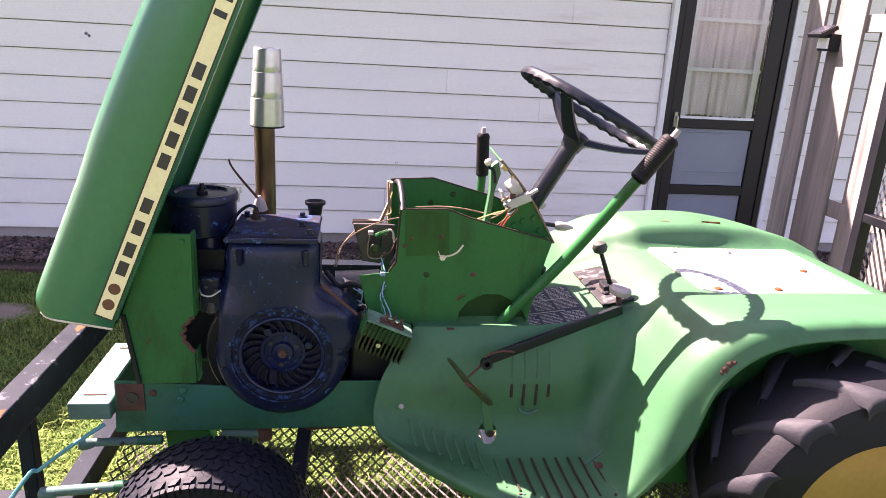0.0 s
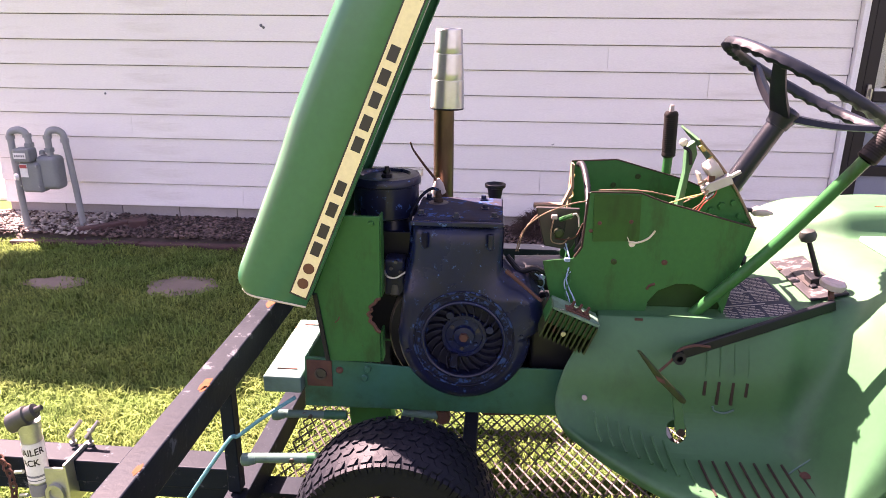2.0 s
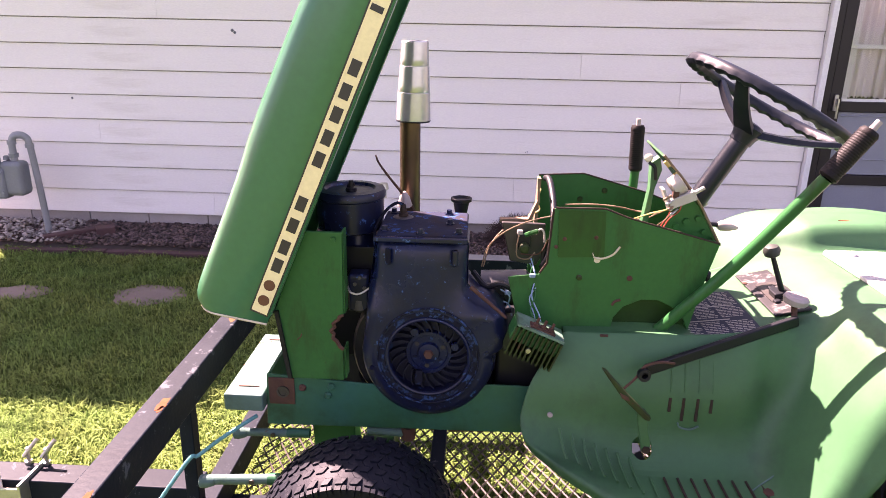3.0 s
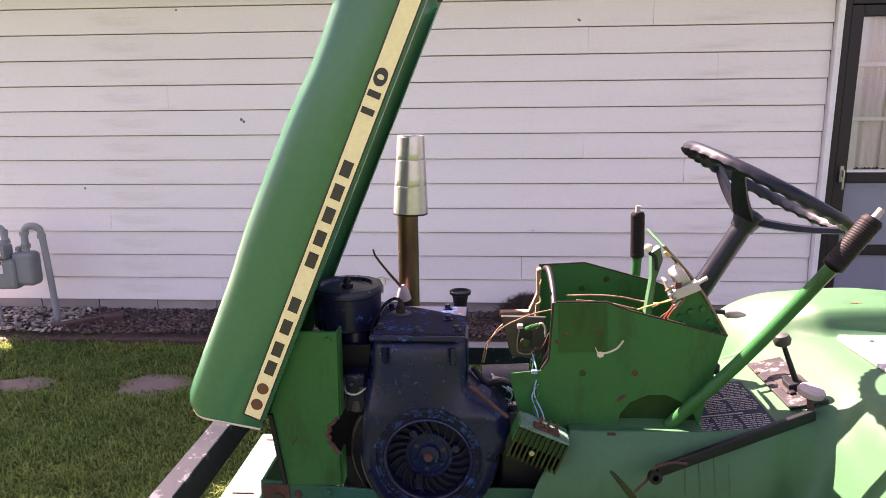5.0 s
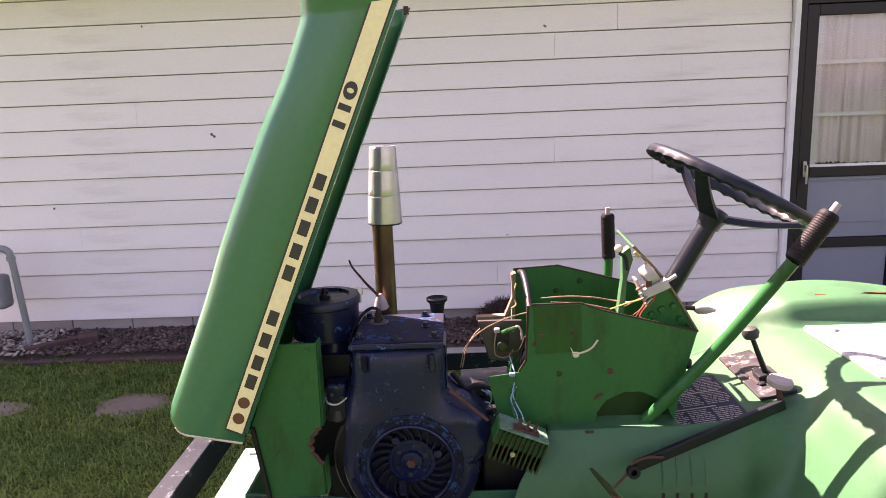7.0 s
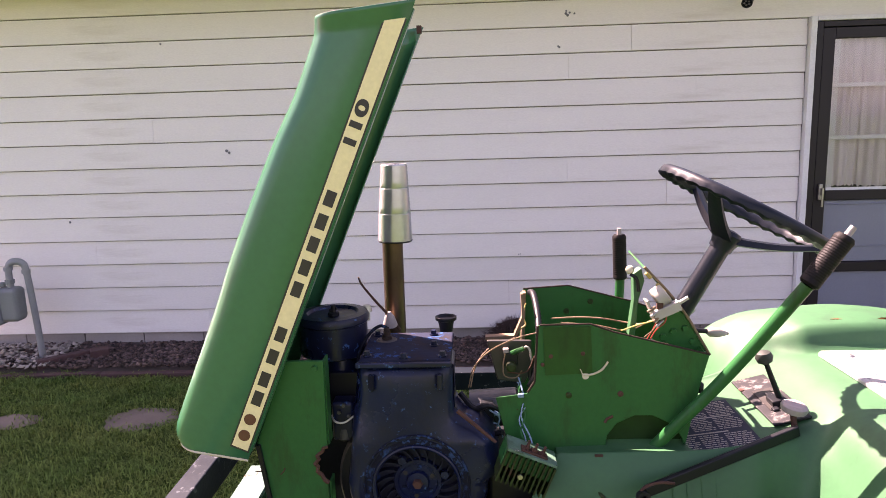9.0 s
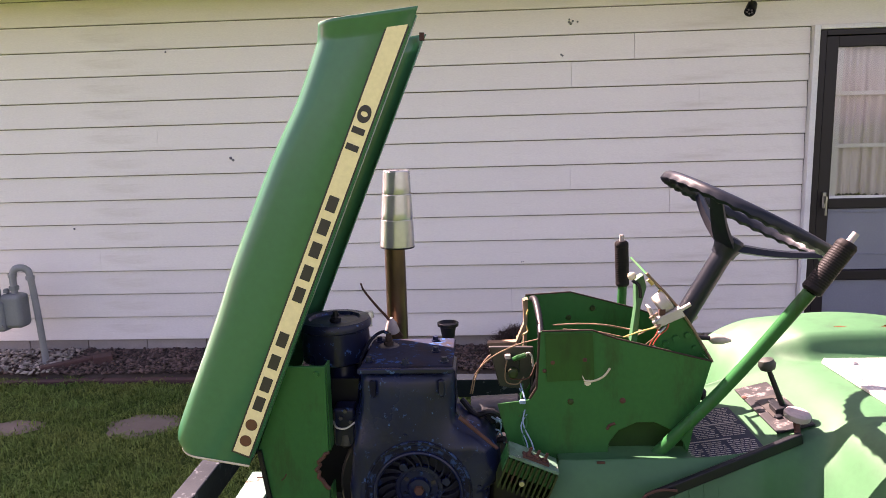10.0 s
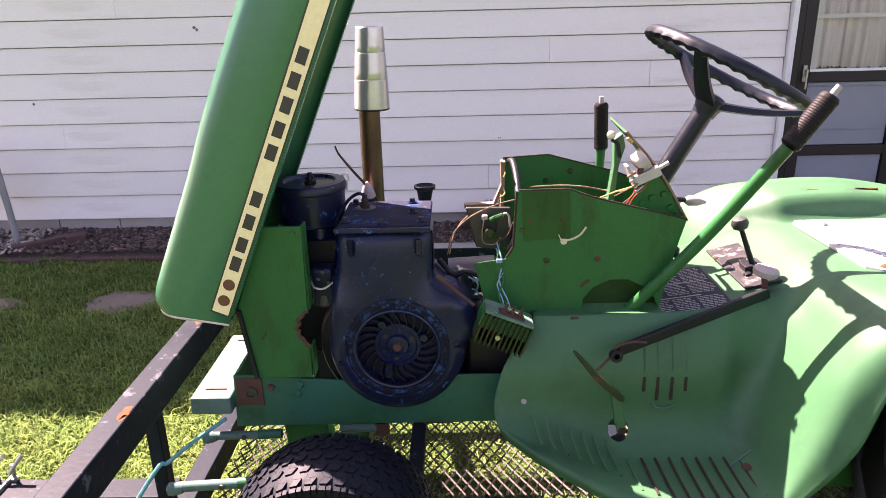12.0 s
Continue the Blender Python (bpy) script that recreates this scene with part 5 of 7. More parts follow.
    # sheet-metal top
    top = part("head_cover", prism(bmesh.new(), [(-0.195, 0.9575), (-0.012, 0.9575), (-0.014, 0.966), (-0.19, 0.966)], 1.206, 1.385), ENGTOP, tractor, "stained flat top of the engine", bevel=0.003)
    part("cover_flange", boxed((-0.197, 1.196, 0.952), (-0.011, 1.206, 0.963)), ENGINE, top, bevel=0.003)
    for x, y in ((-0.178, 1.23), (-0.105, 1.215), (-0.03, 1.225), (-0.05, 1.29), (-0.055, 1.365), (-0.175, 1.365)):
        part("head_bolt", lathe(lathe(bmesh.new(), (x, y, 0.966), (0, 0, 1), [(0, 0.009), (0.0025, 0.009)], 14), (x, y, 0.9685), (0, 0, 1), [(0, 0.0065), (0.008, 0.006)], 6), ENGINE, top)
    # spark plug, lead
    part("plug_well", lathe(bmesh.new(), (-0.152, 1.335, 0.966), (0, 0, 1), [(0, 0.022), (0.002, 0.018)], 20), BLACKINK, top)
    part("spark_plug", lathe(bmesh.new(), (-0.152, 1.335, 0.967), (0, 0, 1), [(0, 0.010), (0.008, 0.010), (0.009, 0.007), (0.018, 0.007), (0.019, 0.0055), (0.026, 0.005)], 14), RUSTDARK, tractor, smooth=True)
    part("plug_boot", tube(bmesh.new(), [(-0.152, 1.335, 0.993), (-0.166, 1.335, 0.996), (-0.185, 1.33, 0.984), (-0.203, 1.32, 0.958), (-0.211, 1.31, 0.93), (-0.205, 1.29, 0.905)], 0.0034, 10), BLUERING, tractor, "dark ignition lead", smooth=True)
    # oil filler with a flared black cap
    part("filler_funnel", lathe(bmesh.new(), (-0.031, 1.43, 0.915), (0, 0, 1), [(0, 0.012), (0.030, 0.0125), (0.055, 0.0165), (0.064, 0.0185), (0.066, 0.0235), (0.073, 0.0240), (0.074, 0.020), (0.068, 0.016), (0.066, 0.004)], 22), BLACK, tractor, "black flared breather cap", smooth=True)
    # air cleaner and carburettor
    ac = part("air_cleaner", lathe(bmesh.new(), (-0.272, 1.372, 0.928), (0, 0, 1), [(0, 0.066), (0.004, 0.072), (0.070, 0.073), (0.073, 0.077), (0.084, 0.0775), (0.090, 0.074), (0.091, 0.056), (0.085, 0.051), (0.085, 0.012), (0.091, 0.008)], 36), ENGINE, tractor, "round black air cleaner with blue chips", smooth=True)
    part("wing_nut", lathe(lathe(bmesh.new(), (-0.268, 1.36, 1.013), (0, 0, 1), [(0, 0.012), (0.008, 0.012), (0.009, 0.006), (0.024, 0.005)], 12), (-0.276, 1.36, 1.024), (1, 0, 0.3), [(0, 0.004), (0.016, 0.004)], 8), BLACK, ac)
    part("intake_elbow", lathe(bmesh.new(), (-0.255, 1.36, 0.76), (0, 0, 1), [(0, 0.035), (0.05, 0.045), (0.11, 0.045), (0.166, 0.035)], 20), ENGINE, tractor, smooth=True)
    carb = part("carburettor", boxed((-0.262, 1.255, 0.775), (-0.215, 1.30, 0.86)), ENGINE, tractor, bevel=0.008)
    part("bowl", lathe(bmesh.new(), (-0.238, 1.272, 0.80), (0, -0.1, -1), [(0, 0.018), (0.022, 0.018), (0.028, 0.010)], 18), STEELGREY, carb, smooth=True)
    part("linkage", tube(bmesh.new(), [(-0.258, 1.24, 0.84), (-0.25, 1.235, 0.828), (-0.232, 1.235, 0.826), (-0.212, 1.24, 0.838)], 0.0022, 6), STEEL, carb)
    for x, z in ((-0.245, 0.86), (-0.225, 0.852), (-0.235, 0.875)):
        part("screw", lathe(bmesh.new(), (x, 1.2545, z - 0.02), (0, -1, 0), [(0, 0.004), (0.005, 0.004)], 8), STEELGREY, carb)
    part("cooling_baffle", boxed((-0.345, 1.305, 0.648), (-0.196, 1.309, 0.905)), BLACK, tractor, "sooty black baffle between panel and engine", bevel=0.002)
    part("oil_pan", boxed((0.055, 1.245, 0.585), (0.150, 1.50, 0.745)), BLACK, tractor, "oily black lower engine casing", bevel=0.01)
    part("bolt_stud", lathe(bmesh.new(), (-0.205, 1.42, 0.985), (0, 0, 1), [(0, 0.006), (0.018, 0.006), (0.02, 0.011), (0.034, 0.009)], 10), ZINC, tractor)
    # exhaust stack
    ex = part("exhaust_pipe", lathe(bmesh.new(), (-0.160, 1.56, 0.80), (0, 0, 1), [(0, 0.025), (0.345, 0.0245)], 26), PIPE, tractor, "heat-browned exhaust pipe", smooth=True)
    muffler = [(0, 0.026), (0.0, 0.0385), (0.0015, 0.0405), (0.0035, 0.0408)]
    for s0, s1, r0, r1 in ((0.004, 0.066, 0.0408, 0.0384), (0.0685, 0.1255, 0.0380, 0.0345), (0.128, 0.179, 0.0341, 0.0315)):
        muffler += [(s0 + (s1 - s0) * k / 4, r0 + (r1 - r0) * k / 4) for k in range(5)] + [(s1 + 0.0008, r1 - 0.0008), (s1 + 0.0016, r1 - 0.0008)]
    muffler += [(0.182, 0.0300), (0.182, 0.025), (0.150, 0.024)]
    part("muffler", lathe(bmesh.new(), (-0.153, 1.56, 1.140), (0.02, 0, 1), muffler, 48), CHROME, ex, "tapered bright chrome stack tip with stepped rings", smooth=True)
    part("bottom_rim", lathe(bmesh.new(), (-0.153, 1.56, 1.1385), (0.02, 0, 1), [(0, 0.0395), (0.0025, 0.0418), (0.004, 0.0412)], 48), BLACK, ex)
    # flange cone kept pale to carry the sun glare at the pipe base
    part("heat_shield", lathe(bmesh.new(), (-0.168, 1.515, 0.945), (0, -0.25, 1), [(0, 0.018), (0.022, 0.012), (0.036, 0.003)], 16), KNOB, ex, "flange at the pipe foot, sun glare put into its pale colour", smooth=True)
    part("loose_rod", tube(bmesh.new(), [(-0.230, 1.47, 1.072), (-0.223, 1.475, 1.052), (-0.198, 1.49, 1.012), (-0.168, 1.51, 0.968), (-0.145, 1.52, 0.93)], 0.0020, 6, taper=0.0038), RUST, tractor, "thin rusty throttle cable", smooth=True)
    part("brown_lever", rod(bmesh.new(), (-0.003, 1.205, 0.862), (0.07, 1.18, 0.808), 0.0045, 0.003), RUST, tractor, "bent brown control lever")
    for pts, m in ((((0.0, 1.3, 0.86), (0.03, 1.28, 0.835), (0.06, 1.27, 0.845), (0.09, 1.27, 0.83)), BLACK), (((0.01, 1.33, 0.82), (0.05, 1.31, 0.81), (0.08, 1.29, 0.82)), WIREBLUE), (((0.02, 1.30, 0.80), (0.06, 1.26, 0.79), (0.085, 1.24, 0.80)), BLACK)):
        part("hose", tube(bmesh.new(), pts, 0.006, 8), m, tractor, smooth=True)
    part("starter_motor", lathe(bmesh.new(), (0.02, 1.36, 0.80), (1, 0, 0.05), [(0, 0.04), (0.10, 0.04), (0.11, 0.03)], 22), STEELGREY, tractor, "grey cylindrical unit behind the engine", smooth=True)
    part("bracket_plate", prism(bmesh.new(), [(0.000, 0.795), (0.022, 0.818), (0.052, 0.806), (0.066, 0.790), (0.060, 0.783), (0.030, 0.790)], 1.300, 1.306), WHITEPL, tractor, "pale bare bracket behind the engine")
    for pts in (((0.060, 1.29, 0.826), (0.080, 1.285, 0.812), (0.072, 1.285, 0.788), (0.050, 1.288, 0.778), (0.038, 1.29, 0.768)), ((0.055, 1.29, 0.80), (0.078, 1.285, 0.795), (0.086, 1.28, 0.77))):
        part("wire", tube(bmesh.new(), pts, 0.0018, 6), WIREBLUE, tractor, smooth=True)
    part("terminal_block", boxed((0.040, 1.29, 0.808), (0.070, 1.33, 0.832), None), BLACK, tractor, bevel=0.003)


engine()


def regulator():
    m = pose(0.128, 1.165, 0.772, 0, 22, 0)
    body = part("regulator", boxed((-0.05, -0.012, -0.016), (0.05, 0.045, 0.018), m), GREEN, tractor, "finned green voltage regulator", bevel=0.002)
    for i in range(11):
        x = -0.048 + 0.0095 * i
        part("fin", boxed((x, -0.020, -0.046), (x + 0.0035, 0.042, 0.016), m), OLDGREEN, body)
    part("cover_plate", boxed((-0.048, -0.018, 0.0185), (0.05, 0.042, 0.0235), m), TOPPLATE, body, "pale worn top plate")
    for x in (-0.012, 0.004, 0.020):
        part("terminal", lathe(bmesh.new(), m @ Vector((x, 0.0, 0.024)), m.to_3x3() @ Vector((0, 0, 1)), [(0, 0.006), (0.008, 0.006), (0.009, 0.003), (0.02, 0.003)], 8), RUST, body)
    part("terminal_strip", boxed((-0.022, -0.01, 0.0237), (0.03, 0.012, 0.027), m), RUST, body)
    part("screw", lathe(bmesh.new(), m @ Vector((-0.008, -0.021, -0.02)), (0, -1, 0), [(0, 0.006), (0.004, 0.005)], 10), STEEL, body)


regulator()

def dash_tower():
    near = [(0.158, 1.019), (0.257, 1.020), (0.303, 1.003), (0.487, 0.955), (0.470, 0.89), (0.446, 0.768), (0.436, 0.790), (0.415, 0.815), (0.38, 0.832), (0.345, 0.832), (0.31, 0.815), (0.292, 0.79), (0.288, 0.757), (0.130, 0.752), (0.092, 0.79), (0.072, 0.872), (0.134, 0.880), (0.150, 0.90)]
    t = part("dash_tower", prism(bmesh.new(), near, 1.243, 1.2465), GREEN, tractor, "stripped green dashboard tower, open at the top", bevel=0.001)
    far = [(0.146, 1.029), (0.249, 1.035), (0.402, 0.993), (0.487, 0.960), (0.446, 0.76), (0.130, 0.752), (0.135, 0.90)]
    part("far_side", prism(bmesh.new(), far, 1.505, 1.5085), GREEN, t)
    bm = sheet(bmesh.new(), [[(0.485, y, 0.954), (0.468, y, 0.88), (0.444, y, 0.765)] for y in (1.247, 1.505)])
    part("rear_cover", bm, GREEN, t, solid=0.003)
    # plate coloured dark to stand for the shade inside the cut-out
    part("inner_plate", prism(bmesh.new(), [(0.27, 0.755), (0.27, 0.85), (0.45, 0.85), (0.448, 0.755)], 1.268, 1.271), SHADEGREEN, t, "inner plate behind the cut-out, shade put into its dark green")
    # darker patched square with bolts, holes and a chipped crescent
    part("patch_plate", prism(bmesh.new(), [(0.170, 0.918), (0.262, 0.922), (0.258, 1.0165), (0.166, 1.0165)], 1.2408, 1.2428), PATCHGREEN, t, "square patch of older dull paint")
    for x, z, r, m in ((0.181, 0.957, 0.0045, RUST), (0.243, 0.962, 0.0045, RUST), (0.216, 0.876, 0.0062, OLDGREEN), (0.317, 0.878, 0.006, RUST), (0.165, 0.94, 0.004, RUST)):
        part("bolt", lathe(bmesh.new(), (x, 1.2428, z), (0, -1, 0), [(0, r), (0.002, r), (0.003, r * 0.5)], 10), m, t)
    part("chip", tube(bmesh.new(), [(0.238, 1.2425, 0.93), (0.245, 1.2425, 0.919), (0.262, 1.2425, 0.919), (0.28, 1.2425, 0.928), (0.292, 1.2425, 0.944)], 0.0022, 6), TOUCHUP, t, "bare curved scratch")
    part("chip", lathe(bmesh.new(), (0.249, 1.2428, 0.915), (0, -1, 0), [(0, 0.007), (0.0006, 0.006)], 10), TOUCHUP, t)
    part("rust_spot", tube(bmesh.new(), [(0.287, 1.2425, 0.818), (0.292, 1.2425, 0.826), (0.303, 1.2425, 0.831)], 0.003, 6), RUST, t)
    for y, pts in ((1.2445, [(0.160, 1.0195), (0.257, 1.0205), (0.303, 1.0035), (0.487, 0.9555)]), (1.5065, [(0.146, 1.0295), (0.249, 1.0355), (0.402, 0.9935), (0.487, 0.9605)])):
        part("rust_edge", tube(bmesh.new(), [(x, y, z) for x, z in pts], 0.0022, 6, 1), RUSTDARK, t, "thin rusty top edge")
    part("rust_edge", tube(bmesh.new(), [(0.156, 1.2445, 1.018), (0.153, 1.2445, 0.96), (0.150, 1.2445, 0.905), (0.136, 1.2445, 0.882)], 0.0026, 6, 1), RUSTDARK, t)
    part("step_bolt", boxed((0.262, 1.205, 0.750), (0.278, 1.23, 0.768)), RUST, tractor)
    for x, y, z in ((0.30, 1.5045, 0.997), (0.245, 1.5045, 0.975)):
        part("bolt", lathe(bmesh.new(), (x, y, z), (0, -1, 0), [(0, 0.007), (0.003, 0.005)], 10), OLDGREEN, t)
    # front wiring opening: dark firewall with switches, loom
    part("wiring_box", prism(bmesh.new(), [(0.057, 0.966), (0.078, 0.880), (0.135, 0.872), (0.150, 0.90), (0.150, 0.965), (0.10, 0.966)], 1.318, 1.328), BLACKINK, t, "black wiring recess", bevel=0.003)
    sw = part("switch", boxed((0.092, 1.300, 0.915), (0.120, 1.317, 0.945)), BLACK, t, bevel=0.003)
    part("switch_cap", boxed((0.090, 1.298, 0.945), (0.102, 1.310, 0.954)), KNOB, sw, bevel=0.002)
    part("solenoid", lathe(bmesh.new(), (0.106, 1.3, 0.918), (0, -1, 0), [(0, 0.011), (0.012, 0.010), (0.014, 0.006)], 14), OLDGREEN, sw)
    part("wire_loop", tube(bmesh.new(), [(0.094, 1.296, 0.945), (0.090, 1.294, 0.92), (0.093, 1.294, 0.898), (0.115, 1.292, 0.895), (0.128, 1.292, 0.91)], 0.0014, 6), WIRETAN, sw, smooth=True)
    part("white_lead", tube(bmesh.new(), [(0.128, 1.295, 0.95), (0.136, 1.288, 0.962), (0.144, 1.286, 0.955), (0.146, 1.284, 0.935)], 0.0022, 8), WHITEPL, t, smooth=True)
    part("green_lead", tube(bmesh.new(), [(0.108, 1.30, 0.945), (0.12, 1.292, 0.953), (0.132, 1.29, 0.958)], 0.005, 8), GREEN, t, smooth=True)
    part("black_lead", tube(bmesh.new(), [(0.158, 1.262, 0.955), (0.150, 1.27, 0.935), (0.144, 1.275, 0.91), (0.146, 1.27, 0.885)], 0.005, 8), BLACK, t, smooth=True)
    part("bent_bracket", prism(bmesh.new(), [(0.055, 0.950), (0.121, 0.952), (0.140, 0.998), (0.136, 1.05), (0.132, 1.05), (0.134, 1.0), (0.117, 0.959), (0.056, 0.957)], 1.372, 1.392), WIRETAN, t, "bent tan strip in front of the tower")
    part("corner_post", prism(bmesh.new(), [(0.138, 0.90), (0.146, 0.90), (0.150, 1.026), (0.143, 1.026)], 1.478, 1.504), WIRETAN, t, "worn bare edge of the far side")
    part("conduit", tube(bmesh.new(), [(0.158, 1.47, 1.030), (0.163, 1.44, 1.034), (0.166, 1.39, 1.018), (0.166, 1.34, 0.995), (0.163, 1.29, 0.968), (0.158, 1.268, 0.94), (0.153, 1.262, 0.91), (0.142, 1.27, 0.885)], 0.0065, 10, 9, ribs=0.16), BLACK, t, "ribbed black wiring conduit", smooth=True)
    for k, (pts, r, m) in enumerate((
        (((0.20, 1.42, 0.982), (0.26, 1.41, 0.987), (0.31, 1.40, 0.986), (0.358, 1.40, 0.977), (0.39, 1.36, 0.985), (0.405, 1.30, 1.02)), 0.0026, WIRETAN),
        (((0.22, 1.40, 0.978), (0.29, 1.40, 0.972), (0.36, 1.39, 0.962), (0.41, 1.385, 0.985)), 0.0022, WIRETAN),
        (((0.335, 1.33, 0.98), (0.365, 1.31, 0.998), (0.393, 1.285, 1.015), (0.40, 1.275, 1.03)), 0.0024, WIREYEL),
        (((0.385, 1.29, 0.975), (0.393, 1.282, 0.995), (0.408, 1.276, 1.012), (0.412, 1.276, 1.03)), 0.0018, WIRERED),
        (((0.378, 1.29, 0.975), (0.389, 1.282, 1.0), (0.395, 1.276, 1.025)), 0.0016, WIRERED),
        (((0.372, 1.29, 0.978), (0.39, 1.28, 1.0), (0.40, 1.276, 1.03)), 0.0015, WIRETAN),
        (((0.41, 1.33, 0.945), (0.425, 1.35, 0.975), (0.445, 1.37, 1.005)), 0.0018, RUST),
        (((0.148, 1.45, 1.01), (0.14, 1.44, 0.985), (0.145, 1.43, 0.965), (0.12, 1.42, 0.955)), 0.0025, WIREYEL),
        (((0.163, 1.30, 0.988), (0.117, 1.30, 0.976), (0.065, 1.30, 0.951), (0.03, 1.30, 0.915), (0.018, 1.30, 0.872)), 0.0020, WIRETAN),
        (((0.118, 1.37, 0.955), (0.065, 1.33, 0.948), (0.034, 1.31, 0.915), (0.022, 1.30, 0.872)), 0.0020, WIRETAN),
        (((0.12, 1.28, 0.90), (0.128, 1.25, 0.87), (0.122, 1.235, 0.835), (0.138, 1.22, 0.80), (0.142, 1.20, 0.785)), 0.0022, WIREBLUE),
        (((0.118, 1.28, 0.89), (0.134, 1.25, 0.86), (0.118, 1.235, 0.83), (0.128, 1.22, 0.80), (0.130, 1.20, 0.785)), 0.0020, WIREBLUE),
        (((0.125, 1.28, 0.90), (0.118, 1.25, 0.865), (0.130, 1.235, 0.84), (0.120, 1.22, 0.81), (0.135, 1.195, 0.787)), 0.0018, GREEN),
        (((0.10, 1.31, 0.90), (0.125, 1.29, 0.905), (0.14, 1.27, 0.92), (0.15, 1.26, 0.95)), 0.0020, RUST),
    )):
        part("wire", tube(bmesh.new(), pts, r * 0.72, 6), m, t, smooth=True)
    part("connector", boxed((0.116, 1.240, 0.872), (0.128, 1.248, 0.880)), WIREBLUE, t, bevel=0.002)
    # instrument panel seen from its back edge
    bm = bmesh.new()
    edge = smooth_path([(0.371, 0, 1.119), (0.388, 0, 1.100), (0.416, 0, 1.070), (0.456, 0, 1.018), (0.505, 0, 0.935)], 4)
    ip = part("instrument_panel", sheet(bm, [[p + Vector((0.004 * k, 1.300 + 0.16 * k, 0.004 * k)) for k in (0, 0.35, 0.7, 1.0)] for p in edge]), GREEN, tractor, "loose green instrument panel hanging off the column", solid=0.004)
    part("panel_edge", tube(bmesh.new(), [p + Vector((0.001, 1.2985, 0.001)) for p in edge], 0.0028, 6, 1), WIRETAN, ip, "bare cream edge", smooth=True)
    part("side_gusset", prism(bmesh.new(), [(0.384, 0.975), (0.400, 1.0), (0.437, 1.034), (0.453, 1.018), (0.502, 0.937), (0.469, 0.940), (0.41, 0.958)], 1.302, 1.306), GREEN, ip)
    for x, z, r in ((0.432, 0.985, 0.008), (0.412, 0.975, 0.007), (0.455, 0.992, 0.007), (0.470, 0.965, 0.006), (0.416, 0.96, 0.006)):
        part("nut", lathe(bmesh.new(), (x, 1.302, z), (0, -1, 0), [(0, r), (0.006, r * 0.85)], 6), GREEN, ip)
    part("bracket", prism(bmesh.new(), [(0.356, 1.100), (0.372, 1.112), (0.379, 1.085), (0.368, 1.045), (0.362, 0.97), (0.349, 0.97), (0.358, 1.045)], 1.325, 1.350), PANGREEN, ip, "lit green bracket strip", bevel=0.002)
    part("bracket_nut", lathe(bmesh.new(), (0.350, 1.33, 1.108), (-0.4, -1, 0.3), [(0, 0.009), (0.007, 0.008), (0.009, 0.004)], 10), TOUCHUP, ip, smooth=True)
    part("bent_rod", tube(bmesh.new(), [(0.350, 1.325, 1.10), (0.362, 1.32, 1.09), (0.366, 1.32, 1.065)], 0.0035, 8), BLACK, ip, smooth=True)
    out = Vector((0.80, 0, 0.60))
    g = Vector((0.402, 1.295, 1.060))
    sw = part("gauge_back", lathe(bmesh.new(), g - out * 0.012, out, [(0, 0.017), (0.003, 0.021), (0.024, 0.022), (0.026, 0.018)], 24), WHITEPL, ip, "off-white back of a gauge", smooth=True)
    m = Matrix.Translation((0.415, 1.280, 1.043)) @ pose(0, 0, 0, 0, -24, 0)
    part("gauge_strap", boxed((-0.036, -0.008, -0.016), (0.022, 0.012, 0.004), m), WHITEPL, sw, bevel=0.002)
    part("gauge_strap", boxed((-0.036, -0.008, -0.018), (-0.031, 0.02, 0.03), m), WHITEPL, sw, bevel=0.001)
    part("cross_pin", rod(bmesh.new(), (0.425, 1.276, 1.045), (0.452, 1.276, 1.062), 0.004), WHITEPL, sw)
    for k in range(4):
        part("stud", rod(bmesh.new(), (0.388 + 0.006 * k, 1.272 + 0.003 * k, 1.045 - 0.010 * k), (0.372 + 0.006 * k, 1.268, 1.036 - 0.010 * k), 0.0028), STEEL if k % 2 else WIRETAN, sw)
    part("copper_coil", boxed((0.392, 1.274, 1.040), (0.404, 1.282, 1.052)), RUST, sw)
    for a, b in ((0.18, 0.26), (0.42, 0.52)):
        p, q = edge[int(a * 16)], edge[int(b * 16)]
        part("yellow_tape", tube(bmesh.new(), [p + Vector((-0.004, 1.297, -0.002)), q + Vector((-0.004, 1.297, -0.002))], 0.0045, 6, 1), WIREYEL, ip)
    # pull knobs at the far rear of the panel
    k1 = part("throttle_rod", rod(bmesh.new(), (0.50, 1.47, 0.938), (0.562, 1.47, 0.932), 0.0055), BLACK, tractor)
    part("throttle_knob", lathe(bmesh.new(), (0.556, 1.47, 0.932), (1, 0, -0.12), [(0, 0.007), (0.008, 0.012), (0.028, 0.0105), (0.048, 0.003)], 14), WHITEPL, k1, "pale tapered knob", smooth=True)
    k2 = part("choke_rod", rod(bmesh.new(), (0.48, 1.47, 0.985), (0.512, 1.47, 0.984), 0.004), STEEL, tractor)
    part("choke_knob", lathe(bmesh.new(), (0.508, 1.47, 0.984), (1, 0, -0.1), [(0, 0.005), (0.006, 0.010), (0.014, 0.009), (0.02, 0.003)], 14), WHITEPL, k2, smooth=True)
    part("rubber_bumper", lathe(bmesh.new(), (0.470, 1.262, 0.883), (0.9, -0.4, 0), [(-0.004, 0.011), (0.008, 0.012), (0.013, 0.008)], 14), BLACK, t, smooth=True)


dash_tower()


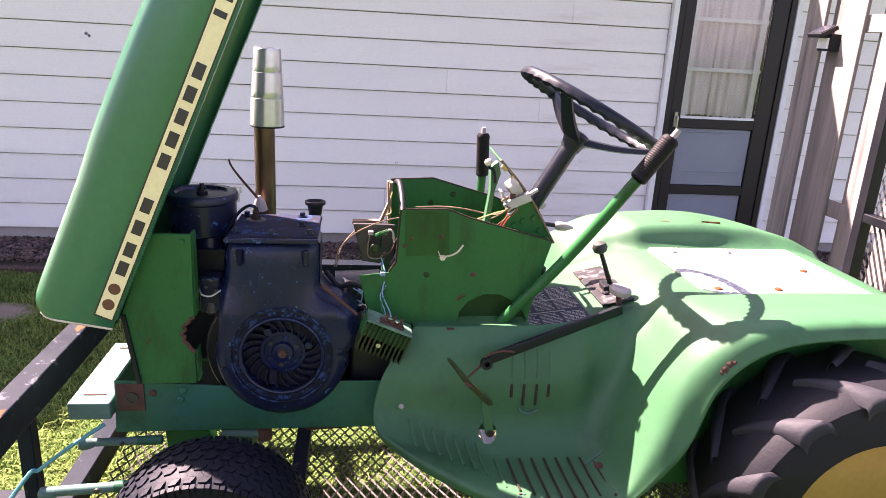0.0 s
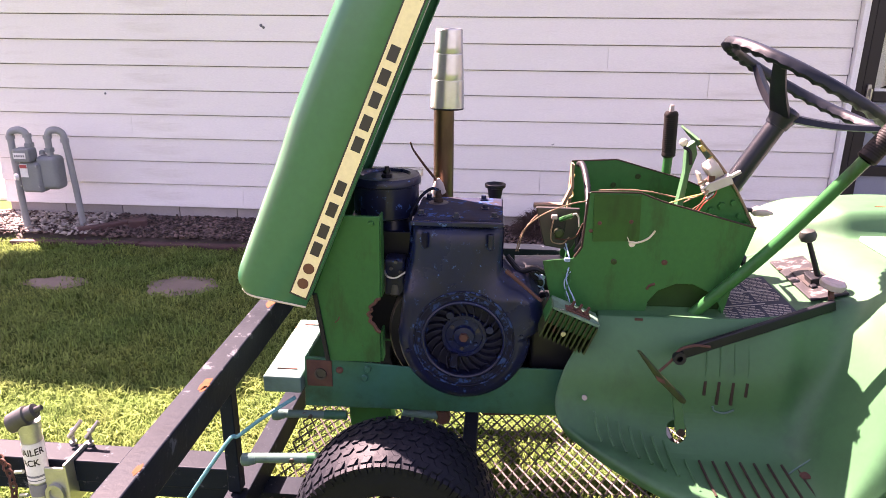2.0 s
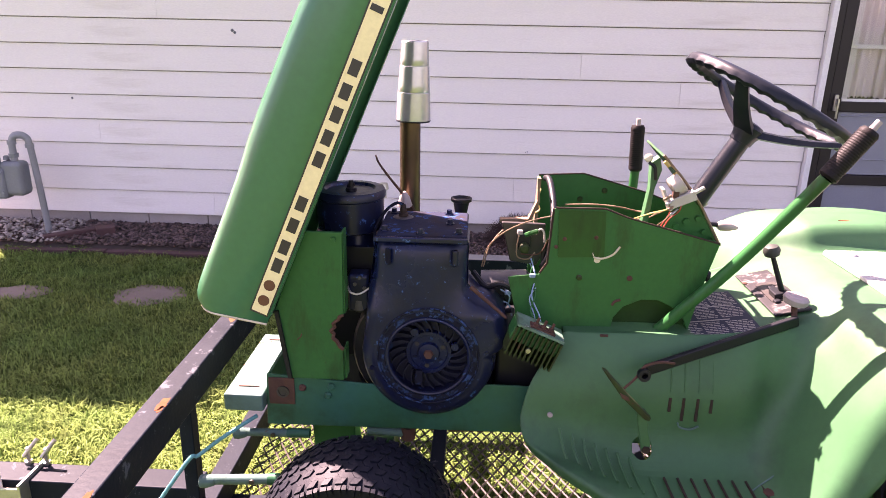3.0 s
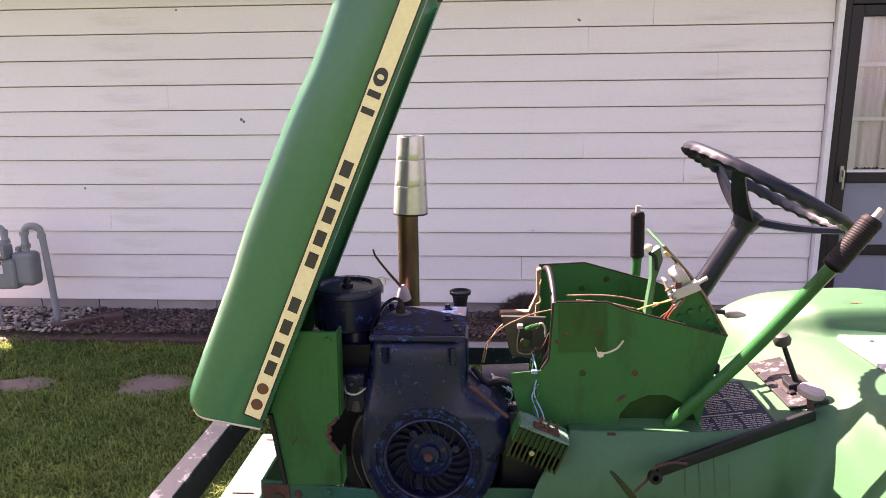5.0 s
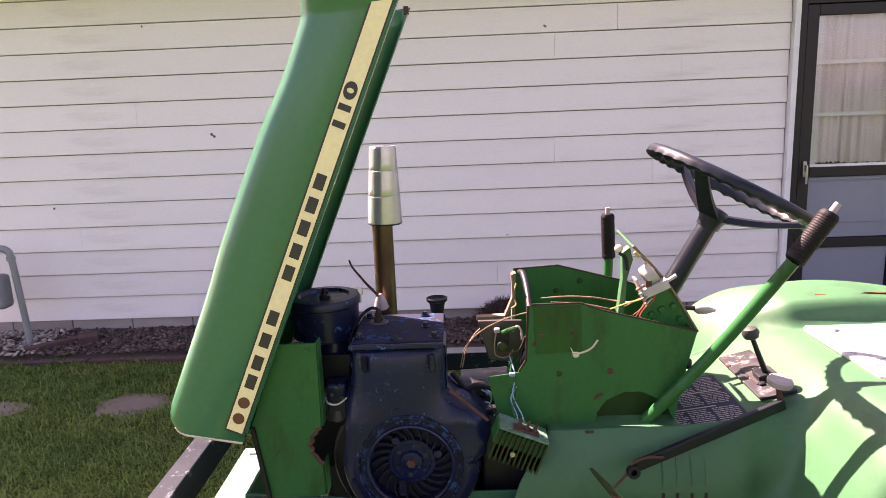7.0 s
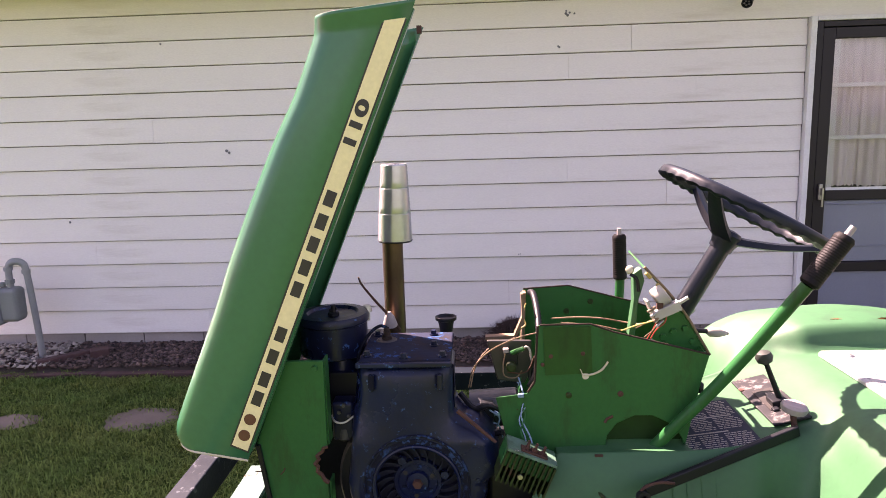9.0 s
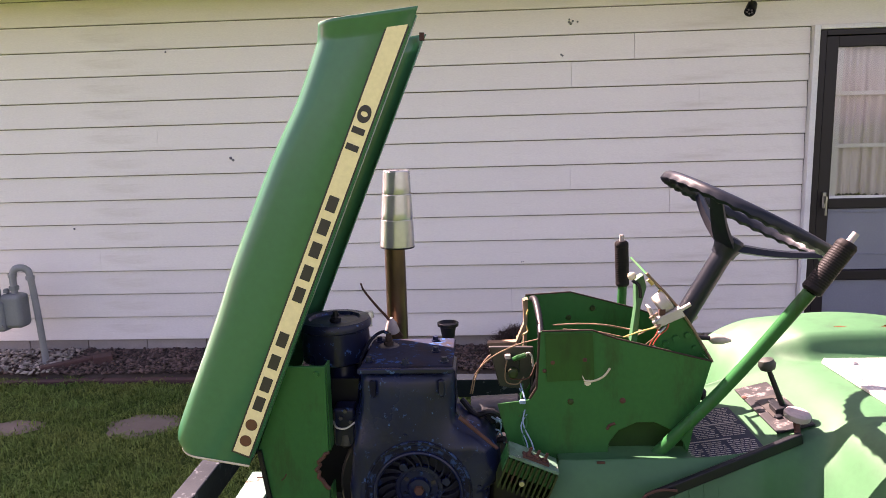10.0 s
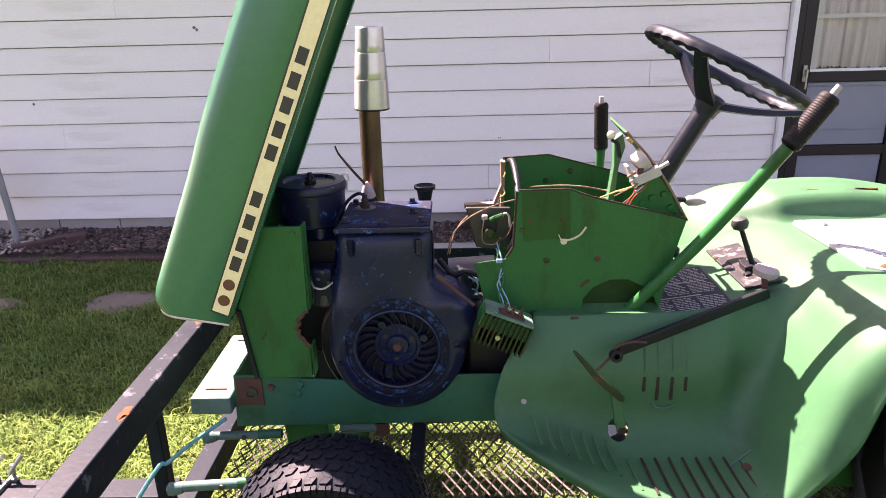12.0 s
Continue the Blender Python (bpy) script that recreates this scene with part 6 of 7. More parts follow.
def steering():
    hub = Vector((0.560, 1.378, 1.168))
    base = Vector((0.462, 1.378, 0.985))
    col = part("steering_column", rod(bmesh.new(), base - Vector((0.05, 0, 0.08)), hub - (hub - base) * 0.14, 0.0215, 0.0205, 24), WHEELGREY, tractor, "dark steering column", smooth=True)
    n = Vector((0.474, 0, 0.8805))
    c = Vector((0.593, 1.378, 1.221))
    u, v = Vector((0.8805, 0, -0.474)), Vector((0, 1, 0))
    R = 0.178
    bm = bmesh.new()
    seg, M = 10, 108
    rings = []
    for i in range(M):
        a = 2 * math.pi * i / M
        d = u * math.cos(a) + v * math.sin(a)
        p = c + d * R
        scallop = 0.5 + 0.5 * math.cos(a * 36)
        ring = []
        for k in range(seg):
            b = 2 * math.pi * k / seg
            r = 0.0110 + (0.0048 * scallop if math.sin(b) < -0.2 else 0)
            ring.append(bm.verts.new(p + d * r * math.cos(b) + n * r * math.sin(b)))
        rings.append(ring)
    for i in range(M):
        for k in range(seg):
            a, b = rings[i], rings[(i + 1) % M]
            bm.faces.new((a[k], a[(k + 1) % seg], b[(k + 1) % seg], b[k]))
    w = part("steering_wheel", bm, WHEELGREY, tractor, "black three-spoke steering wheel with finger grips", smooth=True)
    part("hub", lathe(bmesh.new(), hub - n * 0.034, n, [(0, 0.0235), (0.012, 0.025), (0.022, 0.029), (0.034, 0.030), (0.042, 0.024), (0.045, 0.012)], 28), WHEELGREY, w, smooth=True)
    for a in (-10, 108, 226):
        d = u * math.cos(radians(a)) + v * math.sin(radians(a))
        p0, p1 = hub + d * 0.020 - n * 0.006, c + d * (R - 0.006)
        side = n.cross(d).normalized()
        bm, rows = bmesh.new(), []
        for k in range(9):
            t = k / 8
            p = p0.lerp(p1, t) - n * 0.006 * math.sin(t * math.pi)
            ww, hh = 0.023 - 0.010 * t, 0.0105 - 0.003 * t
            rows.append([p + side * ww * x + n * hh * y for x, y in ((-1, -0.6), (-0.7, 0.7), (0, 1), (0.7, 0.7), (1, -0.6), (0.5, -0.9), (-0.5, -0.9), (-1, -0.6))])
        part("spoke", sheet(bm, rows), WHEELGREY, w, smooth=True)


steering()


def lever(a, bends, b, g, tip, r, grip_r, name, label):
    a, b, g, tip = (Vector(p) for p in (a, b, g, tip))
    l = part(name, tube(bmesh.new(), [a, *bends, b], r, 16), GREEN, tractor, label, smooth=True)
    L = (g - b).length
    prof = [(0, grip_r * 0.8), (0.004, grip_r)]
    k = 0.012
    while k < L - 0.012:
        prof += [(k, grip_r * 0.995), (k + 0.0010, grip_r * 0.968), (k + 0.0020, grip_r * 0.968), (k + 0.0030, grip_r * 0.995)]
        k += 0.0046
    prof += [(L - 0.006, grip_r), (L, grip_r * 0.8)]
    part("grip", lathe(bmesh.new(), b, g - b, prof, 20), GRIP, l, "ribbed rubber grip", smooth=True)
    part("button", rod(bmesh.new(), g - (g - b) * 0.05, tip, grip_r * 0.36, grip_r * 0.32), KNOB, l, "dull steel push button", smooth=True)


lever((0.377, 1.250, 0.752), ((0.435, 1.226, 0.832), (0.490, 1.214, 0.900), (0.545, 1.190, 0.985)), (0.619, 1.15, 1.113), (0.679, 1.15, 1.199), (0.690, 1.15, 1.215), 0.0122, 0.0185, "lift_lever", "green lift lever with a brown rubber grip")
lever((0.378, 1.60, 0.75), ((0.382, 1.60, 0.87),), (0.387, 1.60, 1.027), (0.383, 1.60, 1.137), (0.383, 1.60, 1.152), 0.011, 0.0165, "brake_lever", "slim green lever with a black grip")


# ---- fender pan: one pressed sheet from footrests over the rear wheels ----
def fender_pan():
    far_sections = [
        [(0.190, 0.0, 0.765), (0.190, 0.14, 0.765), (0.183, 0.170, 0.757), (0.128, 0.210, 0.680), (0.108, 0.224, 0.61), (0.110, 0.240, 0.575), (0.120, 0.250, 0.555), (0.135, 0.255, 0.535)],
        [(0.250, 0.0, 0.767), (0.250, 0.145, 0.767), (0.235, 0.176, 0.758), (0.190, 0.212, 0.672), (0.180, 0.224, 0.59), (0.180, 0.258, 0.542), (0.215, 0.308, 0.522), (0.225, 0.315, 0.500)],
        [(0.360, 0.0, 0.769), (0.360, 0.145, 0.769), (0.350, 0.176, 0.760), (0.340, 0.213, 0.668), (0.335, 0.219, 0.572), (0.335, 0.265, 0.516), (0.345, 0.378, 0.500), (0.350, 0.388, 0.478)],
        [(0.470, 0.0, 0.768), (0.470, 0.145, 0.768), (0.470, 0.176, 0.764), (0.470, 0.214, 0.668), (0.470, 0.218, 0.570), (0.470, 0.265, 0.516), (0.475, 0.398, 0.497), (0.475, 0.408, 0.475)],
        [(0.555, 0.0, 0.779), (0.555, 0.148, 0.779), (0.555, 0.178, 0.776), (0.555, 0.214, 0.676), (0.552, 0.222, 0.575), (0.552, 0.265, 0.518), (0.560, 0.405, 0.500), (0.565, 0.416, 0.478)],
        [(0.605, 0.0, 0.788), (0.605, 0.150, 0.788), (0.604, 0.184, 0.792), (0.600, 0.222, 0.715), (0.596, 0.245, 0.610), (0.592, 0.285, 0.552), (0.590, 0.425, 0.535), (0.586, 0.440, 0.512)],
        [(0.660, 0.0, 0.800), (0.660, 0.150, 0.802), (0.656, 0.195, 0.812), (0.645, 0.240, 0.778), (0.634, 0.285, 0.730), (0.626, 0.335, 0.712), (0.620, 0.468, 0.712), (0.614, 0.492, 0.690)],
        [(0.725, 0.0, 0.818), (0.725, 0.150, 0.822), (0.722, 0.205, 0.834), (0.705, 0.255, 0.848), (0.688, 0.318, 0.850), (0.672, 0.375, 0.848), (0.660, 0.500, 0.846), (0.654, 0.524, 0.822)],
        [(0.800, 0.0, 0.841), (0.800, 0.150, 0.843), (0.800, 0.212, 0.846), (0.790, 0.245, 0.878), (0.775, 0.318, 0.900), (0.760, 0.385, 0.906), (0.745, 0.508, 0.908), (0.738, 0.534, 0.884)],
        [(0.900, 0.0, 0.850), (0.900, 0.150, 0.850), (0.900, 0.215, 0.852), (0.895, 0.243, 0.888), (0.888, 0.318, 0.914), (0.880, 0.385, 0.922), (0.870, 0.510, 0.928), (0.868, 0.538, 0.905)],
        [(1.050, 0.0, 0.850), (1.050, 0.150, 0.850), (1.050, 0.215, 0.852), (1.050, 0.243, 0.888), (1.050, 0.318, 0.914), (1.050, 0.385, 0.924), (1.050, 0.512, 0.936), (1.050, 0.540, 0.914)],
        [(1.250, 0.0, 0.850), (1.250, 0.150, 0.850), (1.250, 0.205, 0.852), (1.250, 0.262, 0.868), (1.250, 0.318, 0.878), (1.250, 0.385, 0.885), (1.250, 0.512, 0.890), (1.250, 0.540, 0.868)],
        [(1.360, 0.0, 0.820), (1.360, 0.150, 0.820), (1.360, 0.205, 0.820), (1.360, 0.262, 0.82), (1.360, 0.318, 0.82), (1.360, 0.385, 0.82), (1.360, 0.512, 0.81), (1.360, 0.540, 0.785)],
    ]
    near_sections = far_sections[:5] + [
        [(0.605, 0.0, 0.788), (0.605, 0.138, 0.786), (0.604, 0.168, 0.772), (0.602, 0.197, 0.700), (0.600, 0.216, 0.606), (0.600, 0.275, 0.540), (0.604, 0.400, 0.518), (0.604, 0.424, 0.494)],
        [(0.660, 0.0, 0.800), (0.658, 0.128, 0.798), (0.655, 0.160, 0.782), (0.652, 0.190, 0.722), (0.650, 0.222, 0.668), (0.650, 0.300, 0.648), (0.656, 0.392, 0.630), (0.655, 0.430, 0.548)],
        [(0.725, 0.0, 0.818), (0.718, 0.122, 0.816), (0.710, 0.158, 0.808), (0.701, 0.190, 0.788), (0.697, 0.230, 0.770), (0.695, 0.300, 0.758), (0.699, 0.392, 0.742), (0.712, 0.430, 0.630)],
        [(0.800, 0.0, 0.841), (0.775, 0.122, 0.843), (0.761, 0.160, 0.845), (0.750, 0.200, 0.846), (0.745, 0.250, 0.846), (0.745, 0.310, 0.843), (0.751, 0.398, 0.822), (0.758, 0.430, 0.760)],
        [(0.900, 0.0, 0.850), (0.886, 0.150, 0.850), (0.872, 0.184, 0.853), (0.862, 0.210, 0.862), (0.852, 0.260, 0.868), (0.848, 0.320, 0.872), (0.850, 0.405, 0.872), (0.862, 0.430, 0.837)],
        [(1.050, 0.0, 0.850), (1.050, 0.150, 0.850), (1.050, 0.184, 0.854), (1.050, 0.210, 0.868), (1.050, 0.260, 0.876), (1.050, 0.320, 0.882), (1.050, 0.407, 0.887), (1.050, 0.430, 0.858)],
        [(1.250, 0.0, 0.850), (1.250, 0.150, 0.850), (1.250, 0.184, 0.852), (1.250, 0.210, 0.864), (1.250, 0.260, 0.872), (1.250, 0.320, 0.878), (1.250, 0.407, 0.880), (1.250, 0.430, 0.850)],
        [(1.360, 0.0, 0.820), (1.360, 0.150, 0.820), (1.360, 0.184, 0.820), (1.360, 0.210, 0.820), (1.360, 0.260, 0.820), (1.360, 0.320, 0.820), (1.360, 0.407, 0.812), (1.360, 0.430, 0.785)],
    ]

    def drawn(sections):
        cols = [smooth_path(c, 7) for c in zip(*sections)]
        return [smooth_path([c[i] for c in cols], 8) for i in range(len(cols[0]))]

    both = []
    for r, q in zip(drawn(far_sections), drawn(near_sections)):
        nearside = [Vector((p.x, YC - p.y, p.z)) for p in q]
        farside = []
        for p in reversed(r[1:]):
            k = min(1, max(0, (p.x - 0.76) / 0.06))
            dy = float(np.interp(p.y, (0.1, 0.15, 0.215, 0.243, 0.318, 0.385), (0, -0.004, -0.036, -0.026, -0.008, 0)))
            rise = float(np.interp(p.y, (0.215, 0.243, 0.318, 0.385), (0, 0.016, 0.008, 0)))
            drop = float(np.interp(p.y, (0.243, 0.318, 0.385, 0.47, 0.54), (0, 0.014, 0.020, 0.050, 0.085))) * min(1, max(0, (p.x - 0.60) / 0.08))
            farside.append(Vector((p.x, YC + p.y + dy * k, p.z + rise * k - drop)))
        both.append(farside + nearside)
    bm = sheet(bmesh.new(), both)
    # round pedal hole where the wall turns into the footrest
    hole, reach = Vector((0.357, 1.131, 0.556)), 0.030
    near = lambda p: p.y < YC and (p - hole).length < reach * 2.2
    for _ in range(2):
        soft = {e for f in bm.faces if near(f.calc_center_median()) for e in f.edges}
        bmesh.ops.subdivide_edges(bm, edges=list(soft), cuts=2, use_grid_fill=True)
    gone = [f for f in bm.faces if near(f.calc_center_median()) and (f.calc_center_median() - hole).length < reach]
    bmesh.ops.delete(bm, geom=gone, context="FACES")
    for v in bm.verts:
        if v.is_boundary and near(v.co):
            v.co = hole + (v.co - hole).normalized() * reach
    pan = part("fender_pan", bm, PANGREEN, tractor, "green pressed fender pan with ribbed footrests, chipped paint", smooth=True, solid=0.003)
    return pan


pan = fender_pan()


def pan_details():
    # foot ribs, scraped to rusty metal
    for i in range(9):
        x = 0.365 + 0.0265 * i
        y0, y1 = 1.095, 1.015 - 0.012 * min(i, 3)
        part("foot_rib", tube(bmesh.new(), [(x, y0, 0.5145), (x + 0.004, (y0 + y1) / 2, 0.5090), (x + 0.010, y1, 0.5020)], 0.0028, 6, 3), RUSTDARK if i > 0 else PANGREEN, pan, "raised foot rib scraped to rust")
    for i in range(7):
        x = 0.185 + 0.024 * i
        part("foot_rib", tube(bmesh.new(), [(x, 1.135, 0.59 - 0.010 * i), (x + 0.006, 1.118 - 0.003 * i, 0.562 - 0.0075 * i), (x + 0.014, 1.098 - 0.008 * i, 0.546 - 0.0062 * i)], 0.0030, 6, 3), PANGREEN, pan)
    part("chipped_paint", tube(bmesh.new(), [(0.555, 1.07, 0.5135), (0.575, 1.085, 0.5165), (0.60, 1.09, 0.535)], 0.0018, 6), MINT, pan)
    part("rust_spot", lathe(bmesh.new(), (0.585, 1.065, 0.5155), (-0.2, 0, 1), [(0, 0.012), (0.002, 0.010), (0.003, 0.004)], 9), RUST, pan)
    # bare flakes along the worn lip
    dice = random.Random(5)
    for k in range(26):
        x, y = dice.uniform(0.36, 0.60), 0.984 + dice.gauss(0, 0.010)
        r = dice.uniform(0.0015, 0.0045)
        flake = [(x + r * dice.uniform(0.5, 1.6) * math.cos(a), y + r * dice.uniform(0.4, 1.0) * math.sin(a)) for a in (0.2, 1.2, 2.1, 3.3, 4.2, 5.3)]
        z = 0.4985 + 0.14 * max(0, y - 0.984) + 0.35 * max(0, x - 0.565)
        part("paint_chip", slab(bmesh.new(), flake, z - 0.006, z + 0.0012), MINT if k % 3 else RUST, pan)
    # slots in the side wall
    for i, x in enumerate((0.405, 0.432, 0.460, 0.487)):
        L = 0.05 if i in (1, 2) else 0.03
        part("slot", tube(bmesh.new(), [(x, 1.1640, 0.655), (x, 1.1615, 0.655 - L)], 0.0034, 6, 1), RUSTDARK, pan, "rust-edged slot in the side wall")
        part("crease", tube(bmesh.new(), [(x, 1.1900, 0.740), (x, 1.1745, 0.705), (x, 1.1642, 0.668)], 0.0013, 6, 1), PANGREEN, pan)
    part("chipped_paint", tube(bmesh.new(), [(0.425, 1.1605, 0.60), (0.43, 1.1600, 0.590), (0.45, 1.1598, 0.586), (0.468, 1.1602, 0.594)], 0.002, 6), MINT, pan)
    bm = bmesh.new()
    for k, (dx, dz, r) in enumerate(((0, 0, 0.009), (0.009, 0.008, 0.008), (-0.005, -0.009, 0.006), (0.019, 0.012, 0.006))):
        _, place, normal, _ = pan.closest_point_on_mesh((0.754 + dx, 0.940, 0.800 + dz))
        normal = -normal if normal.y > 0 else normal
        patch(bm, place + normal * 0.0012, normal, r, 2 + k, lift=0.0004)
    part("rust_spot", bm, RUST, pan, "flaked rust on the fender edge")
    part("bolt", lathe(bmesh.new(), (0.166, 1.150, 0.612), (-0.3, -1, 0.1), [(0, 0.006), (0.003, 0.005)], 10), KNOB, pan)
    # pedal slot and pedal
    p = part("pedal_arm", prism(bmesh.new(), [(0.322, 0.664), (0.341, 0.664), (0.357, 0.590), (0.358, 0.574), (0.351, 0.566), (0.342, 0.570), (0.337, 0.590)], 1.096, 1.106), PANGREEN, tractor, "worn green clutch pedal arm", bevel=0.003)
    part("pedal_pad", prism(bmesh.new(), [(0.248, 0.752), (0.256, 0.750), (0.300, 0.702), (0.350, 0.652), (0.347, 0.645), (0.338, 0.648), (0.29, 0.694)], 1.086, 1.098), OLDGREEN, p, "narrow pedal plate with rusty edge", bevel=0.002)
    part("pedal_rust", prism(bmesh.new(), [(0.285, 0.705), (0.302, 0.697), (0.306, 0.688), (0.29, 0.694)], 1.0835, 1.0855), RUST, p)
    part("pivot_nut", lathe(bmesh.new(), (0.3500, 1.096, 0.576), (0, -1, 0), [(0, 0.009), (0.003, 0.008)], 6), RUSTDARK, p)
    # black linkage strap
    a, b = Vector((0.345, 1.148, 0.722)), Vector((0.655, 1.225, 0.807))
    d = (b - a)
    m = Matrix.Translation(a) @ d.to_track_quat("X", "Z").to_matrix().to_4x4()
    s = part("brake_strap", boxed((0, -0.006, -0.011), (d.length, 0.006, 0.011), m), BLACK, tractor, "black brake linkage bar across the pan", bevel=0.003)
    part("eye", lathe(bmesh.new(), (0.338, 1.139, 0.719), (0.1, -1, 0.1), [(0, 0.0125), (0.012, 0.0125), (0.012, 0.006), (0, 0.006)], 18), BLACK, s, smooth=True)
    part("hook", tube(bmesh.new(), [(0.30, 1.12, 0.695), (0.325, 1.135, 0.712), (0.34, 1.138, 0.735), (0.37, 1.145, 0.742), (0.40, 1.15, 0.738)], 0.0028, 6), RUST, s, "rusty wire hook", smooth=True)
    part("pin", rod(bmesh.new(), (0.655, 1.235, 0.790), (0.657, 1.255, 0.828), 0.006), RUST, tractor)
    kn = part("latch_knob", lathe(bmesh.new(), (0.660, 1.262, 0.826), (0.12, -0.1, 1), [(0, 0.010), (0.004, 0.024), (0.016, 0.026), (0.021, 0.020)], 12), KNOB, tractor, "worn pinkish grey latch knob", bevel=0.002)
    # decal with lines of print
    m = pose(0.513, 1.318, 0.7765, 0, -7.5, 0)
    dc = part("decal", boxed((-0.085, -0.11, -0.001), (0.075, 0.11, 0.0006), m), DECAL, pan, "dark instruction decal with small print")
    bm = bmesh.new()
    dice = random.Random(11)
    for r in range(27):
        for c0, c1 in ((-0.080, -0.038), (-0.033, 0.012), (0.018, 0.070)):
            y = -0.105 + 0.0079 * r
            if r in (8, 9, 17):
                continue
            x = c0
            while x < c1 - 0.006:
                step = min(dice.uniform(0.004, 0.014), c1 - x)
                box(bm, (x, y, 0.0008), (x + step, y + 0.0026, 0.0012), m)
                x += step + 0.0022
    for r, c0, c1 in ((8.2, -0.078, 0.03), (17, -0.08, 0.06)):
        box(bm, (c0, -0.105 + 0.0079 * r, 0.0008), (c1, -0.101 + 0.0079 * r, 0.0012), m)
    part("print", bm, WHITEPL, dc)
    # gear shift
    m = pose(0.664, 1.383, 0.8045, 0, -13.5, 0)
    sp = part("shift_plate", boxed((-0.038, -0.118, 0.0), (0.038, 0.118, 0.005), m), SHIFTGREY, tractor, "worn grey gear shift plate", bevel=0.002)
    bm = bmesh.new()
    for lo, hi in (((-0.02, -0.06), (0.0, 0.04)), ((0.0, -0.06), (0.022, -0.04)), ((0.0, -0.02), (0.022, 0.0)), ((0.0, 0.02), (0.022, 0.04))):
        box(bm, (lo[0], lo[1], 0.0062), (hi[0], hi[1], 0.0072), m)
    part("gate_slot", bm, BLACKINK, sp)
    part("screw", lathe(bmesh.new(), m @ Vector((-0.035, 0.06, 0.006)), (0, 0, 1), [(0, 0.007), (0.002, 0.005)], 10), RUST, sp)
    sh = part("gear_lever", tube(bmesh.new(), [(0.676, 1.345, 0.806), (0.655, 1.3425, 0.856), (0.634, 1.340, 0.906)], 0.0065, 10, taper=0.005), BLACK, tractor, smooth=True)
    part("gear_knob", lathe(bmesh.new(), (0.634, 1.340, 0.902), (-0.25, 0.0, 1), [(0, 0.008), (0.004, 0.015), (0.014, 0.018), (0.024, 0.014), (0.028, 0.005)], 18), FADEDKNOB, sh, "faded grey gear knob", smooth=True)
    bm = bmesh.new()
    for lo, hi in (((-0.012, -0.055, 0.005), (0.020, -0.018, 0.020)), ((-0.004, -0.018, 0.005), (0.012, 0.010, 0.013)), ((-0.018, -0.070, 0.005), (-0.004, -0.055, 0.011))):
        box(bm, lo, hi, m)
    part("shift_pivot", bm, BLACK, sh, "black pivot bracket of the lever", bevel=0.003)
    # tread plate on the seat deck with rivets, rust spots
    def plate_z(x):
        return 0.8565

    tp = part("tread_plate", slab(bmesh.new(), [(0.835, 1.530), (0.842, 1.235), (0.880, 1.195), (1.24, 1.195), (1.24, 1.548), (0.848, 1.548)], 0.8495, 0.8565), TREADPLATE, tractor, "pale diamond tread plate on the seat deck", bevel=0.001)
    bm = bmesh.new()
    for i in range(20):
        for j in range(17):
            if 0.799 + 0.021 * i < 0.855 or 0.799 + 0.021 * i + 1.205 + 0.0202 * j < 2.10:
                continue
            r = 30 if (i + j) % 2 else -30
            box(bm, (-0.007, -0.0022, 0), (0.007, 0.0022, 0.0014), pose(0.799 + 0.021 * i, 1.205 + 0.0202 * j, plate_z(0.799 + 0.021 * i) - 0.0003, 0, 0, r))
    part("tread_pattern", bm, TREADPLATE, tp)["kind"] = "stuff"
    for x, y in ((0.895, 1.505), (1.05, 1.508), (0.876, 1.226), (1.02, 1.225), (1.17, 1.36)):
        part("rivet", lathe(bmesh.new(), (x, y, plate_z(x)), (0, 0, 1), [(0, 0.010), (0.003, 0.008), (0.005, 0.003)], 14), STEEL if y > 1.4 else ORANGERUST, tp)
    for x0, x1, w in ((0.970, 1.080, 0.009), (0.905, 0.945, 0.005), (0.99, 1.06, 0.011)):
        ends = [(x0 + (x1 - x0) * k / 14, 1.625 - w * (0.6 + 0.5 * noise.noise(Vector((k * 0.9, x0 * 40, 1)))) * math.sin(math.pi * k / 14)) for k in range(15)]
        back = [(x0 + (x1 - x0) * k / 14, 1.626 + w * (0.6 + 0.6 * noise.noise(Vector((k * 0.8, x0 * 30, 9)))) * math.sin(math.pi * k / 14)) for k in range(13, 0, -1)]
        part("rust_streak", slab(bmesh.new(), ends + back, 0.9060, 0.9110), ORANGERUST, pan, "orange rust streak along the fender edge")


pan_details()

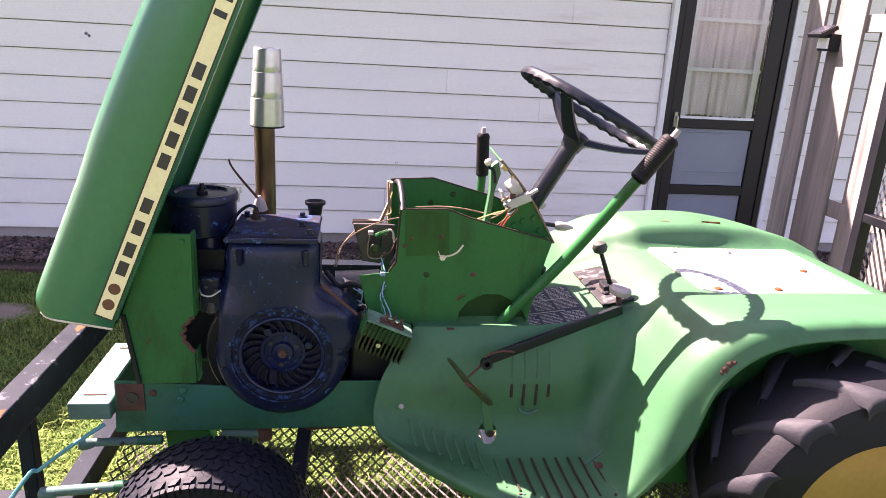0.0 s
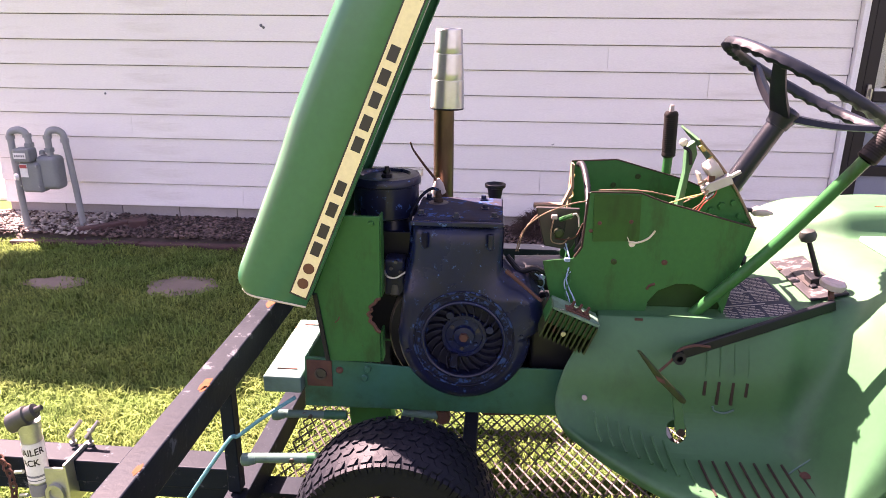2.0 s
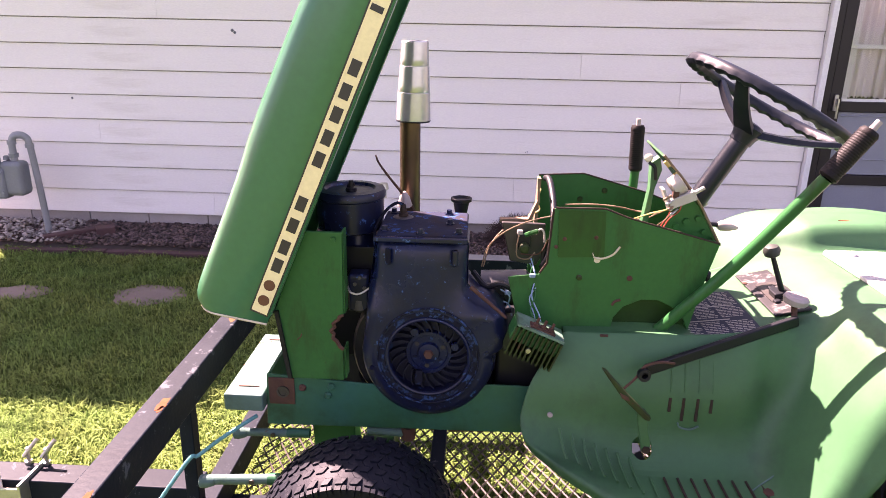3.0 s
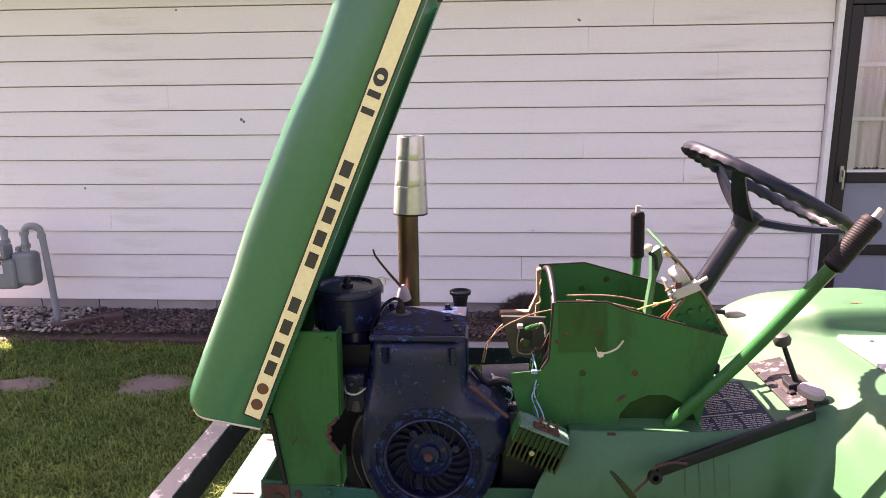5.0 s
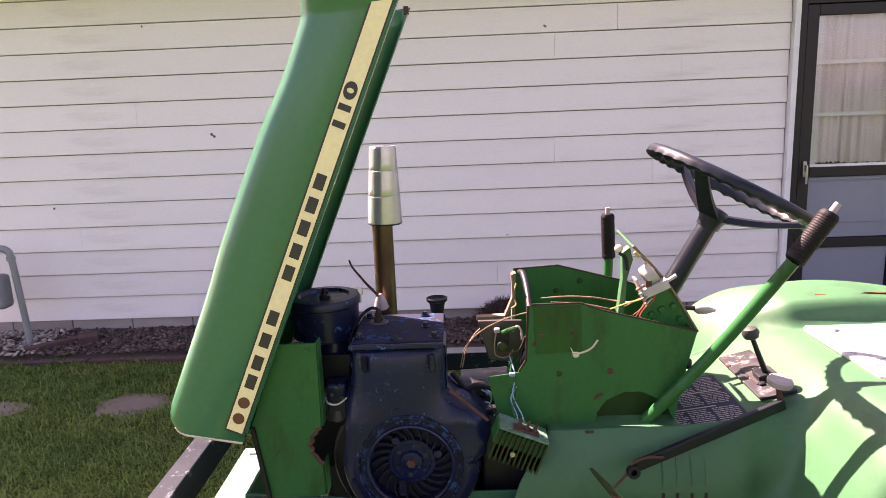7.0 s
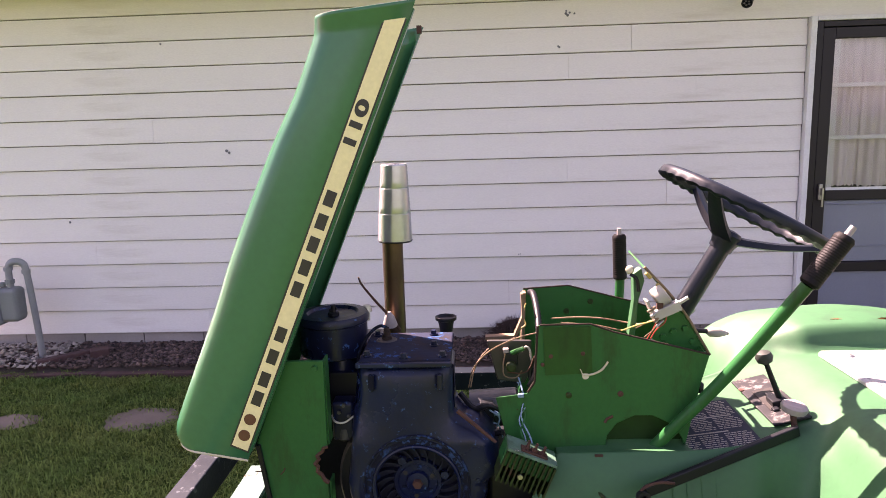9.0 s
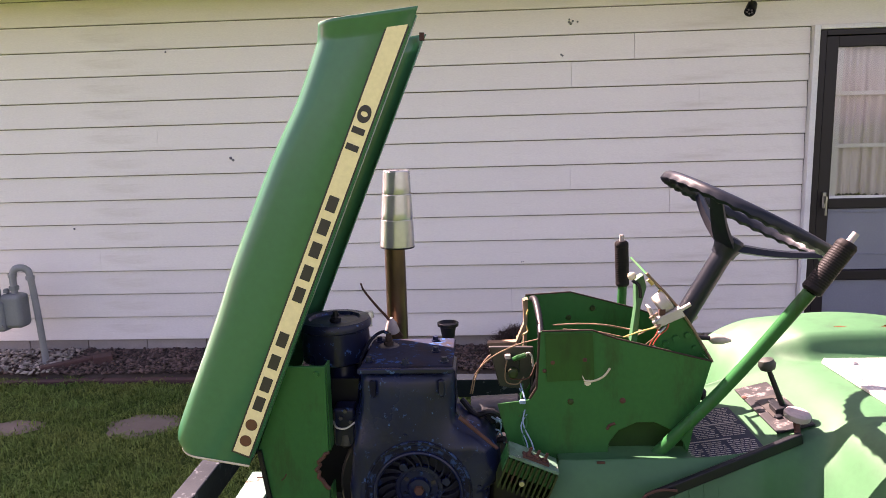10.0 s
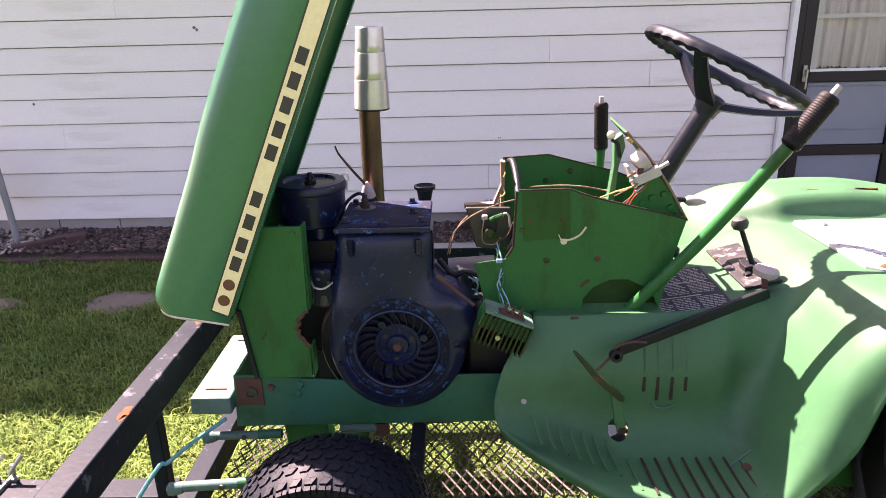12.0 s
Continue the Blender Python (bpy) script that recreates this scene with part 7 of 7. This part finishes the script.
# ---- siding boards and foundation blocks ----
def board_mesh(x0, x1):
    bm = bmesh.new()
    prof = [(0.0, 0.0), (-0.001, 0.004), (0.012, LAP - 0.0055), (0.0195, LAP - 0.0055), (0.0195, 0.0)]
    a = [bm.verts.new((x0, y, z)) for y, z in prof]
    b = [bm.verts.new((x1, y, z)) for y, z in prof]
    bm.faces.new(a)
    bm.faces.new(b)
    for i in range(5):
        j = (i + 1) % 5
        bm.faces.new((a[i], a[j], b[j], b[i]))
    return mesh_of("siding_board", bm, SIDING)


def siding():
    joints = {1: (0.237,), 6: (0.600,), 9: (1.357,), 10: (0.605,), 11: (0.973,), 0: (-1.70,), 3: (-2.4, 1.5), 4: (-0.9,), 5: (1.2,), 8: (-1.95,), 13: (-0.35,), 7: (-0.6,)}
    for n in range(16):
        z = LAP0 + LAP * n
        cuts = [-3.36, *joints.get(n, ()), 5.0]
        spans = []
        for a, b in zip(cuts, cuts[1:]):
            a, b = a + 0.0007, b - 0.0007
            if z < DOOR_TOP - 0.02 and b > DOOR_X0 and a < DOOR_X1:
                if a < DOOR_X0:
                    spans.append((a, DOOR_X0 - 0.003))
                if b > DOOR_X1:
                    spans.append((DOOR_X1 + 0.003, b))
            else:
                spans.append((a, b))
        for a, b in spans:
            ob = new("siding_board", board_mesh(a, b))
            ob.location = (0, WALL_Y - 0.0005 + 0.0012 * math.sin(n * 2.1 + a), z)
            ob.parent = wall
    bm = bmesh.new()
    for x, z in ((-1.497, 1.289), (-1.482, 1.276), (0.59, 2.03), (0.60, 2.02), (0.612, 2.035), (0.592, 2.045), (0.64, 2.03), (0.545, 1.845), (0.552, 1.84), (0.30, 0.60), (0.31, 0.602), (-1.85, 1.94), (-2.55, 0.865)):
        lathe(bm, (x, WALL_Y - 0.0015, z), (0, -1, 0), [(-0.006, 0.007 * (0.5 + abs(math.sin(x * 9 + z * 31)))), (0.003, 0.002)], 6)
    part("siding_chip", bm, INKGREY, wall, "small grey dents and scuffs")


siding()


def foundation_blocks():
    x, k = -3.36, 0
    while x < 4.9:
        L = 0.40
        ob = new("block", mesh_of("block", boxed((x + 0.004, WALL_Y + 0.030, -0.08), (x + L - 0.004, WALL_Y + 0.044, 0.127)), CONCRETE))
        ob.parent = found
        x += L
        k += 1


foundation_blocks()
